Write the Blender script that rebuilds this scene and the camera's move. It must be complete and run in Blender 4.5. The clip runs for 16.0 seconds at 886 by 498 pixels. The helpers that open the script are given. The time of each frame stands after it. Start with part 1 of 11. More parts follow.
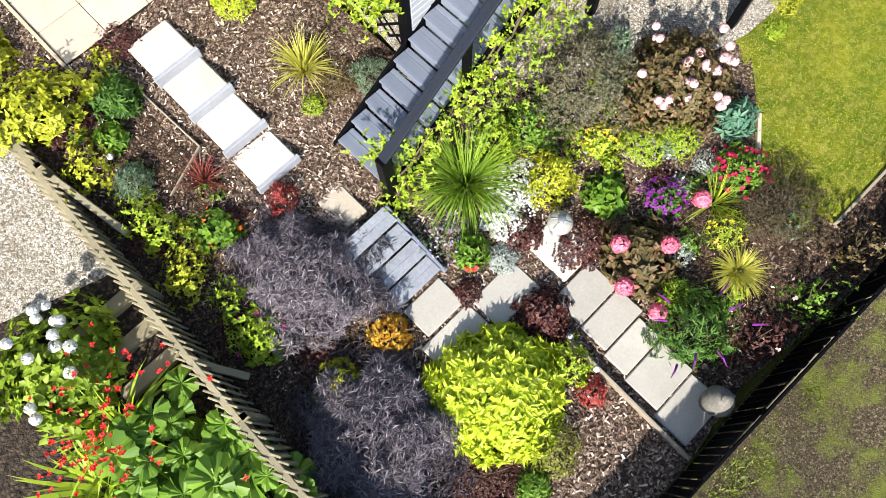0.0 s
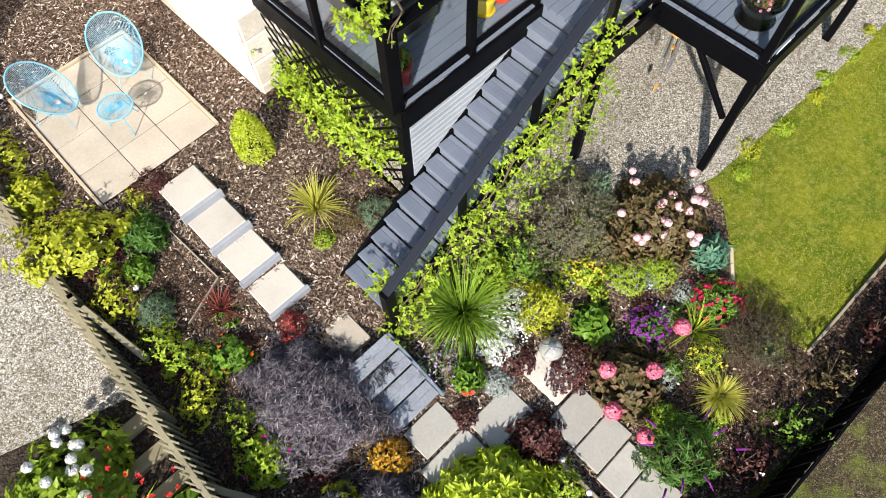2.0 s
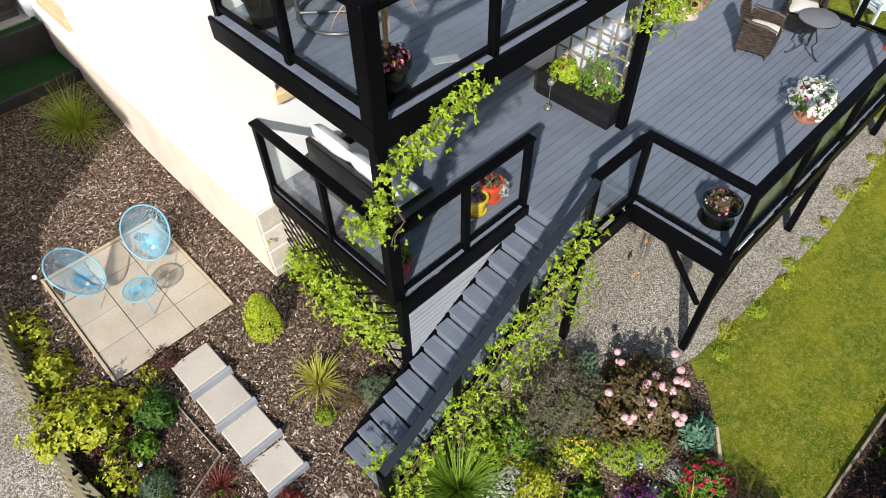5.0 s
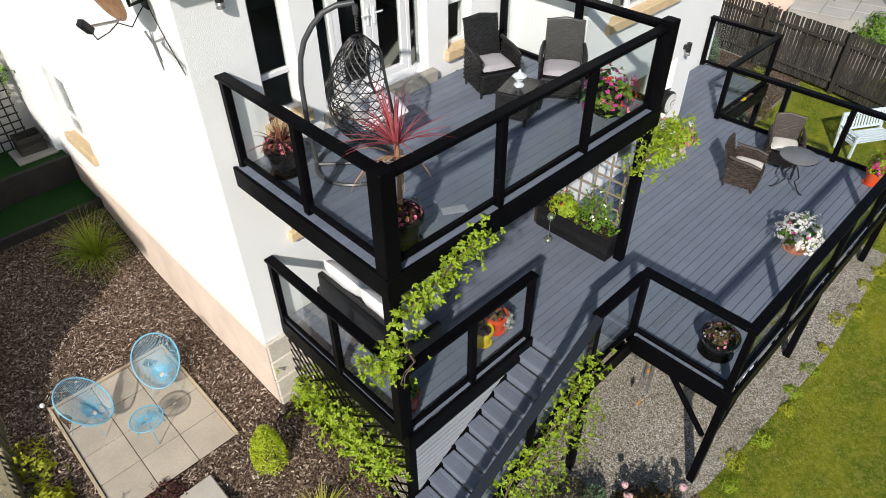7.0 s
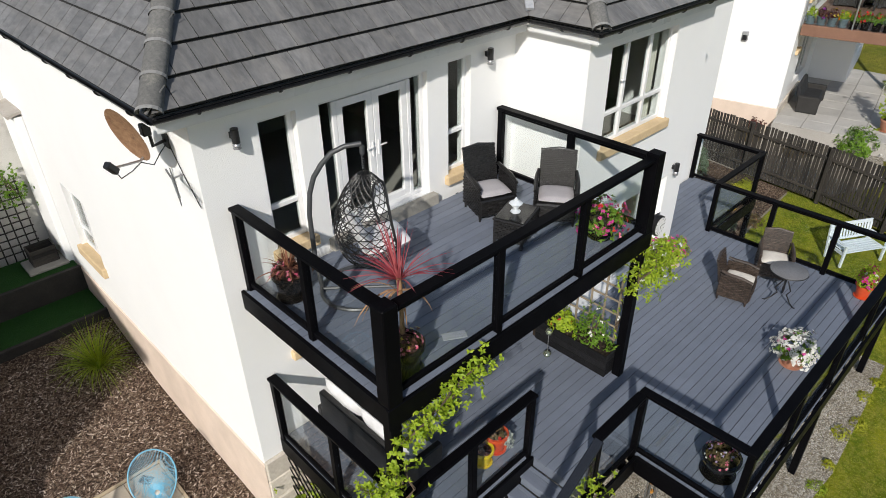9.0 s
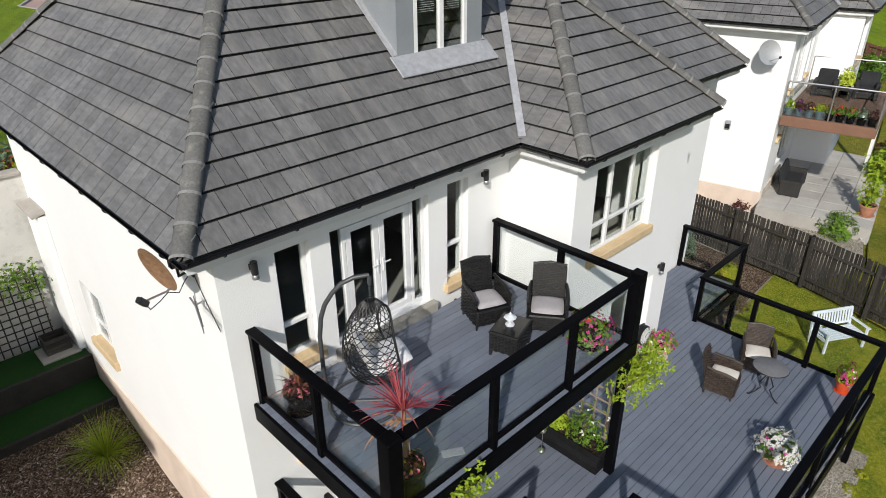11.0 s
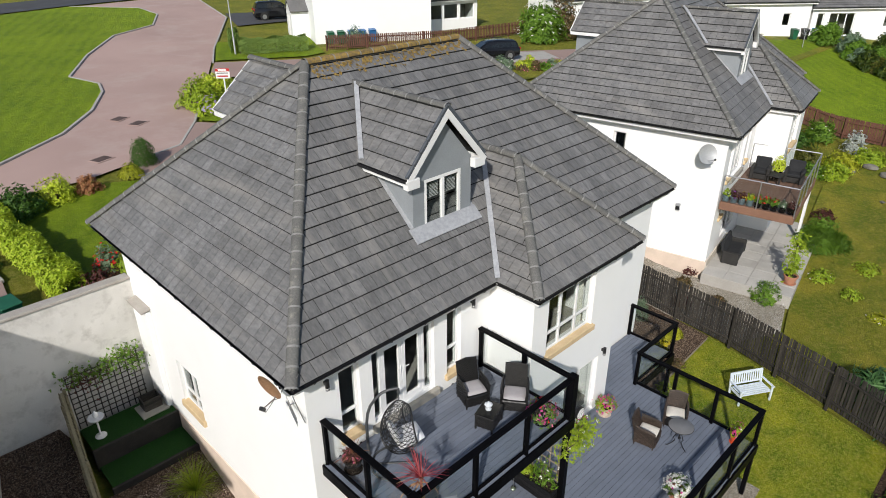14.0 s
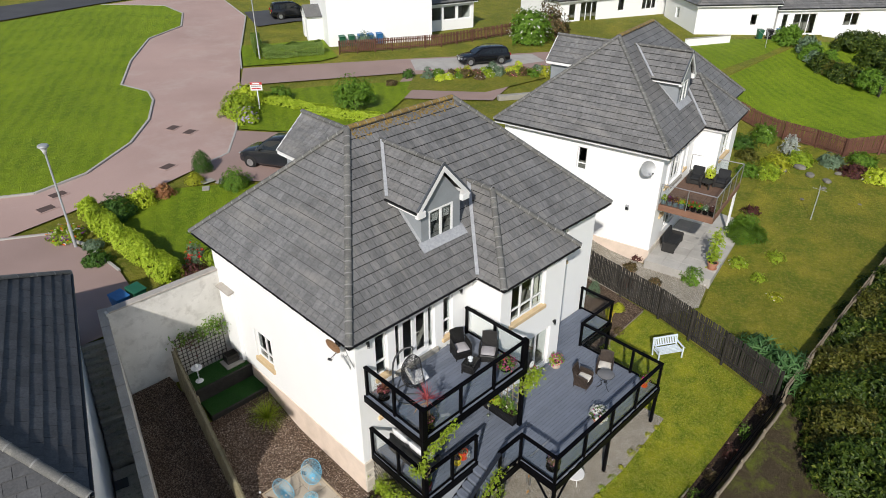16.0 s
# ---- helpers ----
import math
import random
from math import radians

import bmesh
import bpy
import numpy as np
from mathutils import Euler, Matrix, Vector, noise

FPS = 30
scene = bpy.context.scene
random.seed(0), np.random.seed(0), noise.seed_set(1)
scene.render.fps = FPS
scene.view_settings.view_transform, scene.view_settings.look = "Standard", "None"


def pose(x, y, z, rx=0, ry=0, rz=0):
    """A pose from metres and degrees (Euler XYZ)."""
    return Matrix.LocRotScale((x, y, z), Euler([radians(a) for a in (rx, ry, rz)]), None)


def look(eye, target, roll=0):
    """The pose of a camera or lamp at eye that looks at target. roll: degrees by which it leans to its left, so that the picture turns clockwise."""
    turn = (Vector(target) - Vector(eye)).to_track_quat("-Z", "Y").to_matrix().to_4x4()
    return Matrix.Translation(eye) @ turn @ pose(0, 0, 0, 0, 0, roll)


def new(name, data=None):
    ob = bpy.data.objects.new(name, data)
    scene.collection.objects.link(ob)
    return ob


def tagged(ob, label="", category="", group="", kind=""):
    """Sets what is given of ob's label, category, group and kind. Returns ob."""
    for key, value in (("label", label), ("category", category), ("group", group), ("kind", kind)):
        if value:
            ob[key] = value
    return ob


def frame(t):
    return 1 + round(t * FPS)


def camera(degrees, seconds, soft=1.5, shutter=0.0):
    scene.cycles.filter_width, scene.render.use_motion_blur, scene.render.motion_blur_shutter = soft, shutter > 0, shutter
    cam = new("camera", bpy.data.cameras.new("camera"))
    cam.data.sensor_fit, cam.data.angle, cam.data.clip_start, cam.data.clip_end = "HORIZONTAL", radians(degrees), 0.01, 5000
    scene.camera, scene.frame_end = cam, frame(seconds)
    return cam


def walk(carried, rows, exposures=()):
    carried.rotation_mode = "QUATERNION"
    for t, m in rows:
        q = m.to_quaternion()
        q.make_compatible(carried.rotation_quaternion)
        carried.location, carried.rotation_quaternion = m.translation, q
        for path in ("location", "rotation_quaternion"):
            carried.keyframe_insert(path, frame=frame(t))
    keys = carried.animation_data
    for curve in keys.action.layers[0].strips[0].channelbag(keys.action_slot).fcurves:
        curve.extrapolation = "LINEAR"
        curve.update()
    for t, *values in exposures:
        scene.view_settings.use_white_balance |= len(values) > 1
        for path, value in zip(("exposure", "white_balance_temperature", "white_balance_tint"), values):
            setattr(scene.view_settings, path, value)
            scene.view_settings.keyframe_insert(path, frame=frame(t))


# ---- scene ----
cam = camera(68.7, 16.0, 0.9)
PATH = [
    (0, (-2.719, -6.885, 8.606), (-2.312, -6.441, 6.698), -2.4),
    (0.5, (-2.729, -6.866, 8.821), (-2.265, -6.374, 6.939), -1.7),
    (1, (-2.691, -6.884, 9.009), (-2.18, -6.334, 7.156), -2.0),
    (1.5, (-2.697, -6.895, 9.171), (-2.129, -6.289, 7.352), -1.8),
    (2, (-2.633, -6.903, 9.342), (-2.022, -6.242, 7.555), -2.1),
    (2.5, (-2.63, -6.919, 9.481), (-1.965, -6.21, 7.733), -1.7),
    (3, (-2.64, -6.979, 9.601), (-1.922, -6.216, 7.898), -1.6),
    (3.5, (-2.653, -7.016, 9.719), (-1.887, -6.205, 8.059), -1.5),
    (4, (-2.643, -7.027, 9.84), (-1.834, -6.17, 8.224), -1.4),
    (6.5, (-2.674, -6.906, 10.508), (-1.656, -5.845, 9.152), -0.8),
    (7, (-2.681, -6.872, 10.635), (-1.624, -5.773, 9.34), -0.8),
    (7.5, (-2.652, -6.86, 10.759), (-1.559, -5.725, 9.528), -0.8),
    (8, (-2.631, -6.868, 10.874), (-1.501, -5.698, 9.71), -0.7),
    (8.5, (-2.633, -6.897, 10.998), (-1.477, -5.7, 9.89), -0.7),
    (9, (-2.668, -6.867, 11.123), (-1.492, -5.648, 10.057), -0.7),
    (9.5, (-2.685, -6.852, 11.312), (-1.488, -5.617, 10.291), -0.6),
    (10, (-2.692, -6.872, 11.599), (-1.475, -5.619, 10.625), -0.5),
    (12.5, (-3.515, -7.688, 14.002), (-2.27, -6.415, 13.093), -0.3),
    (13, (-3.961, -8.169, 14.864), (-2.715, -6.895, 13.956), -0.3),
    (13.5, (-4.545, -8.71, 15.822), (-3.296, -7.436, 14.916), -0.3),
    (14, (-5.227, -9.413, 16.822), (-3.98, -8.139, 15.915), -0.3),
    (14.5, (-6.064, -10.258, 17.869), (-4.824, -8.993, 16.94), -0.2),
    (15, (-7.064, -11.327, 19.046), (-5.832, -10.071, 18.093), -0.2),
    (15.5, (-8.28, -12.577, 20.396), (-7.058, -11.332, 19.417), -0.2),
    (16, (-9.603, -13.988, 21.751), (-8.392, -12.751, 20.749), -0.2),
]
walk(cam, [(t, look(eye, target, roll)) for t, eye, target, roll in PATH], [(0, 1.4), (1, 1.16), (2, 1.02), (4, 0.76), (6.5, 0.28), (7.5, 0.12), (9, -0.01), (10, -0.03), (16, 0.02)])

# ---- world, sun ----
SUN_AZ, SUN_EL = -148.0, 34.0
sun_dir = Vector((math.cos(radians(SUN_AZ)) * math.cos(radians(SUN_EL)), math.sin(radians(SUN_AZ)) * math.cos(radians(SUN_EL)), math.sin(radians(SUN_EL))))
world = bpy.data.worlds.new("sky")
scene.world = world
world.use_nodes = True
wn = world.node_tree.nodes
sky = wn.new("ShaderNodeTexSky")
sky.sky_type, sky.sun_disc = "NISHITA", False
sky.sun_elevation, sky.sun_rotation = radians(SUN_EL), radians(90 - SUN_AZ)
world.node_tree.links.new(sky.outputs[0], wn["Background"].inputs[0])
wn["Background"].inputs[1].default_value = 0.108
sun = new("sun", bpy.data.lights.new("sun", "SUN"))
sun.data.energy, sun.data.angle, sun.data.color = 4.2, radians(1.3), (1.0, 0.955, 0.89)
sun.matrix_world = look(sun_dir * 60, (0, 0, 0))


# ---- geometry helpers ----
class Geo:
    """Vertices and faces of one part."""

    def __init__(self):
        self.v, self.f = [], []

    def poly(self, *pts):
        n = len(self.v)
        self.v += [tuple(p) for p in pts]
        self.f.append(tuple(range(n, n + len(pts))))
        return self

    def box(self, x0, y0, z0, x1, y1, z1, c=0.0):
        return self.obox(Matrix.Translation(((x0 + x1) / 2, (y0 + y1) / 2, (z0 + z1) / 2)), abs(x1 - x0), abs(y1 - y0), abs(z1 - z0), c)

    def obox(self, m, sx, sy, sz, c=0.0):
        """A box of that size about the middle of m, its edges chamfered by c."""
        hx, hy, hz = sx / 2, sy / 2, sz / 2
        c = min(c, hx * 0.9, hy * 0.9, hz * 0.9)
        n = len(self.v)
        if c <= 0:
            pts = [(a * hx, b * hy, d * hz) for a in (-1, 1) for b in (-1, 1) for d in (-1, 1)]
            fs = [(0, 1, 3, 2), (4, 6, 7, 5), (0, 4, 5, 1), (2, 3, 7, 6), (0, 2, 6, 4), (1, 5, 7, 3)]
        else:
            pts, idx = [], {}
            for a in (-1, 1):
                for b in (-1, 1):
                    for d in (-1, 1):
                        for k, p in enumerate(((a * hx, b * (hy - c), d * (hz - c)), (a * (hx - c), b * hy, d * (hz - c)), (a * (hx - c), b * (hy - c), d * hz))):
                            idx[a, b, d, k] = len(pts)
                            pts.append(p)
            fs = []
            for s in (-1, 1):
                fs.append([idx[s, b, d, 0] for b, d in ((-1, -1), (1, -1), (1, 1), (-1, 1))][::s])
                fs.append([idx[a, s, d, 1] for a, d in ((-1, -1), (-1, 1), (1, 1), (1, -1))][::s])
                fs.append([idx[a, b, s, 2] for a, b in ((-1, -1), (1, -1), (1, 1), (-1, 1))][::s])
            for a in (-1, 1):
                for b in (-1, 1):
                    fs.append([idx[a, b, -1, 0], idx[a, b, -1, 1], idx[a, b, 1, 1], idx[a, b, 1, 0]][:: a * b])
                    fs.append([idx[a, -1, b, 0], idx[a, 1, b, 0], idx[a, 1, b, 2], idx[a, -1, b, 2]][:: a * b])
                    fs.append([idx[-1, a, b, 1], idx[-1, a, b, 2], idx[1, a, b, 2], idx[1, a, b, 1]][:: a * b])
                    for d in (-1, 1):
                        fs.append([idx[a, b, d, 0], idx[a, b, d, 1], idx[a, b, d, 2]][:: a * b * d])
        self.v += [tuple(m @ Vector(p)) for p in pts]
        self.f += [tuple(n + i for i in f) for f in fs]
        return self

    def beam(self, p0, p1, w, h, c=0.0, up=(0, 0, 1)):
        """A beam from p0 to p1, w across and h along up."""
        p0, p1 = Vector(p0), Vector(p1)
        d = (p1 - p0)
        x = d.normalized()
        y = Vector(up).cross(x)
        if y.length < 1e-4:
            y = Vector((0, 1, 0)).cross(x)
        y.normalize()
        z = x.cross(y)
        m = Matrix((x, y, z)).transposed().to_4x4()
        m.translation = (p0 + p1) / 2
        return self.obox(m, d.length, w, h, c)

    def tube(self, pts, r, n=8, closed=False):
        """A round bar along pts; r is one radius or one for each point."""
        pts = [Vector(p) for p in pts]
        k = len(pts)
        rr = r if isinstance(r, (list, tuple)) else [r] * k
        base = len(self.v)
        prev = None
        for i, p in enumerate(pts):
            if closed:
                d = pts[(i + 1) % k] - pts[i - 1]
            else:
                d = pts[min(i + 1, k - 1)] - pts[max(i - 1, 0)]
            d.normalize()
            a = prev - d * prev.dot(d) if prev is not None else d.orthogonal()
            if a.length < 1e-5:
                a = d.orthogonal()
            a.normalize()
            prev = a
            b = d.cross(a)
            for j in range(n):
                t = 2 * math.pi * j / n
                self.v.append(tuple(p + (a * math.cos(t) + b * math.sin(t)) * rr[i]))
        for i in range(k if closed else k - 1):
            o0, o1 = base + i * n, base + ((i + 1) % k) * n
            for j in range(n):
                self.f.append((o0 + j, o0 + (j + 1) % n, o1 + (j + 1) % n, o1 + j))
        if not closed:
            self.f.append(tuple(base + j for j in range(n))[::-1])
            self.f.append(tuple(base + (k - 1) * n + j for j in range(n)))
        return self

    def lathe(self, prof, n=24, at=(0, 0, 0), cap=True):
        """A turned shape from (radius, height) pairs."""
        b = len(self.v)
        for r, z in prof:
            for j in range(n):
                t = 2 * math.pi * j / n
                self.v.append((at[0] + r * math.cos(t), at[1] + r * math.sin(t), at[2] + z))
        for i in range(len(prof) - 1):
            for j in range(n):
                self.f.append((b + i * n + j, b + i * n + (j + 1) % n, b + (i + 1) * n + (j + 1) % n, b + (i + 1) * n + j))
        if cap:
            self.f.append(tuple(b + j for j in range(n))[::-1])
            self.f.append(tuple(b + (len(prof) - 1) * n + j for j in range(n)))
        return self

    def add(self, other, m=None):
        n = len(self.v)
        self.v += [tuple(m @ Vector(p)) for p in other.v] if m is not None else other.v
        self.f += [tuple(n + i for i in f) for f in other.f]
        return self

    def moved(self, m):
        self.v = [tuple(m @ Vector(p)) for p in self.v]
        return self


def mesh_of(name, geo, material, smooth=False):
    me = bpy.data.meshes.new(name)
    me.from_pydata(geo.v, [], geo.f)
    me.materials.append(material)
    if smooth:
        me.polygons.foreach_set("use_smooth", [True] * len(me.polygons))
        me.set_sharp_from_angle(angle=radians(40))
    me.update()
    return me


ORG = {}
JOINED = ("stem_cluster", "stalk_cluster", "cord_seat", "flower_spray")


def thing(name, label, category, group="", at=(0, 0, 0), rz=0.0, org=None, kind=""):
    """The Empty at the base of a thing. org: the point of the parts' own coordinates that comes to lie at the base."""
    e = new(name)
    e.empty_display_size = 0.2
    e.matrix_basis = pose(*at, 0, 0, rz)
    ORG[e.name] = Vector(at if org is None else org)
    return tagged(e, label, category, group, kind)


def part(name, geo, material, parent, label="", smooth=False):
    """One mesh under a thing, or under a part of one."""
    me = geo if isinstance(geo, bpy.types.Mesh) else mesh_of(name, geo, material, smooth)
    ob = new(name, me)
    ob.parent = parent
    if parent.name in ORG:
        ob.matrix_parent_inverse = Matrix.Translation(-ORG[parent.name])
    return tagged(ob, label, kind="stuff" if name in JOINED else "")


def solo(name, geo, material, label, category, group="", kind="", smooth=False, at=None):
    """A thing of one mesh; at: its base, in the same coordinates as the mesh."""
    if at is not None:
        geo = Geo().add(geo, Matrix.Translation(-Vector(at)))
    ob = new(name, mesh_of(name, geo, material, smooth))
    if at is not None:
        ob.location = at
    return tagged(ob, label, category, group, kind)


# ---- materials ----
def nodes_of(name):
    m = bpy.data.materials.new(name)
    m.use_nodes = True
    nt = m.node_tree
    return m, nt, nt.nodes["Principled BSDF"], nt.nodes["Material Output"]


def hooked(nt, kind, **ins):
    n = nt.nodes.new(kind)
    for k, v in ins.items():
        s = n.inputs[k.replace("_", " ")] if not k.startswith("i") or not k[1:].isdigit() else n.inputs[int(k[1:])]
        if isinstance(v, bpy.types.NodeSocket):
            nt.links.new(v, s)
        else:
            s.default_value = v
    return n


def noise_of(nt, pos, scale, detail=4.0, rough=0.6):
    return hooked(nt, "ShaderNodeTexNoise", Vector=pos, Scale=scale, Detail=detail, Roughness=rough).outputs["Fac"]


def mixed(nt, fac, a, b, mode="MIX"):
    n = nt.nodes.new("ShaderNodeMix")
    n.data_type, n.blend_type = "RGBA", mode
    for s, v in ((n.inputs[0], fac), (n.inputs[6], a), (n.inputs[7], b)):
        if isinstance(v, bpy.types.NodeSocket):
            nt.links.new(v, s)
        else:
            s.default_value = (*v, 1) if isinstance(v, tuple) and len(v) == 3 else v
    return n.outputs[2]


def ranged(nt, v, a, b, c=0.0, d=1.0):
    n = nt.nodes.new("ShaderNodeMapRange")
    nt.links.new(v, n.inputs[0])
    for i, x in enumerate((a, b, c, d)):
        n.inputs[i + 1].default_value = x
    return n.outputs[0]


def random_of(nt):
    """One random value for each object and each loose piece of it."""
    a = nt.nodes.new("ShaderNodeObjectInfo").outputs["Random"]
    b = nt.nodes.new("ShaderNodeNewGeometry").outputs["Random Per Island"]
    s = hooked(nt, "ShaderNodeMath", i0=a, i1=b)
    f = nt.nodes.new("ShaderNodeMath")
    f.operation = "FRACT"
    nt.links.new(s.outputs[0], f.inputs[0])
    return f.outputs[0]


def surface(name, c1, c2, rough=0.6, fine=40.0, broad=1.5, bump=0.2, dist=0.01, metal=0.0, pieces=0.0, stain=None, stretch=None, spec=0.5, stain_at=(0.55, 0.75), blotch=0.55):
    """A general worn surface: c1 to c2 by a fine and a broad noise, a random tone for each piece, stains, relief."""
    m, nt, b, _ = nodes_of(name)
    pos = nt.nodes.new("ShaderNodeNewGeometry").outputs["Position"]
    if stretch:
        mp = hooked(nt, "ShaderNodeMapping", Vector=pos)
        mp.inputs["Scale"].default_value = stretch
        pos2 = mp.outputs[0]
    else:
        pos2 = pos
    nf, nb = noise_of(nt, pos2, fine, 5.0), noise_of(nt, pos, broad, 3.0)
    col = mixed(nt, ranged(nt, nf, 0.3, 0.7), c1, c2)
    dark = tuple(x * 0.72 for x in c1)
    col = mixed(nt, ranged(nt, nb, 0.35, 0.75, 0.0, blotch), col, dark)
    if pieces:
        tone = ranged(nt, random_of(nt), 0, 1, 1 - pieces, 1 + pieces)
        h = hooked(nt, "ShaderNodeHueSaturation", Value=tone, Color=col)
        col = h.outputs[0]
    if stain:
        ns = noise_of(nt, pos, broad * 2.3, 6.0, 0.7)
        col = mixed(nt, ranged(nt, ns, stain_at[0], stain_at[1]), col, stain)
    nt.links.new(col, b.inputs["Base Color"])
    nt.links.new(ranged(nt, nb, 0.2, 0.8, max(0.02, rough - 0.1), min(1, rough + 0.1)), b.inputs["Roughness"])
    b.inputs["Metallic"].default_value = metal
    b.inputs["Specular IOR Level"].default_value = spec
    if bump:
        bp = hooked(nt, "ShaderNodeBump", Strength=bump, Distance=dist, Height=nf)
        nt.links.new(bp.outputs[0], b.inputs["Normal"])
    return m


def leafy(name, c1, c2, c3=None, rough=0.5, through_light=0.3):
    """Leaves or petals: a tone for each one, and light that passes through."""
    m, nt, b, out = nodes_of(name)
    r = nt.nodes.new("ShaderNodeNewGeometry").outputs["Random Per Island"]
    ramp = nt.nodes.new("ShaderNodeValToRGB")
    e = ramp.color_ramp.elements
    e[0].color, e[1].color = (*c1, 1), (*c2, 1)
    if c3:
        x = e.new(0.85)
        x.color = (*c2, 1)
        e[-1].color = (*c3, 1)
    nt.links.new(r, ramp.inputs[0])
    nt.links.new(ramp.outputs[0], b.inputs["Base Color"])
    b.inputs["Roughness"].default_value = rough
    b.inputs["Specular IOR Level"].default_value = 0.3
    tr = hooked(nt, "ShaderNodeBsdfTranslucent", Color=ramp.outputs[0])
    mx = hooked(nt, "ShaderNodeMixShader", i0=through_light, i1=b.outputs[0], i2=tr.outputs[0])
    nt.links.new(mx.outputs[0], out.inputs[0])
    return m


def glassy(name, tint=(0.9, 0.94, 0.93), rough=0.01):
    """A clear pane: it lets light through and mirrors more at a slant."""
    m, nt, b, out = nodes_of(name)
    lw = hooked(nt, "ShaderNodeLayerWeight", Blend=0.5)
    pw = nt.nodes.new("ShaderNodeMath")
    pw.operation = "POWER"
    nt.links.new(lw.outputs["Facing"], pw.inputs[0])
    pw.inputs[1].default_value = 5.0
    slant = ranged(nt, pw.outputs[0], 0.0, 1.0, 0.02, 0.85)
    tp = hooked(nt, "ShaderNodeBsdfTransparent", Color=(*tint, 1))
    gl = hooked(nt, "ShaderNodeBsdfGlossy", Roughness=rough)
    mx = hooked(nt, "ShaderNodeMixShader", i0=slant, i1=tp.outputs[0], i2=gl.outputs[0])
    nt.links.new(mx.outputs[0], out.inputs[0])
    return m


def chips_mat(name, cols, scale, bump, dist, rough=0.9, big=0.8, dark=0.6):
    """Loose pieces seen from above: bark, gravel, pebbles."""
    m, nt, b, _ = nodes_of(name)
    pos = nt.nodes.new("ShaderNodeNewGeometry").outputs["Position"]
    warp = hooked(nt, "ShaderNodeTexNoise", Vector=pos, Scale=scale * 0.6, Detail=2.0)
    p2 = mixed(nt, 0.06, pos, warp.outputs["Color"], "ADD")
    vo = hooked(nt, "ShaderNodeTexVoronoi", Vector=p2, Scale=scale)
    vo2 = hooked(nt, "ShaderNodeTexVoronoi", Vector=p2, Scale=scale * 2.3)
    ramp = nt.nodes.new("ShaderNodeValToRGB")
    e = ramp.color_ramp.elements
    e[0].color, e[1].color = (*cols[0], 1), (*cols[-1], 1)
    for i, c in enumerate(cols[1:-1]):
        e.new((i + 1) / (len(cols) - 1)).color = (*c, 1)
    sep = hooked(nt, "ShaderNodeSeparateColor", Color=vo.outputs["Color"])
    nt.links.new(sep.outputs[0], ramp.inputs[0])
    # Shade in the gaps between pieces, put into the colour towards each rim.
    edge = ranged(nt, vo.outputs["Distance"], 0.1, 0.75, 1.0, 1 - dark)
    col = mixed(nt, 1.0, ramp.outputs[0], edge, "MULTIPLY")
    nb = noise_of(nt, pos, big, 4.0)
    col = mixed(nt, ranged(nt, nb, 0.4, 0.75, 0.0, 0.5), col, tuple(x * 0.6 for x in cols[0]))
    nt.links.new(col, b.inputs["Base Color"])
    b.inputs["Roughness"].default_value = rough
    b.inputs["Specular IOR Level"].default_value = 0.25
    h = mixed(nt, 0.4, vo.outputs["Distance"], vo2.outputs["Distance"])
    bp = hooked(nt, "ShaderNodeBump", Strength=bump, Distance=dist, Height=h)
    bp.invert = True
    nt.links.new(bp.outputs[0], b.inputs["Normal"])
    return m


def grass_mat(name, c1, c2, c3, patch=0.9, stripes=0.0):
    m, nt, b, _ = nodes_of(name)
    pos = nt.nodes.new("ShaderNodeNewGeometry").outputs["Position"]
    a = noise_of(nt, pos, patch, 5.0, 0.65)
    d = noise_of(nt, pos, patch * 9, 4.0, 0.7)
    f = noise_of(nt, pos, 90.0, 3.0, 0.7)
    col = mixed(nt, ranged(nt, a, 0.4, 0.6), c1, c2)
    wide = noise_of(nt, pos, patch * 0.35, 2.0)
    col = mixed(nt, ranged(nt, wide, 0.4, 0.65, 0.0, 0.6), col, tuple(x * 0.8 for x in c2))
    col = mixed(nt, ranged(nt, d, 0.45, 0.75, 0.0, 0.7), col, c3)
    cl = noise_of(nt, pos, 24.0, 4.0, 0.75)
    col = mixed(nt, ranged(nt, cl, 0.45, 0.6, 0.0, 0.45), col, tuple(x * 0.6 for x in c2))
    if stripes:
        mp = hooked(nt, "ShaderNodeMapping", Vector=pos)
        mp.inputs["Rotation"].default_value = (0, 0, radians(28))
        wv = hooked(nt, "ShaderNodeTexWave", Vector=mp.outputs[0], Scale=0.32, Distortion=5.0, Detail=3.0)
        col = mixed(nt, ranged(nt, wv.outputs["Fac"], 0.3, 0.7, 0.0, stripes), col, tuple(x * 1.35 for x in c1))
    col = mixed(nt, ranged(nt, f, 0.4, 0.62, 0.0, 0.6), col, tuple(x * 0.3 for x in c1))
    nt.links.new(col, b.inputs["Base Color"])
    b.inputs["Roughness"].default_value = 0.85
    b.inputs["Specular IOR Level"].default_value = 0.2
    bp = hooked(nt, "ShaderNodeBump", Strength=1.0, Distance=0.05, Height=f)
    nt.links.new(bp.outputs[0], b.inputs["Normal"])
    return m


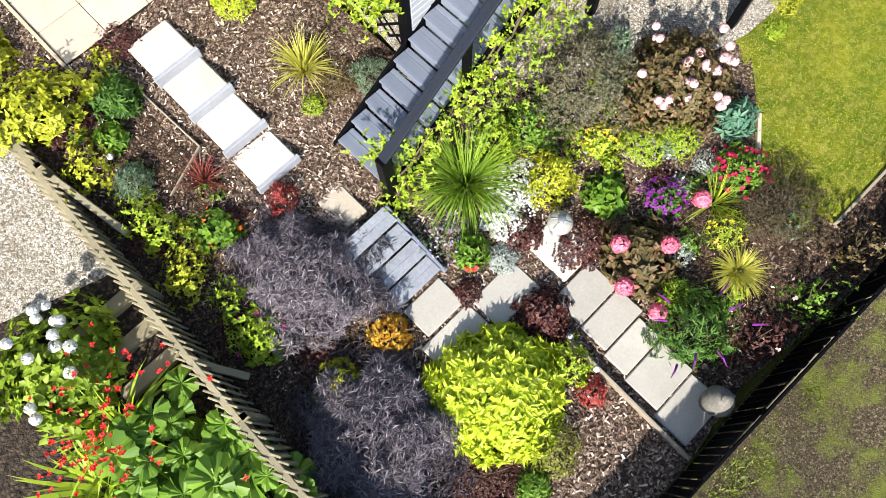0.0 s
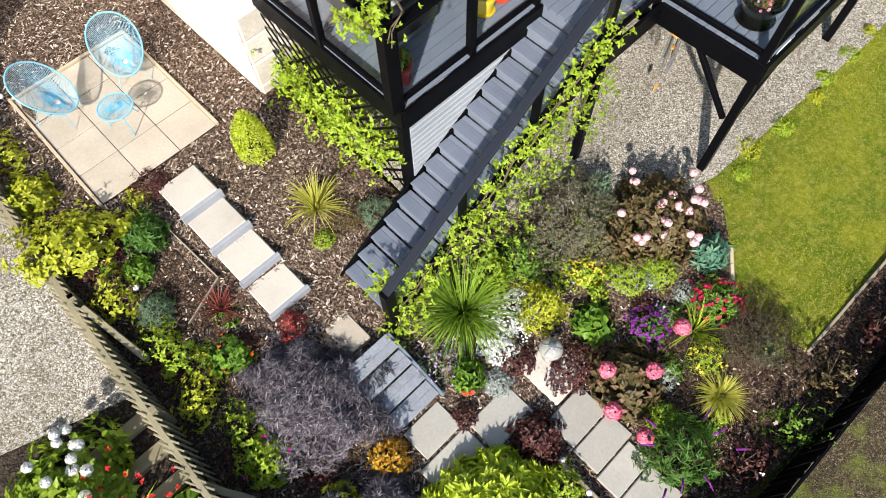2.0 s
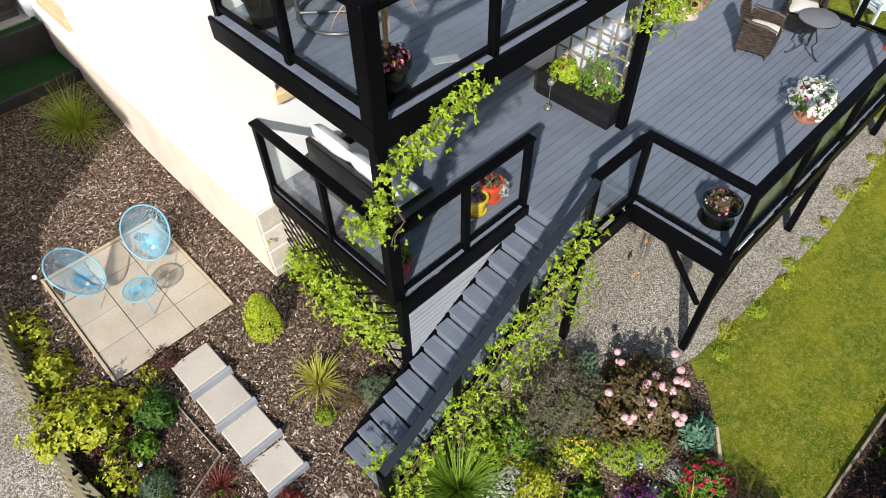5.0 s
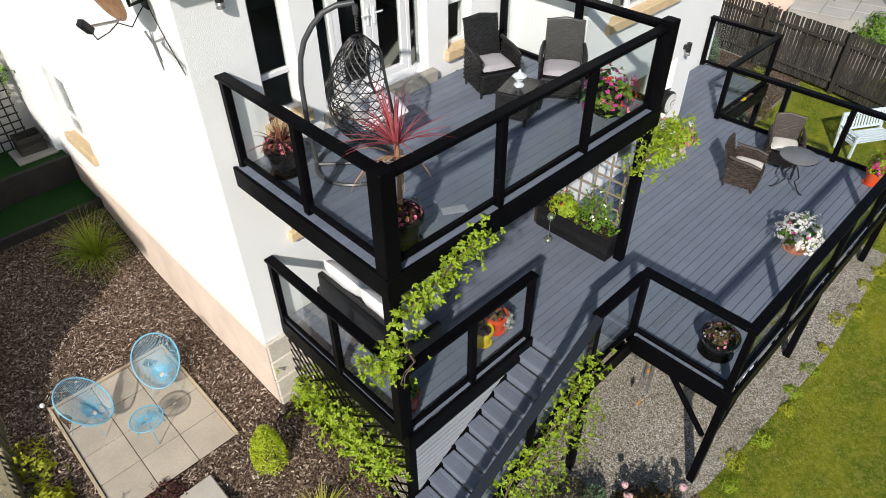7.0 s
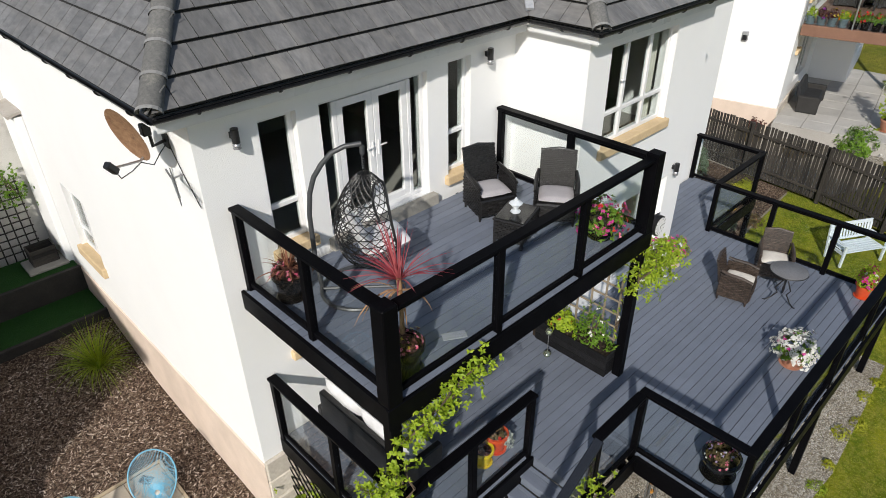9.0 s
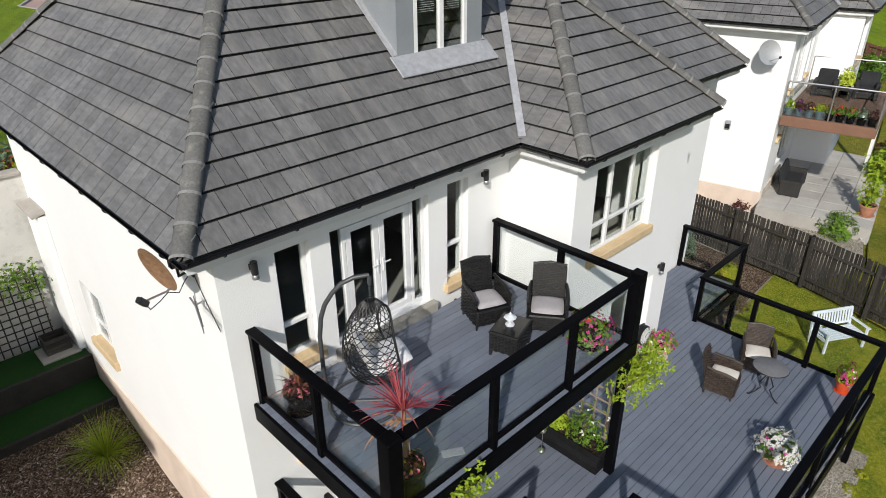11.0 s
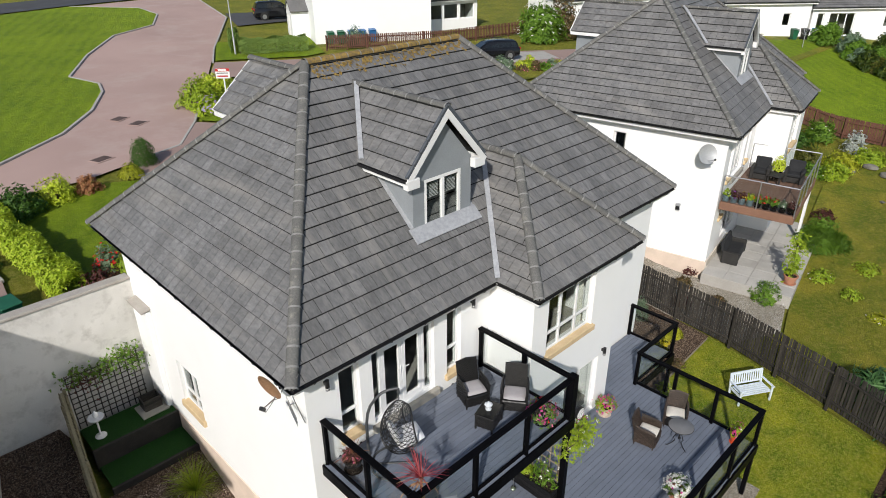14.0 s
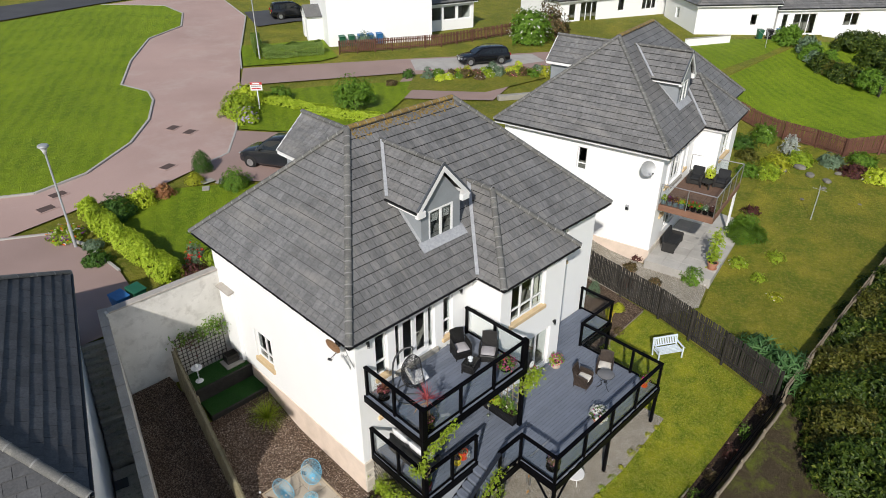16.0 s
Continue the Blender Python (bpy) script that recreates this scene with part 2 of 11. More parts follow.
M_RENDER = surface("white_render", (0.83, 0.83, 0.825), (0.86, 0.86, 0.85), 0.9, 75, 0.6, 0.4, 0.012, blotch=0.1)
M_PLINTH = surface("peach_plinth", (0.68, 0.55, 0.45), (0.75, 0.62, 0.52), 0.9, 60, 1.2, 0.4, 0.01)
M_STONE = surface("beige_stone", (0.56, 0.5, 0.42), (0.7, 0.64, 0.56), 0.9, 18, 2.0, 0.6, 0.02, pieces=0.12)
M_SILL = surface("sandstone_sill", (0.6, 0.44, 0.25), (0.7, 0.54, 0.33), 0.8, 25, 2.0, 0.25, 0.005)
M_UPVC = surface("white_upvc", (0.8, 0.8, 0.8), (0.84, 0.84, 0.84), 0.3, 20, 1.0, 0.0)
M_TILE = surface("grey_roof_tile", (0.118, 0.117, 0.118), (0.215, 0.212, 0.208), 0.6, 16, 0.9, 0.4, 0.006, pieces=0.15, stretch=(1.0, 0.35, 0.35), stain=(0.25, 0.24, 0.222), stain_at=(0.6, 0.85))
nt_ = M_TILE.node_tree
pb_ = nt_.nodes["Principled BSDF"]
old_ = pb_.inputs["Base Color"].links[0].from_socket
mp_ = hooked(nt_, "ShaderNodeMapping", Vector=nt_.nodes.new("ShaderNodeNewGeometry").outputs["Position"])
mp_.inputs["Scale"].default_value = (1.6, 0.22, 0.22)
run_ = noise_of(nt_, mp_.outputs[0], 1.5, 5.0, 0.65)
wet_ = noise_of(nt_, mp_.outputs[0], 3.7, 5.0, 0.7)
col_ = mixed(nt_, ranged(nt_, run_, 0.5, 0.72, 0.0, 0.55), old_, (0.27, 0.255, 0.23))
nt_.links.new(mixed(nt_, ranged(nt_, wet_, 0.55, 0.75, 0.0, 0.5), col_, (0.085, 0.076, 0.066)), pb_.inputs["Base Color"])
M_RIDGE = surface("grey_ridge_tile", (0.1, 0.1, 0.095), (0.17, 0.165, 0.155), 0.8, 30, 1.5, 0.4, 0.006, pieces=0.12, stain=(0.27, 0.26, 0.22))
M_LICHEN = surface("lichen_tile", (0.12, 0.095, 0.06), (0.4, 0.25, 0.04), 0.9, 14, 3.0, 0.4, 0.008, pieces=0.2, stain=(0.4, 0.27, 0.05))
M_VERGE = surface("slate_verge", (0.06, 0.07, 0.085), (0.09, 0.1, 0.12), 0.55, 30, 1.5, 0.2, 0.003, pieces=0.1)
M_LEAD = surface("grey_lead", (0.3, 0.31, 0.33), (0.42, 0.43, 0.45), 0.5, 12, 2.0, 0.15, 0.005)
M_CLIP = surface("dull_ridge_clip", (0.2, 0.2, 0.195), (0.27, 0.265, 0.255), 0.7, 20, 2.0, 0.2, 0.004)
M_CHEEK = surface("grey_dormer_paint", (0.24, 0.26, 0.28), (0.28, 0.3, 0.32), 0.6, 40, 1.0, 0.25, 0.004)
M_GUTTER = surface("black_gutter", (0.008, 0.008, 0.009), (0.014, 0.014, 0.016), 0.35, 20, 1.0, 0.05, 0.002)
M_BLACK = surface("black_timber_paint", (0.002, 0.002, 0.0024), (0.005, 0.005, 0.0065), 0.42, 60, 2.0, 0.35, 0.002, stretch=(1, 1, 1), stain=(0.018, 0.019, 0.023), stain_at=(0.72, 0.95), spec=0.04)
M_DECK = surface("slate_decking", (0.142, 0.164, 0.21), (0.178, 0.2, 0.25), 0.55, 30, 1.1, 0.15, 0.003, pieces=0.07, stretch=(0.15, 6, 1), stain=(0.22, 0.23, 0.25), stain_at=(0.66, 0.9))
M_CLAD = surface("grey_cladding", (0.3, 0.32, 0.35), (0.36, 0.38, 0.41), 0.6, 30, 1.1, 0.15, 0.003, pieces=0.05)
M_GLASS = glassy("clear_glass", (0.95, 0.97, 0.965))
M_PANE = glassy("window_glass", (0.8, 0.84, 0.83))
M_ROOM = surface("room_paint", (0.34, 0.32, 0.29), (0.38, 0.36, 0.33), 0.9, 10, 1.0, 0.0)
M_CURTAIN = surface("cream_curtain", (0.62, 0.6, 0.54), (0.7, 0.68, 0.62), 0.9, 30, 2.0, 0.1, 0.004)
M_PAVE = surface("buff_paving", (0.4, 0.342, 0.265), (0.475, 0.412, 0.33), 0.85, 30, 1.3, 0.25, 0.004, pieces=0.06, stain=(0.4, 0.33, 0.26), stain_at=(0.6, 0.85))
M_SLAB = surface("pale_step_slab", (0.47, 0.425, 0.36), (0.54, 0.49, 0.425), 0.85, 30, 1.3, 0.3, 0.004, pieces=0.07, stain=(0.38, 0.335, 0.275), stain_at=(0.62, 0.85))
M_SLATE = surface("slate_rail_paint", (0.009, 0.012, 0.019), (0.016, 0.02, 0.03), 0.55, 40, 2.0, 0.2, 0.002, stain=(0.05, 0.055, 0.065), stain_at=(0.7, 0.92), spec=0.2)
M_PAVE_GREY = surface("grey_paving", (0.33, 0.31, 0.27), (0.4, 0.378, 0.33), 0.85, 30, 1.3, 0.25, 0.004, pieces=0.1, stain=(0.24, 0.22, 0.19), stain_at=(0.6, 0.85))
M_RISER = surface("grey_painted_riser", (0.26, 0.27, 0.3), (0.32, 0.33, 0.36), 0.7, 30, 2.0, 0.2, 0.004)
M_WOOD = surface("weathered_timber", (0.2, 0.165, 0.12), (0.32, 0.27, 0.2), 0.85, 30, 2.0, 0.5, 0.006, pieces=0.14, stretch=(6, 6, 0.6))
M_WOOD_GREY = surface("grey_green_timber", (0.17, 0.145, 0.085), (0.31, 0.27, 0.165), 0.85, 30, 2.0, 0.5, 0.006, pieces=0.18, stretch=(6, 6, 0.6))
M_WOOD_PALE = surface("pale_timber", (0.42, 0.33, 0.22), (0.55, 0.45, 0.32), 0.8, 30, 2.0, 0.3, 0.004, stretch=(6, 0.6, 6))
M_FENCE = surface("dark_stained_fence", (0.013, 0.0115, 0.01), (0.06, 0.052, 0.042), 0.8, 30, 2.0, 0.5, 0.006, pieces=0.5, stretch=(6, 6, 0.6))
M_FENCE_RED = surface("red_brown_fence", (0.1, 0.04, 0.025), (0.16, 0.07, 0.045), 0.8, 30, 2.0, 0.4, 0.005, pieces=0.15, stretch=(6, 6, 0.6))
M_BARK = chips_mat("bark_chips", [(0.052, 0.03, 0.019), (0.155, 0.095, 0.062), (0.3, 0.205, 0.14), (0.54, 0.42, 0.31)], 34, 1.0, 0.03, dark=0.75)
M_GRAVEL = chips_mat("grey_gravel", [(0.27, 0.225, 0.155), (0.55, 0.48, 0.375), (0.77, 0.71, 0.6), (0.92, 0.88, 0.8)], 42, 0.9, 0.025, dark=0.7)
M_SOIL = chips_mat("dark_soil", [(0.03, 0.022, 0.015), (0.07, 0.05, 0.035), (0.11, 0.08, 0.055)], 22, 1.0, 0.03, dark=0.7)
M_LAWN = grass_mat("lawn", (0.42, 0.42, 0.02), (0.13, 0.215, 0.007), (0.68, 0.58, 0.14), 1.1)
M_LAWN_FAR = grass_mat("mown_lawn", (0.24, 0.34, 0.012), (0.15, 0.245, 0.007), (0.35, 0.42, 0.03), 0.35, 0.2)
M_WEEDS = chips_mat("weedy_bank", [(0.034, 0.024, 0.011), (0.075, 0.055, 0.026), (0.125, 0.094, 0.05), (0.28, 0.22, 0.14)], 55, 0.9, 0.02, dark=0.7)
nt_ = M_WEEDS.node_tree
pb_ = nt_.nodes["Principled BSDF"]
old_ = pb_.inputs["Base Color"].links[0].from_socket
ps_ = nt_.nodes.new("ShaderNodeNewGeometry").outputs["Position"]
moss_ = mixed(nt_, noise_of(nt_, ps_, 60.0, 3.0), (0.045, 0.065, 0.006), (0.17, 0.19, 0.022))
nt_.links.new(mixed(nt_, ranged(nt_, noise_of(nt_, ps_, 1.6, 5.0, 0.7), 0.5, 0.66, 0.0, 0.85), old_, moss_), pb_.inputs["Base Color"])
M_FIELD = grass_mat("rough_grass", (0.3, 0.28, 0.03), (0.15, 0.19, 0.014), (0.44, 0.36, 0.1), 0.5)
M_LAWN_DRY = grass_mat("dry_lawn", (0.34, 0.305, 0.03), (0.14, 0.19, 0.012), (0.46, 0.38, 0.085), 0.6)
M_STEPGREY = surface("weathered_step", (0.2, 0.215, 0.245), (0.3, 0.315, 0.345), 0.7, 30, 2.0, 0.25, 0.004, pieces=0.08, stain=(0.34, 0.35, 0.36), stain_at=(0.6, 0.85))
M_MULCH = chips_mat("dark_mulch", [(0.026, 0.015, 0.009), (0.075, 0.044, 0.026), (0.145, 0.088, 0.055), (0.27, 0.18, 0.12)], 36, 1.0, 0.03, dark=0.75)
M_TURF = grass_mat("green_turf", (0.02, 0.085, 0.012), (0.025, 0.1, 0.015), (0.03, 0.11, 0.02), 2.0)
M_ROAD = surface("mauve_road", (0.39, 0.265, 0.23), (0.47, 0.33, 0.285), 0.9, 60, 0.12, 0.3, 0.004, stain=(0.46, 0.36, 0.32), stain_at=(0.5, 0.8))
M_DRIVE = surface("mauve_drive", (0.29, 0.2, 0.175), (0.36, 0.255, 0.22), 0.9, 50, 0.2, 0.3, 0.004)
M_TARMAC = surface("dark_tarmac", (0.05, 0.05, 0.055), (0.075, 0.075, 0.08), 0.9, 60, 0.3, 0.3, 0.004)
M_KERB = surface("pale_kerb", (0.36, 0.34, 0.31), (0.45, 0.43, 0.4), 0.9, 25, 1.0, 0.3, 0.004)

# ---- ground ----
def eased(a, b, x):
    t = min(1.0, max(0.0, (x - a) / (b - a)))
    return t * t * (3 - 2 * t)


def profile(x, *p):
    for (x0, z0), (x1, z1) in zip(p, p[1:]):
        if x < x1:
            return z0 + (z1 - z0) * max(0.0, x - x0) / (x1 - x0)
    return p[-1][1]


def ground_z(x, y):
    """The lie of the land: a garden below, the street at the height of the upper floor behind."""
    back = 6.2 + 0.045 * (y - 15)
    left = profile(y, (-14, -0.4), (-9.2, 0.2), (-5, 0.35), (-4.2, 0.5), (-2.9, 0.75), (-0.3, 1.36), (4.5, 1.42), (6.5, 1.9), (9.7, 2.9))
    right = profile(x, (4, 0.85), (11, 1.24), (27, 2.5), (60, 4.5)) - 0.16 * max(0.0, -9.0 - y)
    if x > 14:
        right += (back - right) * eased(2, 12, y)
    s = eased(0.3, 3.4, x)
    z = left * (1 - s) + right * s
    if -2.75 < x < 0.4 and y > 6.8:
        z = min(z, 2.0)
    return max(back if y > 9.92 else z, -2.5)


def sheet(name, outline, dz, material, cell, kind="structure", label="", rough_by=0.0):
    """A patch of ground inside an outline, lying dz above the land."""
    bm = bmesh.new()
    f = bm.faces.new([bm.verts.new((x, y, 0)) for x, y in outline])
    bmesh.ops.triangulate(bm, faces=[f])
    xs, ys = [p[0] for p in outline], [p[1] for p in outline]
    for axis, lo, hi in ((0, min(xs), max(xs)), (1, min(ys), max(ys))):
        k = math.ceil(lo / cell) * cell
        while k < hi:
            co, no = [0, 0, 0], [0, 0, 0]
            co[axis], no[axis] = k, 1
            bmesh.ops.bisect_plane(bm, geom=bm.verts[:] + bm.edges[:] + bm.faces[:], plane_co=co, plane_no=no)
            k += cell
    bmesh.ops.recalc_face_normals(bm, faces=bm.faces)
    for v in bm.verts:
        v.co.z = ground_z(v.co.x, v.co.y) + dz + (noise.noise(v.co * 1.3) * rough_by if rough_by else 0)
    if sum(fc.normal.z for fc in bm.faces) < 0:
        bmesh.ops.reverse_faces(bm, faces=bm.faces)
    me = bpy.data.meshes.new(name)
    bm.to_mesh(me)
    bm.free()
    me.materials.append(material)
    me.polygons.foreach_set("use_smooth", [True] * len(me.polygons))
    return tagged(new(name, me), label, "", "", kind)


def spaced(lo, hi, fine_lo, fine_hi, fine, coarse):
    out, x = [], lo
    while x < hi:
        out.append(x)
        x += fine if fine_lo <= x < fine_hi else coarse
    return out + [hi]


gx, gy = spaced(-420, 420, -12, 32, 0.5, 8), spaced(-420, 420, -16, 12, 0.5, 8)
gx, gy = sorted(set(gx) | {0.3, 3.4, 14.0, 14.02}), sorted(set(gy) | {9.9, 9.94})
base = Geo()
base.v = [(x, y, ground_z(x, y) - 0.1) for y in gy for x in gx]
w = len(gx)
base.f = [(j * w + i, j * w + i + 1, (j + 1) * w + i + 1, (j + 1) * w + i) for j in range(len(gy) - 1) for i in range(w - 1)]
tagged(new("ground", mesh_of("ground", base, M_FIELD, True)), "rough grassy ground sloping up to the street", "ground", "", "structure")

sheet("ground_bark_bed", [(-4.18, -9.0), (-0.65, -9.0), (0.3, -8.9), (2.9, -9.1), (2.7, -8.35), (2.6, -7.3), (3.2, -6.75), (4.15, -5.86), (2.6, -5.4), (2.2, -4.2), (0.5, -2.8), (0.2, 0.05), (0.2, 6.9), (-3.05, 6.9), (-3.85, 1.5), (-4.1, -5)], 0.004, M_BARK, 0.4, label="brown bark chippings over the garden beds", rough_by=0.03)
sheet("ground_mulch_bed", [(-4.08, -8.9), (-2.3, -8.9), (-2.5, -5.4), (-2.3, -3.2), (-2.55, -1.6), (-2.5, -0.4), (-3.3, 0.2), (-3.85, 0.4), (-4.0, -4)], 0.02, M_MULCH, 0.4, label="dark mulch along the timber fence", rough_by=0.03)
sheet("ground_mulch_corner", [(-0.4, -8.86), (2.8, -9.02), (2.62, -8.35), (2.52, -7.3), (2.2, -6.9), (1.3, -6.75), (0.5, -7.5)], 0.022, M_MULCH, 0.4, label="dark mulch in the garden's lower corner", rough_by=0.03)
# Dark brown bark; its mulch colour also carries the shade beside the fence.
sheet("ground_bark_verge", [(2.7, -9.15), (17.0, -9.1), (16.2, -8.4), (9, -8.45), (2.75, -8.35)], 0.008, M_MULCH, 0.5, label="bark strip beside the slatted fence", rough_by=0.03)
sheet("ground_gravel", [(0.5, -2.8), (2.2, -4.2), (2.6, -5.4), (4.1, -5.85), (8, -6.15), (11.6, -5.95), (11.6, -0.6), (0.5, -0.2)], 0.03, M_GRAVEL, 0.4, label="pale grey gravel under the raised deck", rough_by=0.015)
sheet("ground_lawn", [(4.1, -5.2), (3.9, -5.9), (3.2, -6.75), (2.6, -7.3), (2.7, -8.35), (9, -8.45), (15.7, -8.4), (16.3, -6.2), (17.4, -2.4), (17.6, -1.4), (14.3, -1.42), (12.9, -2.4), (11.6, -3.4), (11.3, -5.2), (8, -5.3)], 0.0, M_LAWN, 0.5, label="patchy yellow-green lawn")
sheet("ground_bark_corner", [(11.6, -3.4), (12.9, -2.4), (14.3, -1.42), (17.6, -1.4), (18.1, 2.4), (14.2, 2.4), (14.2, 0.6), (11.0, 0.3), (11.0, -2)], 0.012, M_BARK, 0.5, label="bark and pebbles beside the deck", rough_by=0.02)
sheet("ground_side_gravel", [(-7.2, -1.5), (-4.05, -2.45), (-3.75, 1.0), (-3.5, 3.2), (-6.65, 3.2), (-6.8, 2.5)], 0.01, M_GRAVEL, 0.5, label="grey gravel yard beyond the fence")
# Gravel strip given the darker bark colour to carry the shade on it.
sheet("ground_side_shaded_gravel", [(-6.65, 3.2), (-3.5, 3.2), (-2.65, 9.75), (-4.9, 9.75)], 0.012, M_BARK, 0.5, label="shaded gravel strip, coloured bark brown, between the fence and the boundary wall", rough_by=0.02)
sheet("ground_weedy_bank", [(-14, -40), (60, -40), (60, -9.2), (17.4, -9.1), (3.0, -9.05), (-3.9, -8.98), (-14, -8.95)], 0.0, M_WEEDS, 1.0, label="weedy bank of dry grass and moss", rough_by=0.06)
sheet("ground_left_bed", [(-4.0, -9.0), (-3.9, -5.0), (-4.0, -2.45), (-7.2, -1.5), (-12, -1.5), (-12, -9.0)], 0.004, M_SOIL, 0.5, label="dark soil bed beyond the fence", rough_by=0.03)
# street behind
sheet("road_street", [(-40, 26), (-4.5, 25.4), (-3.0, 24.7), (0, 25.5), (3.7, 28.3), (6.3, 31.6), (8.14, 35.1), (8.7, 37.2), (7.8, 40.2), (11, 46.1), (15.4, 52.5), (20, 55.4), (22.8, 60.8), (22.9, 65.5), (17.6, 70.2), (32, 72), (27.7, 55.4), (19.7, 42.6), (14, 32.8), (9.9, 25.9), (7.6, 22.8), (4.9, 22.0), (2.4, 21.2), (-1.8, 21.4), (-5.8, 20.6), (-40, 22)], 0.02, M_ROAD, 3.0, label="mauve-brown street surface")
sheet("road_drive", [(4.9, 22.0), (7.6, 22.8), (9.9, 25.9), (12.5, 23), (13, 14), (8, 13), (7.2, 17.9), (4.7, 20.1)], 0.024, M_DRIVE, 3.0, label="mauve paved driveway")
sheet("road_side_street", [(17.5, 38.3), (30.5, 31.6), (48, 22), (46, 18), (36, 22), (28.0, 18.8), (22, 24.5), (27.6, 28.4), (15.1, 34.2), (14.5, 33.6)], 0.026, M_DRIVE, 3.0, label="mauve side street")
sheet("road_left_drive", [(-40, 22.3), (-5.8, 20.9), (-3.6, 19.7), (-2.6, 14.2), (-3.0, 10.0), (-40, 10.0)], 0.022, M_DRIVE, 3.0, label="dark mauve driveway")
sheet("ground_green", [(-40, 26), (-4.5, 25.4), (-3.0, 24.7), (0, 25.5), (3.7, 28.3), (6.3, 31.6), (8.14, 35.1), (8.7, 37.2), (7.8, 40.2), (11, 46.1), (15.4, 52.5), (20, 55.4), (22.8, 60.8), (22.9, 65.5), (17.6, 70.2), (6.5, 67.5), (-40, 60)], 0.09, M_LAWN_FAR, 3.0, label="wide mown green inside the street's bend")
sheet("road_far", [(-40, 61), (6.5, 68.5), (17.6, 71.2), (34, 73), (34, 79), (-40, 70)], 0.03, M_TARMAC, 4.0, label="dark tarmac road")
sheet("ground_front_lawn", [(-1.5, 12.2), (-1.4, 19.8), (2.4, 20.6), (4.4, 19.6), (6.9, 17.6), (7.5, 12.8), (3.0, 10.6), (-1.3, 10.2)], 0.03, M_LAWN_FAR, 2.0, label="front lawn with stepping stones")
sheet("ground_corner_lawn", [(10.2, 26.0), (14.0, 32.5), (21, 29.5), (27, 26), (22, 23), (16, 20), (12.6, 23.2)], 0.03, M_LAWN_FAR, 2.0, label="lawn plot with shrubs beside the drive")
sheet("ground_far_plot", [(17.8, 38.8), (21, 44.8), (28.5, 42), (26, 36.2), (24, 36.0)], 0.03, M_LAWN_FAR, 2.0, label="small front lawn")
sheet("road_house_drive", [(26.2, 50.6), (28.6, 57.5), (38, 54.5), (35.5, 48.2), (30.8, 50.2)], 0.036, M_TARMAC, 2.0, label="dark tarmac drive before the white house")
sheet("ground_planted_strip", [(27.8, 27.6), (33, 24.6), (38, 21.6), (36, 19.8), (29, 20.5), (24.5, 25)], 0.034, M_FIELD, 2.0, label="planted strip beside the side street")
sheet("pavement_car_stand", [(30.5, 31.2), (41, 25.3), (40, 23), (34, 24.8), (28.6, 28.4)], 0.034, M_KERB, 2.0, label="pale parking bay")
# the next garden
sheet("ground_next_lawn", [(19.7, -3.5), (29.2, -0.9), (34.8, 0.2), (46, 0), (44, -9.0), (15.7, -9.0), (16.4, -6.2), (17.6, -2.3)], 0.008, M_LAWN_DRY, 0.5, label="next garden's dry lawn")
sheet("ground_next_gravel", [(17.7, -2.2), (19.6, -3.4), (23.2, -2.4), (21.3, 0.2), (21.0, 6), (18.2, 6)], 0.012, M_GRAVEL, 1.0, label="grey gravel strip beside the patio")
sheet("ground_far_slope", [(44, 6), (50, 16), (55, 18.8), (62, 15.8), (68.5, 11.5), (76, 5), (72, -4), (58, -3), (46, -3.8)], 0.03, M_LAWN_FAR, 3.0, label="green sloping lawn")


def kerb_line(name, pts, w, h, material, label):
    k = Geo()
    for (x0, y0), (x1, y1) in zip(pts, pts[1:]):
        k.beam((x0, y0, ground_z(x0, y0) + h / 2 - 0.03), (x1, y1, ground_z(x1, y1) + h / 2 - 0.03), w, h + 0.06, 0.015)
    return solo(name, k, material, label, "kerb", kind="structure")


kerb_line("kerb", [(-12, 25.7), (-4.5, 25.35), (-3.0, 24.65), (0, 25.45), (3.7, 28.25), (6.3, 31.5), (8.2, 35.1), (8.75, 37.2), (7.85, 40.1), (11, 46), (15.4, 52.4), (20.1, 55.3), (22.9, 60.8), (23, 65.5), (17.6, 70.3)], 0.16, 0.12, M_KERB, "grey kerb round the green")
kerb_line("kerb_drive", [(5, 22.1), (7.6, 22.9), (9.9, 26), (14, 32.9), (15, 34.3)], 0.14, 0.06, M_KERB, "pale kerb along the street")
kerb_line("kerb_far", [(17.4, 38.4), (19.7, 42.7), (27.7, 55.5), (32, 72)], 0.14, 0.06, M_KERB, "pale kerb along the street")
kerb_line("kerb_left", [(-9, 20.9), (-5.8, 20.6), (-3.6, 19.5), (-2.9, 17.5), (-2.6, 14.2)], 0.14, 0.08, M_KERB, "pale kerb beside the driveway")


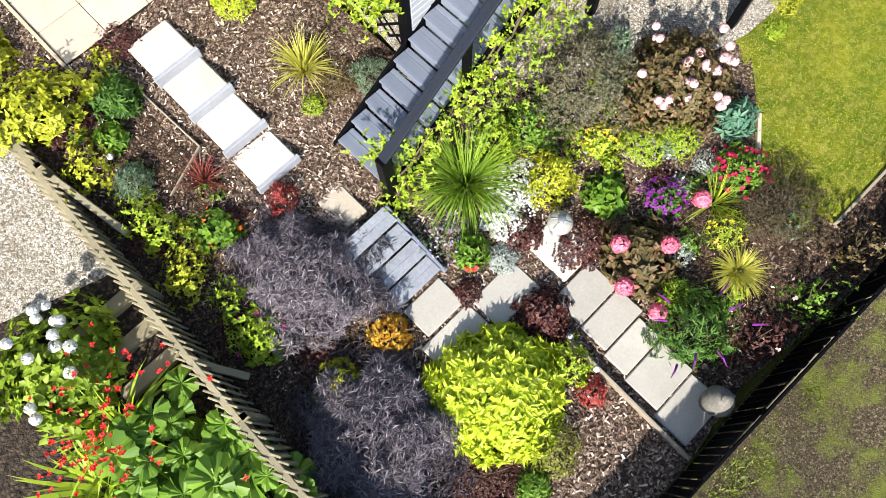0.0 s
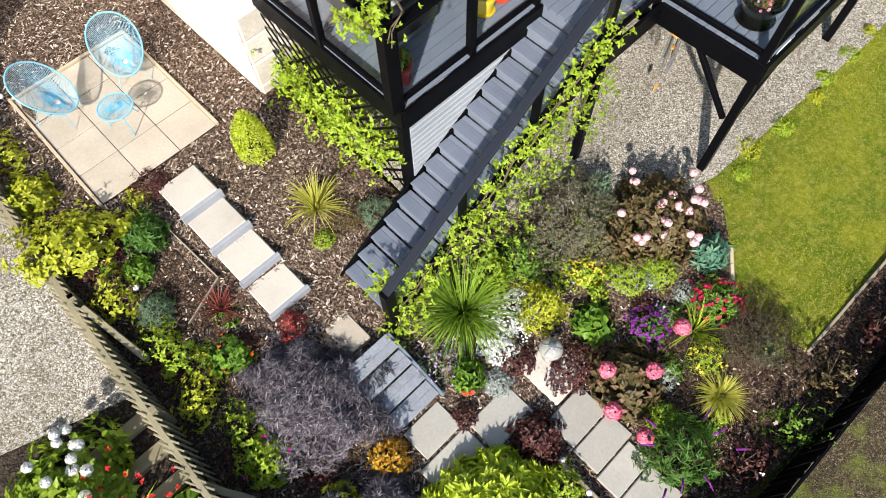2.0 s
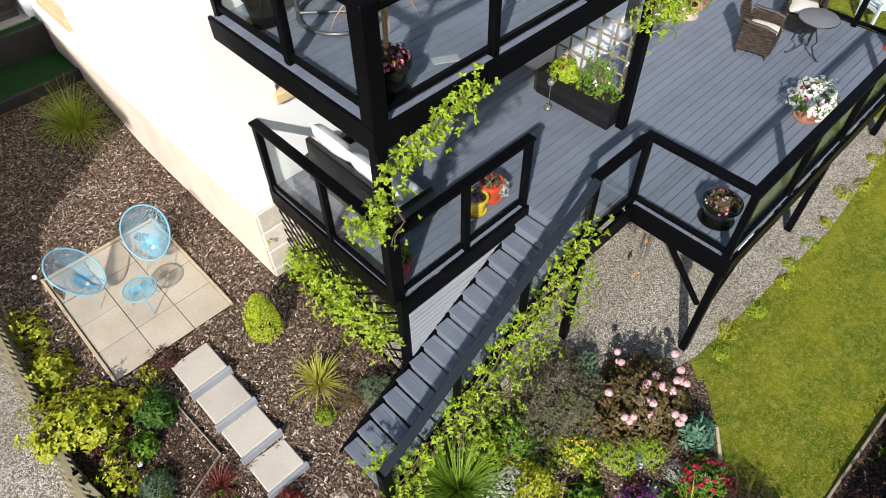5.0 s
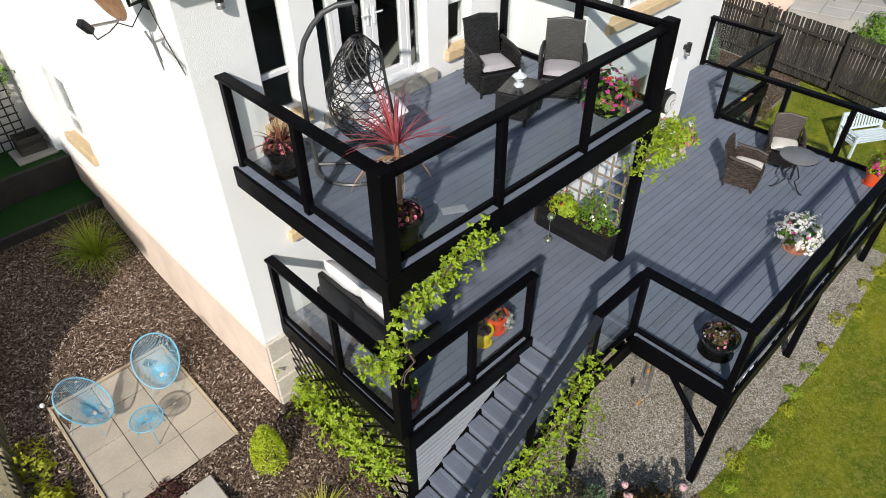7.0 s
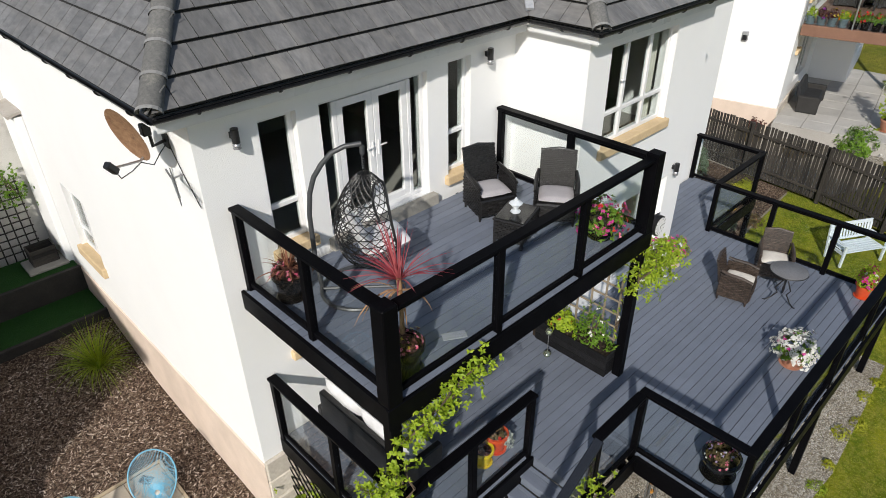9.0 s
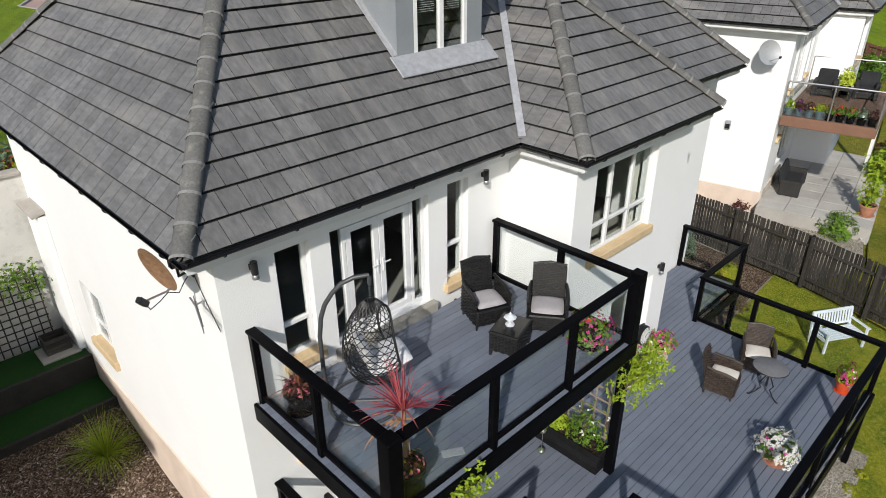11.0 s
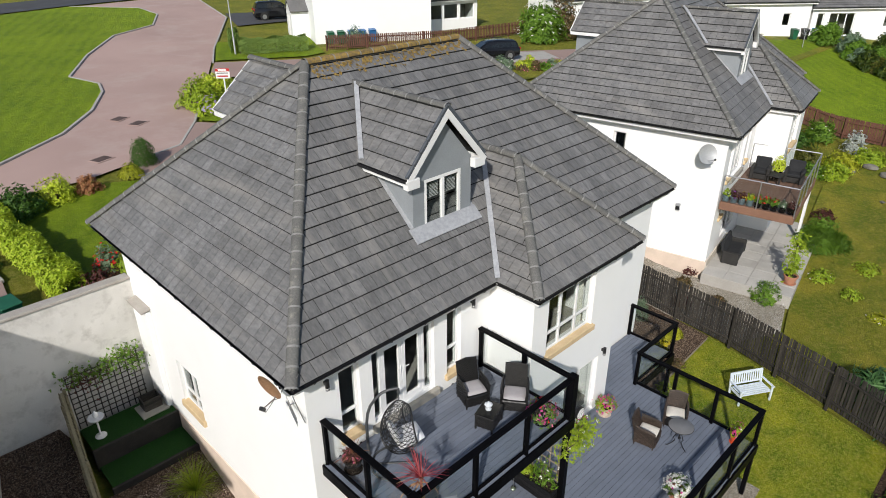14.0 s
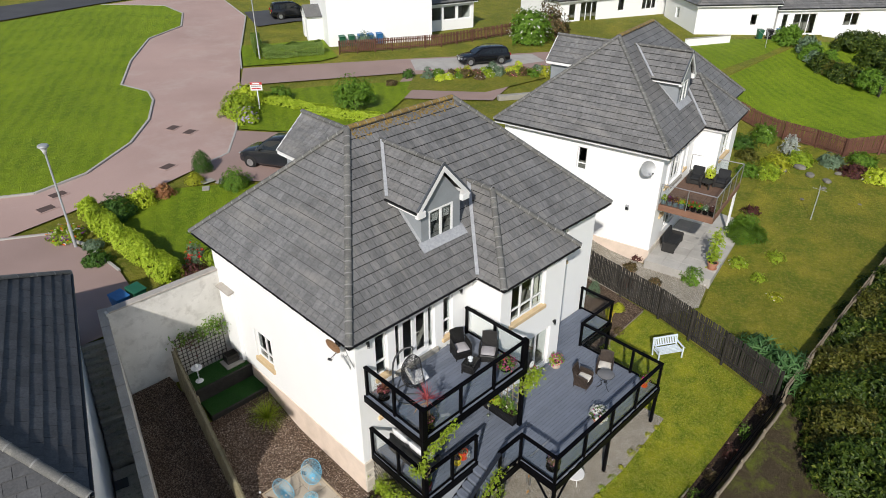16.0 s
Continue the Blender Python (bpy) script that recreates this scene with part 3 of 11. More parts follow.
# ---- walls with openings ----
def wall(length, z0, z1, thick, holes=()):
    """A wall along +x from 0, its outer face at y = 0, thick towards +y, with holes (x0, x1, z0, z1) through it."""
    us = sorted({0.0, length, *[h[0] for h in holes], *[h[1] for h in holes]})
    vs = sorted({z0, z1, *[h[2] for h in holes], *[h[3] for h in holes]})
    out = Geo()
    for a, b in zip(us, us[1:]):
        for c, d in zip(vs, vs[1:]):
            if not any(h[0] - 1e-6 <= a and b <= h[1] + 1e-6 and h[2] - 1e-6 <= c and d <= h[3] + 1e-6 for h in holes):
                out.poly((a, 0, c), (b, 0, c), (b, 0, d), (a, 0, d))
                out.poly((a, thick, c), (a, thick, d), (b, thick, d), (b, thick, c))
    for a, b, c, d in holes:
        out.poly((a, 0, c), (a, thick, c), (b, thick, c), (b, 0, c))
        out.poly((a, 0, d), (b, 0, d), (b, thick, d), (a, thick, d))
        out.poly((a, 0, c), (a, 0, d), (a, thick, d), (a, thick, c))
        out.poly((b, 0, c), (b, thick, c), (b, thick, d), (b, 0, d))
    out.poly((0, 0, z1), (length, 0, z1), (length, thick, z1), (0, thick, z1))
    out.poly((0, 0, z0), (0, thick, z0), (length, thick, z0), (length, 0, z0))
    out.poly((0, 0, z0), (0, 0, z1), (0, thick, z1), (0, thick, z0))
    out.poly((length, 0, z0), (length, thick, z0), (length, thick, z1), (length, 0, z1))
    return out


def turned(x, y, deg):
    return pose(x, y, 0, 0, 0, deg)


def ring_frame(x0, x1, z0, z1, y0, y1, fw):
    """A picture-frame shape in one piece, its front edges eased."""
    g, e = Geo(), 0.008
    for y, o, i in ((y1, 0, fw), (y0 + e, 0, fw), (y0, e, fw - e)):
        g.v += [(x0 + o, y, z0 + o), (x1 - o, y, z0 + o), (x1 - o, y, z1 - o), (x0 + o, y, z1 - o)]
        g.v += [(x0 + i, y, z0 + i), (x1 - i, y, z0 + i), (x1 - i, y, z1 - i), (x0 + i, y, z1 - i)]
    for j in range(4):
        k = (j + 1) % 4
        for a, b in ((0, 8), (8, 16)):
            g.f += [(a + j, a + k, b + k, b + j), (a + 4 + k, a + 4 + j, b + 4 + j, b + 4 + k)]
        g.f += [(16 + j, 16 + k, 20 + k, 20 + j), (k, j, 4 + j, 4 + k)]
    return g


def window(parent, m, x0, x1, z0, z1, ups=(), transom=None, sill=None, deep=0.11, fw=0.07, name="window", handles=()):
    """A white framed window in the hole; ups: mullions, transom: the bar across, m: the wall's place."""
    y0, y1 = deep, deep + 0.07
    xs = [x0 + fw * 0.5, *ups, x1 - fw * 0.5]
    w = part(name, ring_frame(x0, x1, z0, z1, y0, y1, fw).moved(m), M_UPVC, parent, "white plastic frame")
    for u in ups:
        part("mullion", Geo().box(u - fw * 0.6, y0 - 0.006, z0 + fw, u + fw * 0.6, y1, z1 - fw, 0.008).moved(m), M_UPVC, w)
    rows = [(z0 + fw * 0.5, z1 - fw * 0.5)]
    if transom:
        for a, b in zip(xs, xs[1:]):
            part("transom", Geo().box(a + fw * 0.5, y0 - 0.003, transom - fw * 0.5, b - fw * 0.5, y1, transom + fw * 0.5, 0.008).moved(m), M_UPVC, w)
        rows = [(z0 + fw * 0.5, transom), (transom, z1 - fw * 0.5)]
    for a, b in zip(xs, xs[1:]):
        for c, d in rows:
            p = part("pane", Geo().box(a, y0 + 0.03, c, b, y0 + 0.042, d).moved(m), M_PANE, w)
            p.visible_shadow = False
    for hx, hz in handles:
        part("handle", Geo().box(hx - 0.012, y0 - 0.04, hz, hx + 0.012, y0, hz + 0.03, 0.004).box(hx - 0.01, y0 - 0.05, hz, hx + 0.1, y0 - 0.035, hz + 0.022, 0.004).moved(m), M_UPVC, w, "white handle")
    if sill:
        part("sill", Geo().box(x0 - 0.08, -0.09, z0 - sill, x1 + 0.08, deep + 0.02, z0 + 0.002, 0.015).moved(m), M_SILL, w, "sandstone sill")
    return w


# ---- roof tiles ----
# Dark layer seen through the slots between courses, as their shadow lines.
M_UNDER = surface("roofing_felt", (0.02, 0.02, 0.02), (0.035, 0.034, 0.033), 0.95, 20, 1.0, 0.2, 0.004)


# The negative lap opens a slot that stands in for each course's shadow.
def tile_geo(a0, b0, a1, b1, gauge, lap=-0.02, thick=0.014):
    """A flat tile with its lower edge from a0 to b0 and its upper edge from a1 to b1, in a slope's u, v, n."""
    t = Geo()
    lo, hi = 0.05, 0.014
    t.v = [(a0, 0, lo), (b0, 0, lo), (b1, gauge + lap, hi), (a1, gauge + lap, hi), (a0, 0, lo - thick), (b0, 0, lo - thick), (b1, gauge + lap, hi - thick), (a1, gauge + lap, hi - thick)]
    t.f = [(0, 1, 2, 3), (4, 5, 1, 0), (0, 3, 7, 4), (1, 5, 6, 2), (4, 7, 6, 5)]
    return t


def slope_frame(o, u_to, v_to):
    """A frame with its origin at o, u along the eave and v up the slope."""
    o, u, v = Vector(o), Vector(u_to) - Vector(o), Vector(v_to) - Vector(o)
    u.normalize()
    v = (v - u * v.dot(u)).normalized()
    n = u.cross(v)
    m = Matrix((u, v, n)).transposed().to_4x4()
    m.translation = o
    return m


def tiled(roof, corners, material, gauge=0.372, width=0.3, singles=0, single_u=(0, 99), stuff_name="roof_tiles", warp=0.004):
    """Tiles over a convex slope whose first two corners are the eave."""
    c = [Vector(p) for p in corners]
    m = slope_frame(c[0], c[1], c[-1])
    inv = m.inverted()
    uv = [(inv @ p).to_2d() for p in c]

    def span(v):
        hits = []
        for p, q in zip(uv, uv[1:] + uv[:1]):
            if abs(p.y - q.y) > 1e-6 and min(p.y, q.y) - 1e-6 <= v <= max(p.y, q.y) + 1e-6:
                hits.append(p.x + (q.x - p.x) * (v - p.y) / (q.y - p.y))
        return (min(hits), max(hits)) if len(hits) > 1 else None

    top = max(p.y for p in uv)
    rest, made = Geo(), 0
    whole = mesh_of("tile", tile_geo(0.006, width - 0.006, 0.006, width - 0.006, gauge), material)
    k = 0
    while k * gauge < top - 0.03:
        v0, v1 = k * gauge, min((k + 1) * gauge, top - 0.001)
        s0, s1 = span(max(v0, 0.002)), span(v1)
        if not s0 or not s1:
            break
        u = math.floor(min(s0[0], s1[0]) / width) * width - (width / 2 if k % 2 else 0)
        while u < max(s0[1], s1[1]):
            a0, b0, a1, b1 = max(u + 0.006, s0[0]), min(u + width - 0.006, s0[1]), max(u + 0.006, s1[0]), min(u + width - 0.006, s1[1])
            if b0 - a0 > 0.01 or b1 - a1 > 0.01:
                b0, b1 = max(a0, b0), max(a1, b1)
                cut = b0 - a0 < width - 0.0125 or b1 - a1 < width - 0.0125 or v1 - v0 < gauge - 0.001
                shift = Matrix.Translation((0, v0, random.uniform(0, warp)))
                if not cut and made < singles and single_u[0] <= u <= single_u[1]:
                    ob = new("tile", whole)
                    ob.parent = roof
                    ob.matrix_basis = m @ shift @ Matrix.Translation((u, 0, 0)) @ pose(0, 0, 0, random.uniform(-0.25, 0.25), random.uniform(-0.3, 0.3), random.uniform(-0.2, 0.2))
                    made += 1
                else:
                    rest.add(tile_geo(a0, b0, a1, b1, v1 - v0, lap=-0.02 if v1 - v0 > gauge - 0.001 else 0.0), m @ shift)
            u += width
        k += 1
    if rest.f:
        tagged(part(stuff_name, rest, material, roof, "joined flat grey roof tiles"), kind="stuff")


def ridge_run(roof, p0, p1, r=0.13, step=0.42, name="ridge_tile", material=None, clips=True):
    """Half-round ridge tiles end to end, with pale clips at their joints."""
    p0, p1 = Vector(p0), Vector(p1)
    d = (p1 - p0)
    n = max(1, round(d.length / step))
    ln = d.length / n
    x = d.normalized()
    y = Vector((0, 0, 1)).cross(x).normalized()
    z = x.cross(y)
    frame_m = Matrix((x, y, z)).transposed().to_4x4()
    g = Geo()
    pr = [(math.cos(a), math.sin(a)) for a in [radians(-15 + 210 * i / 8) for i in range(9)]]
    for xx, rr in ((0.0, r), (ln - 0.012, r * 0.97)):
        g.v += [(xx, -c * rr, s * rr * 0.75) for c, s in pr]
    for xx, rr in ((0.0, r - 0.02), (ln - 0.012, r * 0.97 - 0.02)):
        g.v += [(xx, -c * rr, s * rr * 0.75) for c, s in pr]
    for i in range(8):
        g.f += [(i, i + 1, 9 + i + 1, 9 + i), (18 + i, 27 + i, 27 + i + 1, 18 + i + 1), (i, 18 + i, 18 + i + 1, i + 1), (9 + i, 9 + i + 1, 27 + i + 1, 27 + i)]
    me = mesh_of(name, g, material or M_RIDGE, True)
    cg = Geo()
    for i in range(8):
        (c0, s0), (c1, s1) = pr[i], pr[i + 1]
        cg.poly((-0.022, -c0 * (r + 0.008), s0 * (r + 0.008) * 0.75), (-0.022, -c1 * (r + 0.008), s1 * (r + 0.008) * 0.75), (0.02, -c1 * (r + 0.008), s1 * (r + 0.008) * 0.75), (0.02, -c0 * (r + 0.008), s0 * (r + 0.008) * 0.75))
    cm = mesh_of("ridge_clip", cg, M_CLIP, True)
    for i in range(n):
        fm = frame_m.copy()
        fm.translation = p0 + d * (i / n) + Vector((0, 0, 0.02))
        ob = new(name, me)
        ob.parent, ob.matrix_basis = roof, fm @ pose(0, 0, 0, random.uniform(-2, 2), random.uniform(-0.5, 0.5), random.uniform(-0.6, 0.6))
        if clips:
            o2 = new("ridge_clip", cm)
            o2.parent, o2.matrix_basis = roof, fm


def gutter_run(house, pts, r=0.06):
    """A black half-round gutter with brackets under an eave."""
    for p0, p1 in zip(pts, pts[1:]):
        p0, p1 = Vector(p0), Vector(p1)
        d = p1 - p0
        x = d.normalized()
        y = Vector((0, 0, 1)).cross(x)
        g = Geo()
        pr = [(math.cos(a), math.sin(a)) for a in [radians(180 + 180 * i / 8) for i in range(9)]]
        for q in (p0, p1):
            for rr in (r, r - 0.008):
                g.v += [tuple(q + y * (c * rr) + Vector((0, 0, s * rr))) for c, s in pr]
        for i in range(8):
            g.f += [(i, i + 1, 18 + i + 1, 18 + i), (9 + i, 27 + i, 27 + i + 1, 9 + i + 1)]
        g.f += [(0, 18, 27, 9), (8, 17, 35, 26)]
        gu = part("gutter", g, M_GUTTER, house, "black plastic gutter", True)
        k = int(d.length / 0.9)
        for i in range(k):
            q = p0 + d * ((i + 0.5) / k)
            part("bracket", Geo().tube([q + y * (c * (r + 0.008)) + Vector((0, 0, s * (r + 0.008))) for c, s in pr], 0.012, 5), M_GUTTER, gu)


EAVE, RIDGE = 8.86, 13.57


def house(at, near, label, rz=0.0):
    """A white rendered hillside house with hipped roof, bay and dormer; near: with single tiles and small fittings."""
    h = thing("house", label, "house", at=at, rz=rz, org=(0, 0, 1.4))
    x0, x1, y0, y1 = 0.05, 13.95, 0.05, 9.95
    bx0, bx1, by = 5.72, 9.72, -1.4
    th = 0.3
    f_holes = [(0.9, 1.45, 6.46, 8.28), (1.8, 3.72, 6.3, 8.28), (4.15, 4.66, 6.46, 8.33), (0.9, 1.45, 4.7, 5.5), (2.0, 4.4, 3.25, 5.3)]
    part("wall", wall(bx0 - x0, 1.4, 8.8, th, [(a - x0, b - x0, c, d) for a, b, c, d in f_holes]).moved(turned(x0, y0, 0)), M_RENDER, h)
    part("wall", wall(bx1 - bx0, 1.4, 8.8, th, [(6.33 - bx0, 8.42 - bx0, 6.66, 8.38), (7.4 - bx0, 9.05 - bx0, 3.25, 5.25)]).moved(turned(bx0, by, 0)), M_RENDER, h)
    part("wall", wall(y0 - by - th, 1.4, 8.8, th).moved(turned(bx0, y0, -90)), M_RENDER, h)
    part("wall", wall(y0 - by - th, 1.4, 8.8, th).moved(turned(bx1, by + th, 90)), M_RENDER, h)
    part("wall", wall(x1 - bx1, 1.4, 8.8, th, [(1.6, 2.2, 6.6, 8.25), (1.3, 2.1, 3.25, 5.3)]).moved(turned(bx1, y0, 0)), M_RENDER, h)
    part("wall", wall(y1 - y0 - 2 * th, 1.4, 8.8, th, [(y1 - th - 7.3, y1 - th - 6.0, 3.75, 5.25)] if near else [(4.6, 5.2, 6.7, 8.1)]).moved(turned(x0, y1 - th, -90)), M_RENDER, h)
    part("wall", wall(y1 - y0 - 2 * th, 1.4, 8.8, th).moved(turned(x1, y0 + th, 90)), M_RENDER, h)
    part("wall", wall(x1 - x0, 1.4, 8.8, th, [(3, 4.2, 6.8, 8.2), (6, 7, 6.2, 8.2), (9, 10.5, 6.8, 8.2)]).moved(turned(x1, y1, 180)), M_RENDER, h)
    # rooms
    part("floor_slab", Geo().box(x0 + th, y0 + th, 6.0, x1 - th, y1 - th, 6.15).box(bx0 + th, by + th, 6.0, bx1 - th, y0 + th - 0.002, 6.15), M_ROOM, h, "room floor")
    part("floor_slab", Geo().box(x0 + th, y0 + th, 3.1, x1 - th, y1 - th, 3.25).box(bx0 + th, by + th, 3.1, bx1 - th, y0 + th - 0.002, 3.25), M_ROOM, h, "room floor")
    part("ceiling_board", Geo().box(x0 + th, y0 + th, 8.5, x1 - th, y1 - th, 8.6).box(bx0 + th, by + th, 8.5, bx1 - th, y0 + th - 0.002, 8.6), M_ROOM, h, "room ceiling")
    part("partition", Geo().box(x0 + th, 4.5, 3.26, x1 - th, 4.62, 8.49).box(5.3, y0 + th, 3.26, 5.42, 4.49, 8.49).box(10.0, y0 + th, 3.26, 10.12, 4.49, 8.49), M_ROOM, h, "room walls")
    # windows and doors
    f = turned(0, y0, 0)
    window(h, f, 0.9, 1.45, 6.46, 8.28, (), 7.02, 0.16)
    window(h, f, 4.15, 4.66, 6.46, 8.33, (), 7.13, 0.16)
    window(h, f, 0.9, 1.45, 4.7, 5.5, (), None, 0.16)
    window(h, turned(0, by, 0), 6.33, 8.42, 6.66, 8.38, (7.0, 7.73), 7.2, 0.17, handles=((6.88, 7.7),))
    window(h, turned(0, by, 0), 7.4, 9.05, 3.25, 5.25, (8.22,), None, None, name="patio_door", fw=0.09)
    window(h, f, 2.0, 4.4, 3.25, 5.3, (2.8, 3.6), None, None, name="patio_door", fw=0.09)
    window(h, turned(bx1 - 0.0, y0, 0), 1.6, 2.2, 6.6, 8.25, (), 7.2, 0.15)
    window(h, turned(bx1 - 0.0, y0, 0), 1.3, 2.1, 3.25, 5.3, (), None, None, name="door", fw=0.09)
    if near:
        window(h, turned(x0, 0, -90) @ Matrix.Translation((-13.3, 0, 0)), 6.0, 7.3, 3.75, 5.25, (6.7,), 4.2, 0.22)
    else:
        window(h, turned(x0, y1 - th, -90), 4.6, 5.2, 6.7, 8.1, (), 7.1, None)
    window(h, turned(x1, y1, 180), 3, 4.2, 6.8, 8.2, (3.6,), None, 0.12)
    window(h, turned(x1, y1, 180), 9, 10.5, 6.8, 8.2, (9.75,), None, 0.12)
    part("front_door", Geo().box(6, 0.1, 6.2, 7, 0.16, 8.2, 0.01).moved(turned(x1, y1, 180)), M_UPVC, h, "white door")
    # French doors
    dr = part("french_door", ring_frame(1.8, 3.72, 6.3, 8.28, 0.1, 0.19, 0.07).moved(f), M_UPVC, h, "white double door with side lights")
    for a in (2.06, 3.4):
        part("mullion", Geo().box(a, 0.098, 6.36, a + 0.07, 0.19, 8.2, 0.008).moved(f), M_UPVC, dr)
    for a, b in ((1.87, 2.06), (3.47, 3.65)):
        part("pane", Geo().box(a, 0.13, 6.36, b, 0.142, 8.2).moved(f), M_PANE, dr).visible_shadow = False
    for a, b, hx in ((2.132, 2.763, 2.71), (2.767, 3.398, 2.82)):
        lf = ring_frame(a, b, 6.365, 8.195, 0.105, 0.165, 0.11)
        part("leaf", lf.moved(f), M_UPVC, dr)
        part("pane", Geo().box(a + 0.1, 0.13, 6.53, b - 0.1, 0.142, 8.1).moved(f), M_PANE, dr).visible_shadow = False
        part("handle", Geo().box(hx - 0.015, 0.085, 7.22, hx + 0.015, 0.105, 7.45, 0.005).box(min(hx, hx + (0.13 if hx > 2.76 else -0.13)), 0.06, 7.36, max(hx, hx + (0.13 if hx > 2.76 else -0.13)), 0.075, 7.385, 0.005).moved(f), M_UPVC, dr, "white lever handle")
    part("door_step", Geo().box(1.72, -0.12, 6.08, 3.82, 0.12, 6.28, 0.015).moved(f), M_PAVE_GREY, h, "pale concrete step")
    # base
    part("plinth", Geo().poly((x0 - 0.03, y1, 1.4), (x0 - 0.03, y0 - 0.03, 1.0), (x0 - 0.03, y0 - 0.03, 2.8), (x0 - 0.03, y1, 2.75)).poly((x0 - 0.03, y1, 2.75), (x0 - 0.03, y0 - 0.03, 2.8), (x0 + 0.01, y0 - 0.03, 2.82), (x0 + 0.01, y1, 2.77)), M_PLINTH, h, "peach painted base course")
    st = Geo()
    for k in range(4):
        zz, u = 1.1 + k * 0.45, x0 - 0.03
        while u < 3.4:
            wd = random.uniform(0.4, 0.7)
            part("stone_block", Geo().box(u + 0.008, y0 - 0.06 - random.uniform(0, 0.02), zz + 0.008, min(u + wd, 5.5) - 0.008, y0 + 0.002, zz + 0.442, 0.02), M_STONE, h)
            u += wd
    # curtains and blinds inside
    for cx, cy, cz, cw in ((4.2, y0 + 0.34, 6.5, 0.28), (8.05, by + 0.34, 6.6, 0.3), (6.4, by + 0.34, 6.6, 0.16), (11.6, y0 + 0.34, 6.6, 0.25)):
        cg = Geo()
        n = 14
        for i in range(n + 1):
            xx, yy = cx + cw * i / n, cy + 0.03 * math.sin(i * 2.1)
            cg.v += [(xx, yy, cz), (xx, yy, 8.3)]
        cg.f = [(2 * i, 2 * i + 2, 2 * i + 3, 2 * i + 1) for i in range(n)]
        part("curtain", cg, M_CURTAIN, h, "cream curtain", True)
    # roof
    e0, e1, f0, f1, yr = -0.46, 14.36, -0.4, 10.45, 4.95
    ax, bx = 3.98, 9.5
    zs = EAVE - 0.035
    A, B, C, D, P, Q = (e0, f0, zs), (e1, f0, zs), (e1, f1, zs), (e0, f1, zs), (ax, yr, RIDGE), (bx, yr, RIDGE)
    roof = part("roof", Geo().poly(A, B, Q, P).poly(B, C, Q).poly(C, D, P, Q).poly(D, A, P).poly((e0 + 0.02, f0 + 0.02, zs - 0.04), (e0 + 0.02, f1, zs - 0.04), (e1, f1, zs - 0.04), (e1, f0, zs - 0.04)), M_UNDER, h, "hipped roof of flat grey tiles")
    tiled(roof, [A, B, Q, P], M_TILE, singles=300 if near else 0, single_u=(0, 6.4))
    tiled(roof, [D, A, P], M_TILE)
    tiled(roof, [B, C, Q], M_TILE)
    tiled(roof, [C, D, P, Q], M_TILE)
    gx0, gx1, gf, gc, gz = 5.45, 10.1, -1.72, 7.72, 11.15
    gy_ = 0.97
    back_y = f0 + (gz - EAVE) / (RIDGE - EAVE) * (yr - f0)
    E1, E2, E3, E4, R1, R2 = (gx0, gf, zs + 0.0), (gx1, gf, zs), (gx1, f0 + 0.0, zs), (gx0, f0 + 0.0, zs), (gc, gy_, gz), (gc, back_y + 0.15, gz)
    bay = part("bay_roof", Geo().poly(E1, E2, R1).poly(E2, E3, R2, R1).poly(E4, E1, R1, R2).poly((gx0, gf, zs - 0.04), (gx0, f0 + 0.3, zs - 0.04), (gx1, f0 + 0.3, zs - 0.04), (gx1, gf, zs - 0.04)), M_UNDER, h, "hipped bay roof of flat grey tiles")
    tiled(bay, [E1, E2, R1], M_TILE)
    tiled(bay, [E2, E3, R2, R1], M_TILE)
    tiled(bay, [E4, E1, R1, R2], M_TILE)
    lift = Vector((0, 0, 0.03))
    for a, b in ((A, P), (B, Q), (C, Q), (D, P)):
        ridge_run(roof, Vector(a) + lift, Vector(b) + lift)
    ridge_run(roof, Vector(P) + lift, Vector(Q) + lift, material=M_LICHEN)
    ridge_run(bay, Vector(E1) + lift, Vector(R1) + lift)
    ridge_run(bay, Vector(E2) + lift, Vector(R1) + lift, clips=True)
    ridge_run(bay, Vector(R1) + lift, Vector(R2) + lift)
    for a, b in ((E4, R2), (E3, R2)):
        part("valley", Geo().beam(Vector(a) + Vector((0, -0.02, 0.12)), Vector(b) + Vector((0, -0.1, 0.12)), 0.13, 0.05), M_LEAD, bay, "grey lead valley")
    if near:
        # lichen on the topmost courses
        lg = Geo()
        mfr = slope_frame(A, B, P)
        topv = (Vector(P) - Vector(A)).dot(mfr.to_3x3() @ Vector((0, 1, 0)))
        for i in range(260):
            uu, vv = random.uniform(4.5, 9.9), topv - 0.12 - abs(random.gauss(0, 0.22))
            r_ = random.uniform(0.015, 0.06)
            k = 7
            ring = [(uu + r_ * random.uniform(0.6, 1.3) * math.cos(6.283 * j / k), vv + r_ * random.uniform(0.6, 1.3) * math.sin(6.283 * j / k), 0.057) for j in range(k)]
            lg.poly(*[mfr @ Vector(p) for p in ring])
        tagged(part("lichen", lg, M_LICHEN, roof, "orange lichen patches"), kind="stuff")
    # eaves
    fa = 0.03
    for a, b in (((e0 + 0.06, f0 + 0.09), (gx0 + 0.1, f0 + 0.09)), ((gx0 + 0.09, f0 + 0.09), (gx0 + 0.09, gf + 0.09)), ((gx0 + 0.09, gf + 0.09), (gx1 - 0.09, gf + 0.09)), ((gx1 - 0.09, gf + 0.09), (gx1 - 0.09, f0 + 0.09)), ((gx1 - 0.09, f0 + 0.09), (e1 - 0.06, f0 + 0.09)), ((e1 - 0.09, f0 + 0.09), (e1 - 0.09, f1)), ((e0 + 0.09, f1), (e0 + 0.09, f0 + 0.09))):
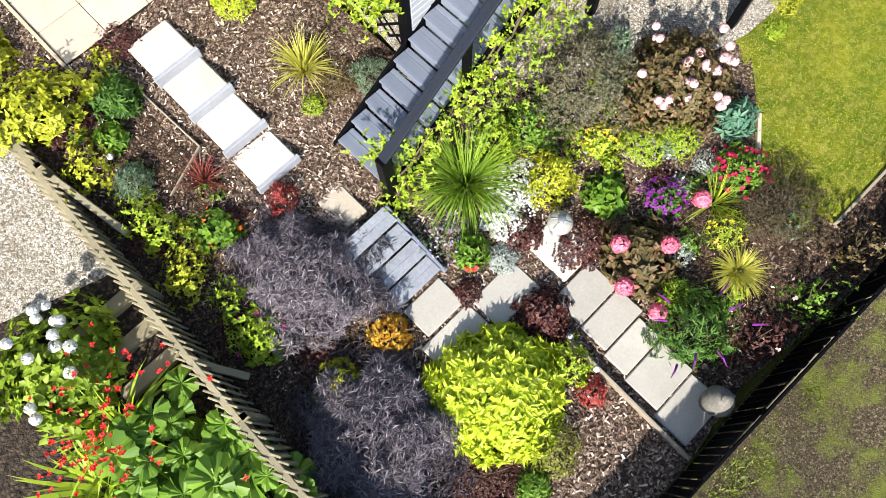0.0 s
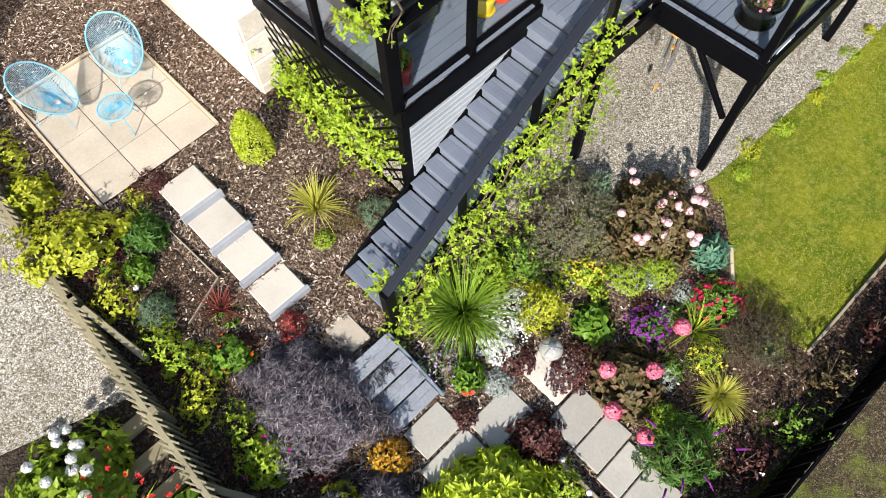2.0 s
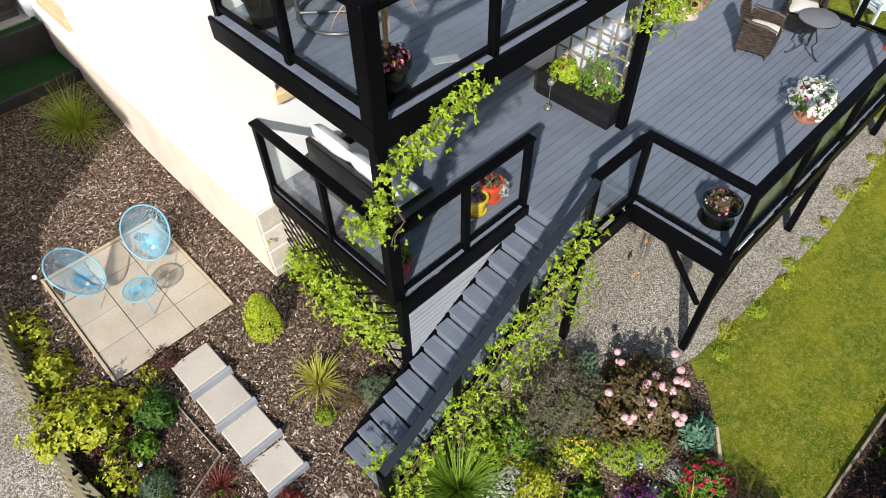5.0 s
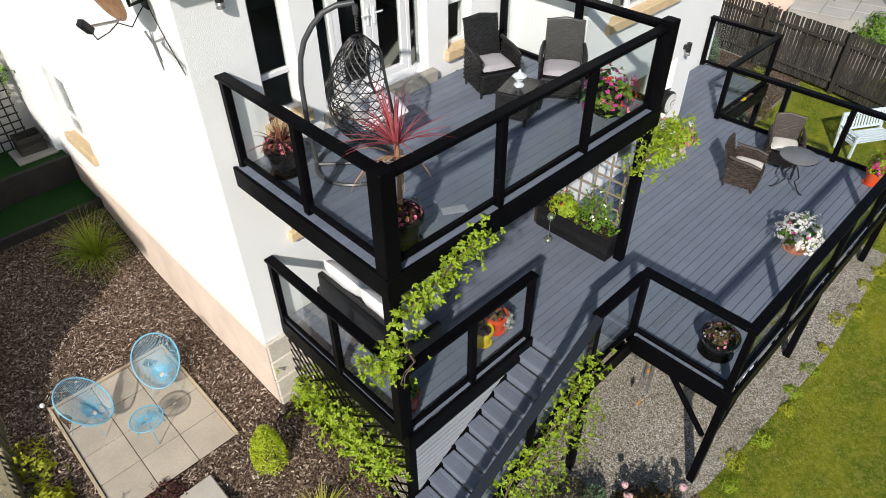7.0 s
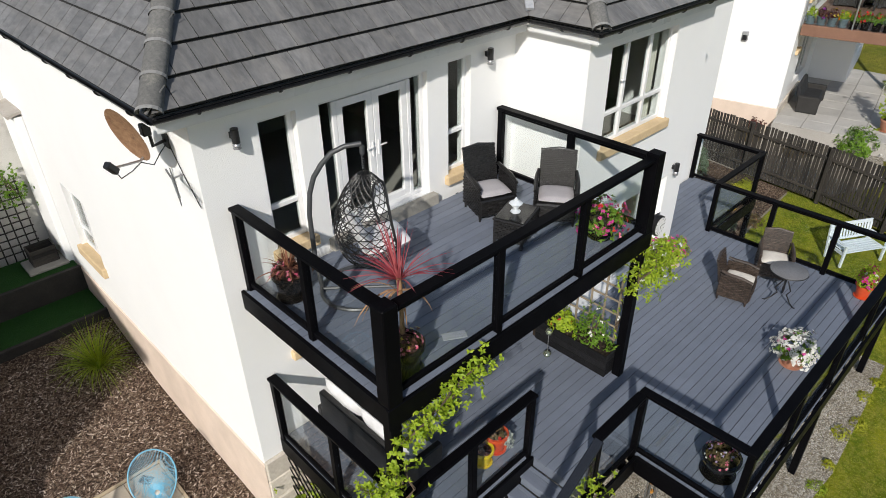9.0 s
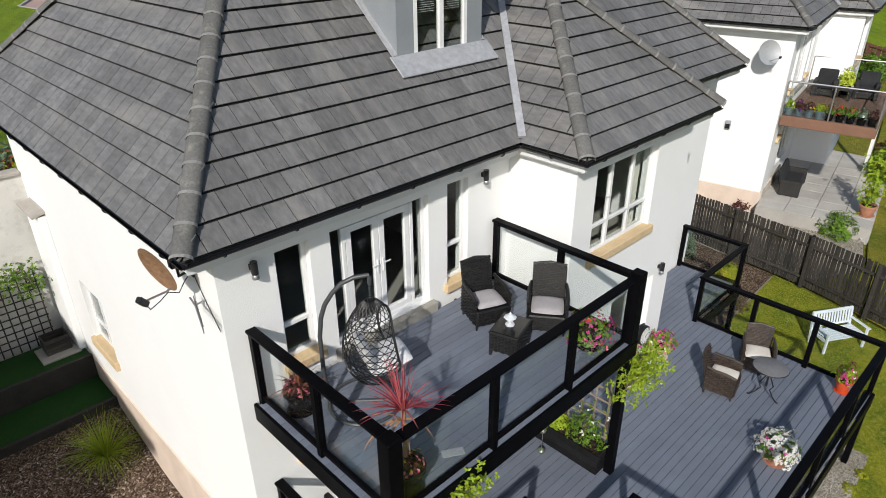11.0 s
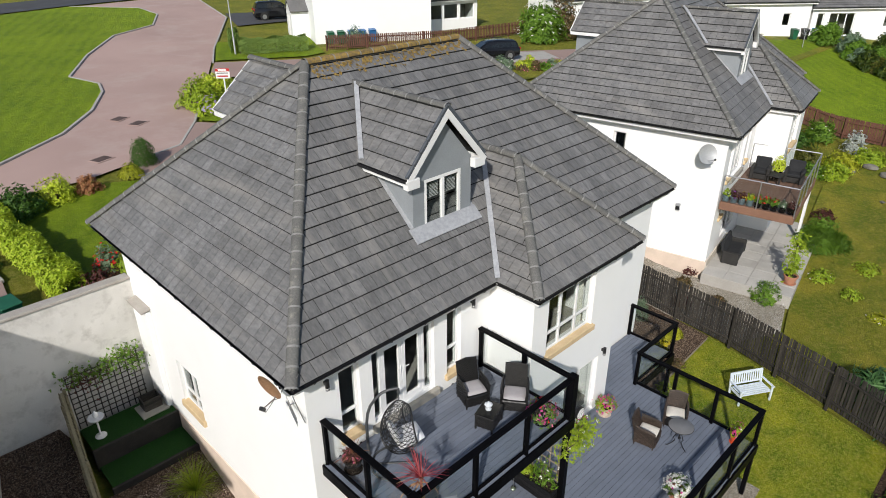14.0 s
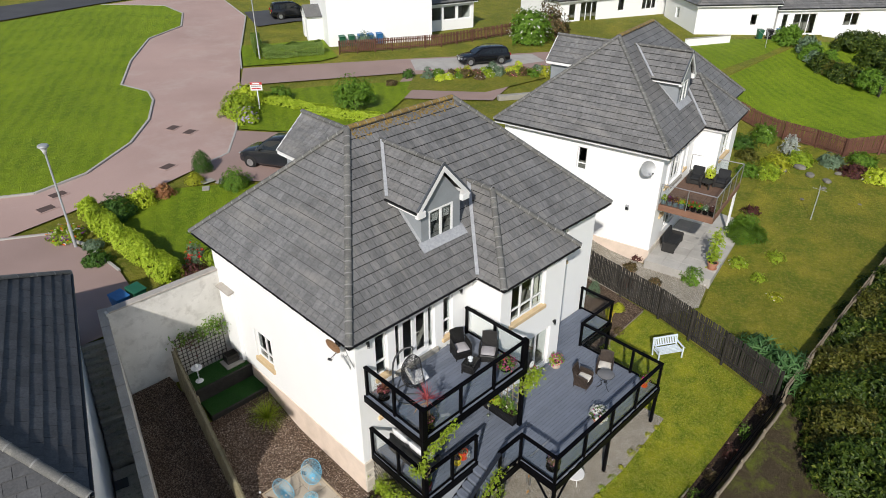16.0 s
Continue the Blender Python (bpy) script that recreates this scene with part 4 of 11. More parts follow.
        part("fascia", Geo().beam((*a, zs - 0.13), (*b, zs - 0.13), 0.025, 0.18), M_UPVC, h, "white fascia board")
    so = Geo().box(e0 + 0.1, f0 + 0.1, zs - 0.24, e1 - 0.1, y0 + 0.02, zs - 0.22).box(e0 + 0.1, y0 + 0.02, zs - 0.24, x0 + 0.02, f1, zs - 0.22).box(x1 - 0.02, y0 + 0.02, zs - 0.24, e1 - 0.1, f1, zs - 0.22).box(gx0 + 0.1, gf + 0.1, zs - 0.242, gx1 - 0.1, f0 + 0.098, zs - 0.222)
    part("soffit", so, M_UPVC, h, "white soffit")
    gz_ = zs - 0.03
    gutter_run(h, [(e0, f1, gz_), (e0, f0, gz_), (gx0, f0, gz_), (gx0, gf, gz_), (gx1, gf, gz_), (gx1, f0, gz_), (e1, f0, gz_), (e1, f1, gz_)])
    # dormer
    dm = 5.04
    dw, df = 0.98, 1.07
    dz0, dze, dza = 9.8, 11.6, 13.0
    run_y = lambda z: f0 + (z - EAVE) / (RIDGE - EAVE) * (yr - f0)
    run_z = lambda y: EAVE + (y - f0) / (yr - f0) * (RIDGE - EAVE)
    face = Geo()
    wx0, wx1, wz0, wz1 = 4.42, 5.66, 10.03, 11.42
    dormer = part("dormer", wall(2 * dw, dz0, dze, 0.16, [(wx0 - dm + dw, wx1 - dm + dw, wz0, wz1 - 0.04)]).moved(turned(dm - dw, df, 0)), M_CHEEK, h, "grey painted dormer")
    face.poly((dm - dw, df, dze), (dm + dw, df, dze), (dm, df, dza - 0.28)).poly((dm - dw, df + 0.16, dze), (dm, df + 0.16, dza - 0.28), (dm + dw, df + 0.16, dze))
    part("gable", face, M_CHEEK, dormer)
    for s in (-1, 1):
        xx = dm + s * (dw + 0.004)
        part("cheek", Geo().poly((xx, df, 9.95), (xx, df, dze + 0.05), (xx, run_y(dze) + 0.3, dze + 0.05)).poly((xx - s * 0.1, df, 9.95), (xx - s * 0.1, run_y(dze) + 0.3, dze + 0.05), (xx - s * 0.1, df, dze + 0.05)), M_CHEEK, dormer)
        part("flashing", Geo().beam((xx + s * 0.04, df, run_z(df) + 0.1), (xx + s * 0.04, run_y(dze), dze + 0.1), 0.08, 0.05), M_LEAD, dormer, "lead flashing")
    part("flashing", Geo().obox(Matrix.Translation((dm, df - 0.14, run_z(df - 0.14) + 0.085)) @ pose(0, 0, 0, 41, 0, 0), 2 * dw + 0.3, 0.42, 0.03, 0.01), M_LEAD, dormer, "pale lead apron")
    window(dormer, turned(0, df, 0), wx0, wx1, wz0, wz1 - 0.04, (5.04,), None, None, deep=0.0, fw=0.09)
    part("window_sill", Geo().box(wx0 - 0.05, df - 0.06, wz0 - 0.06, wx1 + 0.05, df + 0.05, wz0, 0.01), M_UPVC, dormer, "white sill")
    ov, fy = 0.29, 0.9
    ez = dze - 0.02
    half = dw + ov
    dre = [(dm - half, fy, ez - 0.05), (dm - half, run_y(ez) + 0.35, ez - 0.05)]
    ridge_back = run_y(dza) + 0.1
    L1, L2, T1, T2 = (dm - half, fy, ez), (dm - half, run_y(ez) + 0.05, ez), (dm, fy, dza), (dm, ridge_back, dza)
    N1, N2 = (dm + half, fy, ez), (dm + half, run_y(ez) + 0.05, ez)
    droof = part("dormer_roof", Geo().poly(L1, T1, T2, L2).poly(N1, N2, T2, T1), M_UNDER, h, "gabled dormer roof of flat grey tiles")
    tiled(droof, [L2, L1, T1, T2], M_TILE)
    tiled(droof, [N1, N2, T2, T1], M_TILE)
    ridge_run(droof, Vector(T1) + lift, Vector(T2) + lift, 0.11)
    for s in (-1, 1):
        a, b = Vector((dm + s * (half + 0.02), fy - 0.012 - 0.004 * s, ez - 0.1)), Vector((dm - s * 0.05, fy - 0.012 - 0.004 * s, dza - 0.06))
        part("bargeboard", Geo().beam(a, b, 0.03, 0.15, 0.0, (0, 0, 1)), M_UPVC, droof, "white bargeboard")
        part("fascia", Geo().beam((dm + s * half, fy, ez - 0.09), (dm + s * half, run_y(ez) - 0.05, ez - 0.09), 0.025, 0.14), M_UPVC, droof, "white fascia board")
        part("soffit", Geo().box(min(dm + s * half, dm + s * dw), fy, ez - 0.17, max(dm + s * half, dm + s * dw), run_y(ez) - 0.3, ez - 0.15), M_UPVC, droof, "white soffit")
        part("gutter", Geo().beam((dm + s * (half + 0.05), fy, ez - 0.02), (dm + s * (half + 0.05), run_y(ez) - 0.05, ez - 0.02), 0.07, 0.06), M_GUTTER, droof, "black gutter")
        part("valley", Geo().beam((dm + s * half, run_y(ez) - 0.12, ez + 0.12), (dm + s * 0.05, run_y(dza) - 0.1, dza + 0.1), 0.12, 0.05), M_LEAD, droof, "grey lead valley")
    for s in (-1, 1):
        part("fascia_return", Geo().box(dm + s * (dw - 0.06), fy - 0.03, ez - 0.24, dm + s * (half + 0.02), fy + 0.14, ez + 0.0, 0.008), M_UPVC, droof, "white boxed eaves return")
        vb = Vector((dm + s * (half + 0.03), fy + 0.01, ez + 0.06)), Vector((dm, fy + 0.01, dza + 0.08))
        for k in range(6):
            part("verge_tile", Geo().beam(vb[0].lerp(vb[1], k / 6 + 0.004), vb[0].lerp(vb[1], (k + 1) / 6), 0.07, 0.09, 0.012), M_VERGE, droof, "slate blue verge unit")
    part("soffit_board", Geo().poly((dm - half, fy, ez - 0.02), (dm, fy, dza - 0.02), (dm, df + 0.01, dza - 0.02), (dm - half, df + 0.01, ez - 0.02)).poly((dm + half, fy, ez - 0.02), (dm + half, df + 0.01, ez - 0.02), (dm, df + 0.01, dza - 0.02), (dm, fy, dza - 0.02)), M_UPVC, droof)
    bl = Geo()
    for i in range(14):
        for a, b in ((wx0 + 0.1, 4.98), (5.1, wx1 - 0.1)):
            bl.box(a, df + 0.1, 10.85 + i * 0.035, b, df + 0.12, 10.855 + i * 0.035)
    part("blind", bl, M_UPVC, dormer, "half-drawn white slatted blind")
    part("dormer_room", Geo().poly((dm - dw, df + 1.6, dz0), (dm + dw, df + 1.6, dz0), (dm + dw, df + 1.6, 11.3), (dm - dw, df + 1.6, 11.3)), M_ROOM, dormer)
    # dormer on the street side
    bm_, bh, bz, be, by_ = 4.8, 1.45, 13.05, 11.75, 9.15
    back = lambda z: 2 * yr - run_y(z)
    bd_ = part("dormer", Geo().box(bm_ - bh + 0.25, back(be) - 1.0, be - 1.6, bm_ + bh - 0.25, by_ - 0.25, be - 0.05).poly((bm_ - bh + 0.25, by_ - 0.25, be - 0.05), (bm_ + bh - 0.25, by_ - 0.25, be - 0.05), (bm_, by_ - 0.25, bz - 0.25)), M_CHEEK, h, "grey painted dormer on the street side")
    L1, L2, T1, T2 = (bm_ - bh, by_, be), (bm_ - bh, back(be) - 0.05, be), (bm_, by_, bz), (bm_, back(bz) - 0.1, bz)
    N1, N2 = (bm_ + bh, by_, be), (bm_ + bh, back(be) - 0.05, be)
    br_ = part("dormer_roof", Geo().poly(L1, L2, T2, T1).poly(N1, T1, T2, N2), M_TILE, h, "gabled dormer roof of flat grey tiles")
    tiled(br_, [L1, L2, T2, T1], M_TILE)
    tiled(br_, [N2, N1, T1, T2], M_TILE)
    ridge_run(br_, Vector(T1) + lift, Vector(T2) + lift, 0.11)
    for s in (-1, 1):
        part("fascia", Geo().beam((bm_ + s * bh, by_, be - 0.09), (bm_ + s * bh, back(be) - 0.05, be - 0.09), 0.025, 0.14), M_UPVC, br_, "white fascia board")
        part("soffit", Geo().box(min(bm_ + s * bh, bm_ + s * (bh - 0.3)), back(be), be - 0.17, max(bm_ + s * bh, bm_ + s * (bh - 0.3)), by_, be - 0.15), M_UPVC, br_, "white soffit")
        part("bargeboard", Geo().beam((bm_ + s * bh, by_ + 0.01, be - 0.06), (bm_, by_ + 0.01, bz - 0.08), 0.03, 0.2), M_UPVC, br_, "white bargeboard")
    return h


main_house = house((0, 0, 1.4), True, "white rendered hillside house with grey hipped tile roof")
next_house = house((21.48, 0.78, 1.44), False, "next white rendered house with grey hipped roof", 9.95)

# ---- decks, rails, stairs ----
Z_DECK, Z_BAL = 3.2, 6.1
R_DECK, R_BAL = 4.47, 7.33


def boards(parent, rows, z, label="", w=0.147):
    """Boards along x; rows of (y0, x0, x1)."""
    for y, a, b in rows:
        g = Geo().box(a, y + 0.0045, z - 0.028, b, y + w - 0.0045, z, 0.003)
        part("board", g, M_DECK, parent)
        # Black strip added below each gap, standing in for the shade there.
        part("gap_shade_strip", Geo().box(a, y + w - 0.008, z - 0.03, b, y + w + 0.012, z - 0.016), M_GUTTER, parent, "black strip added under the gap, standing in for its shade")


def balustrade(name, pts, z0, zt, label, posts=(), bottom=0.1, post_w=0.1, group="glass balustrades", caps=True):
    """Posts, a flat top rail, a bottom rail and glass panes along pts."""
    b = thing(name, label, "balustrade", group, at=(*pts[0], z0))
    allp = []
    for i, (p, q) in enumerate(zip(pts, pts[1:])):
        p, q = Vector(p), Vector(q)
        k = posts[i]
        stops = [p + (q - p) * j / k for j in range(k + 1)]
        d = (q - p).normalized()
        part("top_rail", Geo().beam((*(p - d * 0.06), zt - 0.025), (*(q + d * (0.06 if i == len(pts) - 2 else -0.075)), zt - 0.025), 0.15, 0.05, 0.008), M_BLACK, b)
        for j, s in enumerate(stops):
            if all((s - o).length > 0.02 for o in allp):
                allp.append(s)
                part("post", Geo().box(s.x - post_w / 2, s.y - post_w / 2, z0 - 0.2, s.x + post_w / 2, s.y + post_w / 2, zt - 0.052, 0.008), M_BLACK, b)
            if j < k:
                e = stops[j + 1]
                part("bottom_rail", Geo().beam((*(s + d * 0.055), z0 + bottom), (*(e - d * 0.055), z0 + bottom), 0.06, 0.07, 0.006), M_BLACK, b)
                part("glazing_bead", Geo().beam((*(s + d * 0.055), zt - 0.08), (*(e - d * 0.055), zt - 0.08), 0.05, 0.05, 0.006), M_BLACK, b)
                gp = part("pane", Geo().beam((*(s + d * 0.053), (z0 + bottom + zt) / 2 - 0.02), (*(e - d * 0.053), (z0 + bottom + zt) / 2 - 0.02), 0.01, zt - z0 - bottom - 0.16), M_GLASS, b, "clear glass pane")
                gp.visible_shadow = False
    return b


# the upper balcony
bal = thing("balcony", "raised balcony of slate grey boards with black fascia", "balcony", at=(2.85, -1.4, Z_BAL))
nb_rows = int(2.98 / 0.146)
boards(bal, [(-2.95 + i * 0.146, 0.3, 5.42) for i in range(nb_rows + 1) if -2.95 + i * 0.146 < -0.1], Z_BAL)
for a, b in (((0.28, 0.04), (0.28, -2.98)), ((0.24, -2.98), (5.48, -2.98)), ((5.44, -2.96), (5.44, 0.04))):
    part("fascia", Geo().beam((*a, Z_BAL - 0.15), (*b, Z_BAL - 0.15), 0.05, 0.3, 0.008), M_BLACK, bal, "black painted fascia")
for i in range(8):
    x = 0.7 + i * 0.6
    part("joist", Geo().box(x, -2.94, Z_BAL - 0.25, x + 0.05, 0.03, Z_BAL - 0.032), M_BLACK, bal)
for x, y in ((0.36, -2.9), (5.36, -2.9)):
    part("post", Geo().box(x - 0.075, y - 0.075, Z_DECK + 0.002, x + 0.075, y + 0.075, Z_BAL - 0.302, 0.008), M_BLACK, bal, "black support post")
rb = balustrade("balcony_balustrade", [(0.39, -0.02), (0.39, -2.9), (5.36, -2.9), (5.36, -0.02)], Z_BAL, R_BAL, "black timber balustrade with glass panes round the balcony", posts=(2, 3, 2))
for x, y in ((0.36, -2.9), (5.36, -2.9)):
    part("post_cap", Geo().box(x - 0.1, y - 0.1, Z_BAL, x + 0.1, y + 0.1, R_BAL + 0.06, 0.012), M_BLACK, rb, "stout black corner post")

# the large deck
deck = thing("deck", "large raised deck of slate grey boards on black posts", "deck", at=(7, -3, Z_DECK))
y = -5.62
rows = []
while y < -0.02:
    if y < -4.1:
        rows.append((y, 4.04, 11.15))
    elif y < -2.98:
        rows.append((y, 2.9, 11.15))
    elif y < -1.75:
        rows.append((y, 0.42, 11.15))
    elif y < -1.4:
        rows.append((y, 0.42, 13.55))
    else:
        rows += [(y, 0.42, 5.585), (y, 9.965, 13.55)]
    y += 0.148
boards(deck, rows, Z_DECK)
edge = [(0.4, 0.04), (0.4, -3.0), (2.92, -3.0)], [(2.92, -4.1), (4.02, -4.1), (4.02, -5.66), (11.18, -5.66), (11.18, -1.78), (13.58, -1.78), (13.58, 0.04)]
for run in edge:
    for a, b in zip(run, run[1:]):
        part("fascia", Geo().beam((*a, Z_DECK - 0.17), (*b, Z_DECK - 0.17), 0.05, 0.34, 0.008), M_BLACK, deck, "black painted fascia")
for i in range(18):
    x = 0.8 + i * 0.6
    part("joist", Geo().box(x, -5.6 if x > 4.1 else (-4.05 if x > 3 else -2.95), Z_DECK - 0.25, x + 0.05, -1.3, Z_DECK - 0.032), M_BLACK, deck)
for x, y in ((0.43, -2.93), (2.88, -4.06), (4.08, -5.6), (7.55, -5.6), (11.1, -5.6), (11.1, -1.8), (13.5, -1.72), (4.1, -2.95), (7.55, -2.6), (11.1, -3.6)):
    part("support_post", Geo().box(x - 0.06, y - 0.06, ground_z(x, y) - 0.1, x + 0.06, y + 0.06, Z_DECK - 0.342, 0.008), M_BLACK, deck, "black support post")
part("brace", Geo().beam((4.08, -5.5, 2.0), (4.08, -4.75, 2.86), 0.07, 0.07, 0.006), M_BLACK, deck)
part("brace", Geo().beam((4.2, -5.6, 2.0), (4.95, -5.6, 2.86), 0.07, 0.07, 0.006), M_BLACK, deck)
balustrade("deck_balustrade", [(0.43, -0.02), (0.43, -2.92), (2.86, -2.92)], Z_DECK, R_DECK, "black timber balustrade with glass panes at the deck's corner", posts=(2, 2))
balustrade("deck_balustrade", [(2.9, -4.02), (4.06, -4.02), (4.06, -5.58), (11.1, -5.58), (11.1, -1.7), (13.5, -1.7), (13.5, -0.02)], Z_DECK, R_DECK, "black timber balustrade with glass panes along the deck", posts=(1, 1, 4, 3, 1, 1))

# cladding and lattice below the corner
clad = thing("cladding_panel", "pale grey ribbed cladding under the deck", "cladding", at=(1.6, -2.96, 1.2))
k = 0
while 0.95 + k * 0.105 < Z_DECK - 0.36:
    z = 0.95 + k * 0.105
    xe = -0.9 + (z + 0.25 - 0.6) / (Z_DECK - 0.6) * 3.8
    part("plank", Geo().box(0.5, -2.985, z + 0.003, 2.88, -2.955, z + 0.102, 0.012), M_CLAD, clad)
    k += 1
lat = thing("lattice_panel", "black lattice under the deck, overgrown by a climber", "lattice", at=(0.42, -1.4, 1.2))
for i in range(14):
    for s in (-1, 1):
        a, b = -2.85 + i * 0.24, -2.85 + i * 0.24 + s * 1.5
        z0, z1 = 1.35, 2.85
        if b > 0:
            z1, b = z0 + (0 - a) / s, 0.0
        if b < -2.85:
            z1, b = z0 + (a + 2.85), -2.85
        if z1 - z0 > 0.1:
            part("slat", Geo().beam((0.4 + s * 0.008, a, z0), (0.4 + s * 0.008, b, z1), 0.035, 0.012, 0, (1, 0, 0)), M_BLACK, lat)

# the long flight of stairs
stairs = thing("stairs", "slate grey timber stairs with black handrail up to the deck", "stairs", at=(-0.9, -3.5, 0.7))
N, X_TOP, X_BOT, Z_BOT = 14, 2.9, -0.95, 0.82
for i in range(N):
    z = Z_DECK - (i + 1) * (Z_DECK - Z_BOT) / N
    xa = X_TOP - i * (X_TOP - X_BOT) / N
    d = (X_TOP - X_BOT) / N
    tr = part("tread", Geo().box(xa - d - 0.03, -3.98, z - 0.03, xa - 0.115, -3.0, z, 0.006), M_DECK, stairs)
    part("tread_board", Geo().box(xa - 0.11, -3.98, z - 0.03, xa - 0.035, -3.0, z, 0.006), M_DECK, tr)
    rg = Geo()
    for j in range(6):
        rg.box(xa - d + 0.0 + j * 0.022, -3.97, z + 0.0005, xa - d + 0.009 + j * 0.022, -3.01, z + 0.004)
    part("grip_strip", rg, M_DECK, tr)
    part("riser", Geo().box(xa + 0.0, -3.97, z - 0.02, xa + 0.014, -3.01, z + (Z_DECK - Z_BOT) / N - 0.031), M_DECK, stairs)
for y in (-4.02, -2.97):
    part("stringer", Geo().beam((X_BOT - 0.1, y, Z_BOT - 0.22), (X_TOP, y, Z_DECK - 0.22), 0.04, 0.26, 0.006), M_BLACK, stairs)
hr = part("handrail", Geo().beam((-1.02, -4.06, 1.83), (2.86, -4.06, 4.445), 0.13, 0.05, 0.01), M_SLATE, stairs, "wide flat slate-painted handrail")
part("lower_rail", Geo().beam((-0.95, -4.06, 1.02), (2.86, -4.06, 3.55), 0.07, 0.07, 0.008), M_BLACK, stairs)
part("newel_post", Geo().box(-1.08, -4.13, 0.3, -0.92, -3.99, 1.84, 0.01), M_BLACK, stairs, "stout black newel post")
for x in (0.35, 1.6):
    zz = 1.83 + (x + 1.02) / 3.88 * 2.615
    part("baluster", Geo().box(x - 0.045, -4.1, zz - 1.3, x + 0.045, -4.02, zz - 0.03, 0.006), M_BLACK, stairs)
sp = part("pane", Geo().poly((-0.9, -4.06, 1.06), (2.84, -4.06, 3.55), (2.84, -4.06, 4.4), (-0.9, -4.06, 1.86)), M_GLASS, stairs, "sloping glass pane")
sp.visible_shadow = False
low = thing("garden_steps", "short flight of weathered grey timber steps", "steps", at=(-1.55, -4.6, 0.35))
for i in range(4):
    z = 0.83 - i * 0.12
    yb = -4.12 - i * 0.26
    for j in range(2):
        part("tread", Geo().box(-1.98, yb - 0.134 - j * 0.13, z - 0.03, -1.2, yb - 0.004 - j * 0.132, z, 0.004), M_STEPGREY, low)
    part("riser", Geo().box(-1.97, yb - 0.012, z - 0.15, -1.21, yb + 0.0, z - 0.032), M_RISER, low)
part("kerb_board", Geo().beam((-1.17, -4.1, 0.72), (-1.17, -5.2, 0.34), 0.04, 0.24, 0.006), M_DECK, low)

# paving
patio = thing("patio", "square patio of buff slabs with timber edging", "patio", at=(-1.87, 1.3, 1.38))
for i in range(3):
    for j in range(4):
        x, y = -2.86 + i * 0.664, 0.0 + j * 0.664
        part("slab", Geo().box(x + 0.005, y + 0.005, 1.33, x + 0.659, y + 0.659, 1.41 + random.uniform(-0.003, 0.003), 0.006), M_PAVE, patio)
part("mortar", Geo().box(-2.86, 0.0, 1.3, -0.868, 2.656, 1.398), M_SOIL, patio)
for a, b in (((-2.89, -0.03), (-2.89, 2.72)), ((-2.86, 2.69), (-0.83, 2.69)), ((-0.845, 2.66), (-0.845, 0.0))):
    part("edging", Geo().beam((*a, 1.36), (*b, 1.36), 0.05, 0.16, 0.006), M_WOOD_PALE, patio, "pale timber edging")
for i in range(4):
    zt = 1.4 - i * 0.165
    ya = -0.37 - i * 0.615
    st = thing("step_slab", "pale slab step with a grey riser in the bark bed", "step", "slab steps", at=(-1.855, ya - 0.33, zt - 0.2))
    part("slab", Geo().box(-2.17, ya - 0.58, zt - 0.06, -1.53, ya + 0.03, zt, 0.018), M_SLAB, st)
    part("riser", Geo().box(-2.2, ya - 0.64, zt - 0.22, -1.5, ya - 0.582, zt - 0.006, 0.008), M_RISER, st, "grey painted riser")
solo("stepping_slab", Geo().box(-1.75, -3.95, 0.52, -1.35, -3.4, 0.66, 0.012), M_PAVE, "buff slab laid in the bark", "slab", at=(-1.55, -3.7, 0.52))
for x0, x1, y0, y1, m_ in ((-1.93, -1.27, -5.68, -5.2, M_PAVE_GREY), (-2.1, -1.25, -6.3, -5.71, M_PAVE_GREY), (-1.2, -0.42, -6.25, -5.72, M_PAVE_GREY), (-0.15, 0.52, -6.42, -5.7, M_STONE), (-0.42, 0.3, -6.95, -6.45, M_PAVE_GREY), (-0.45, 0.3, -7.39, -6.96, M_PAVE_GREY), (-0.5, 0.2, -7.78, -7.4, M_PAVE_GREY), (-0.55, 0.17, -8.33, -7.79, M_PAVE_GREY), (-0.63, 0.13, -8.86, -8.34, M_PAVE_GREY)):
    zz = ground_z((x0 + x1) / 2, (y0 + y1) / 2)
    solo("path_slab", Geo().box(x0 + 0.006, y0 + 0.006, zz - 0.02, x1 - 0.006, y1 - 0.006, zz + 0.05 + random.uniform(0, 0.01), 0.012), m_, "weathered grey stone slab in the garden path", "slab", "garden path slabs", at=((x0 + x1) / 2, (y0 + y1) / 2, zz - 0.02))
solo("edging_board", Geo().beam((-0.68, -6.9, 0.36), (-0.72, -8.95, 0.28), 0.04, 0.14, 0.006), M_WOOD, "timber edging beside the path", "edging", at=(-0.7, -7.9, 0.25))
solo("edging_board", Geo().beam((2.62, -7.2, 0.78), (3.2, -6.72, 0.9), 0.05, 0.1, 0.006), M_WOOD_PALE, "pale timber lawn edging", "edging", at=(2.9, -6.96, 0.74))
solo("edging_board", Geo().beam((2.7, -8.35, 0.75), (9.0, -8.47, 1.2), 0.04, 0.16, 0.006), M_WOOD, "thin timber lawn edging", "edging", at=(5.8, -8.4, 0.9))
solo("edging_board", Geo().beam((12.9, -2.42, 1.42), (14.3, -1.44, 1.52), 0.04, 0.1, 0.006), M_WOOD, "thin timber edging before the bark", "edging", at=(13.6, -1.9, 1.37))
solo("edging_board", Geo().beam((14.3, -1.44, 1.52), (17.4, -1.42, 1.75), 0.04, 0.1, 0.006), M_WOOD, "thin timber edging before the bark", "edging", at=(15.8, -1.43, 1.55))
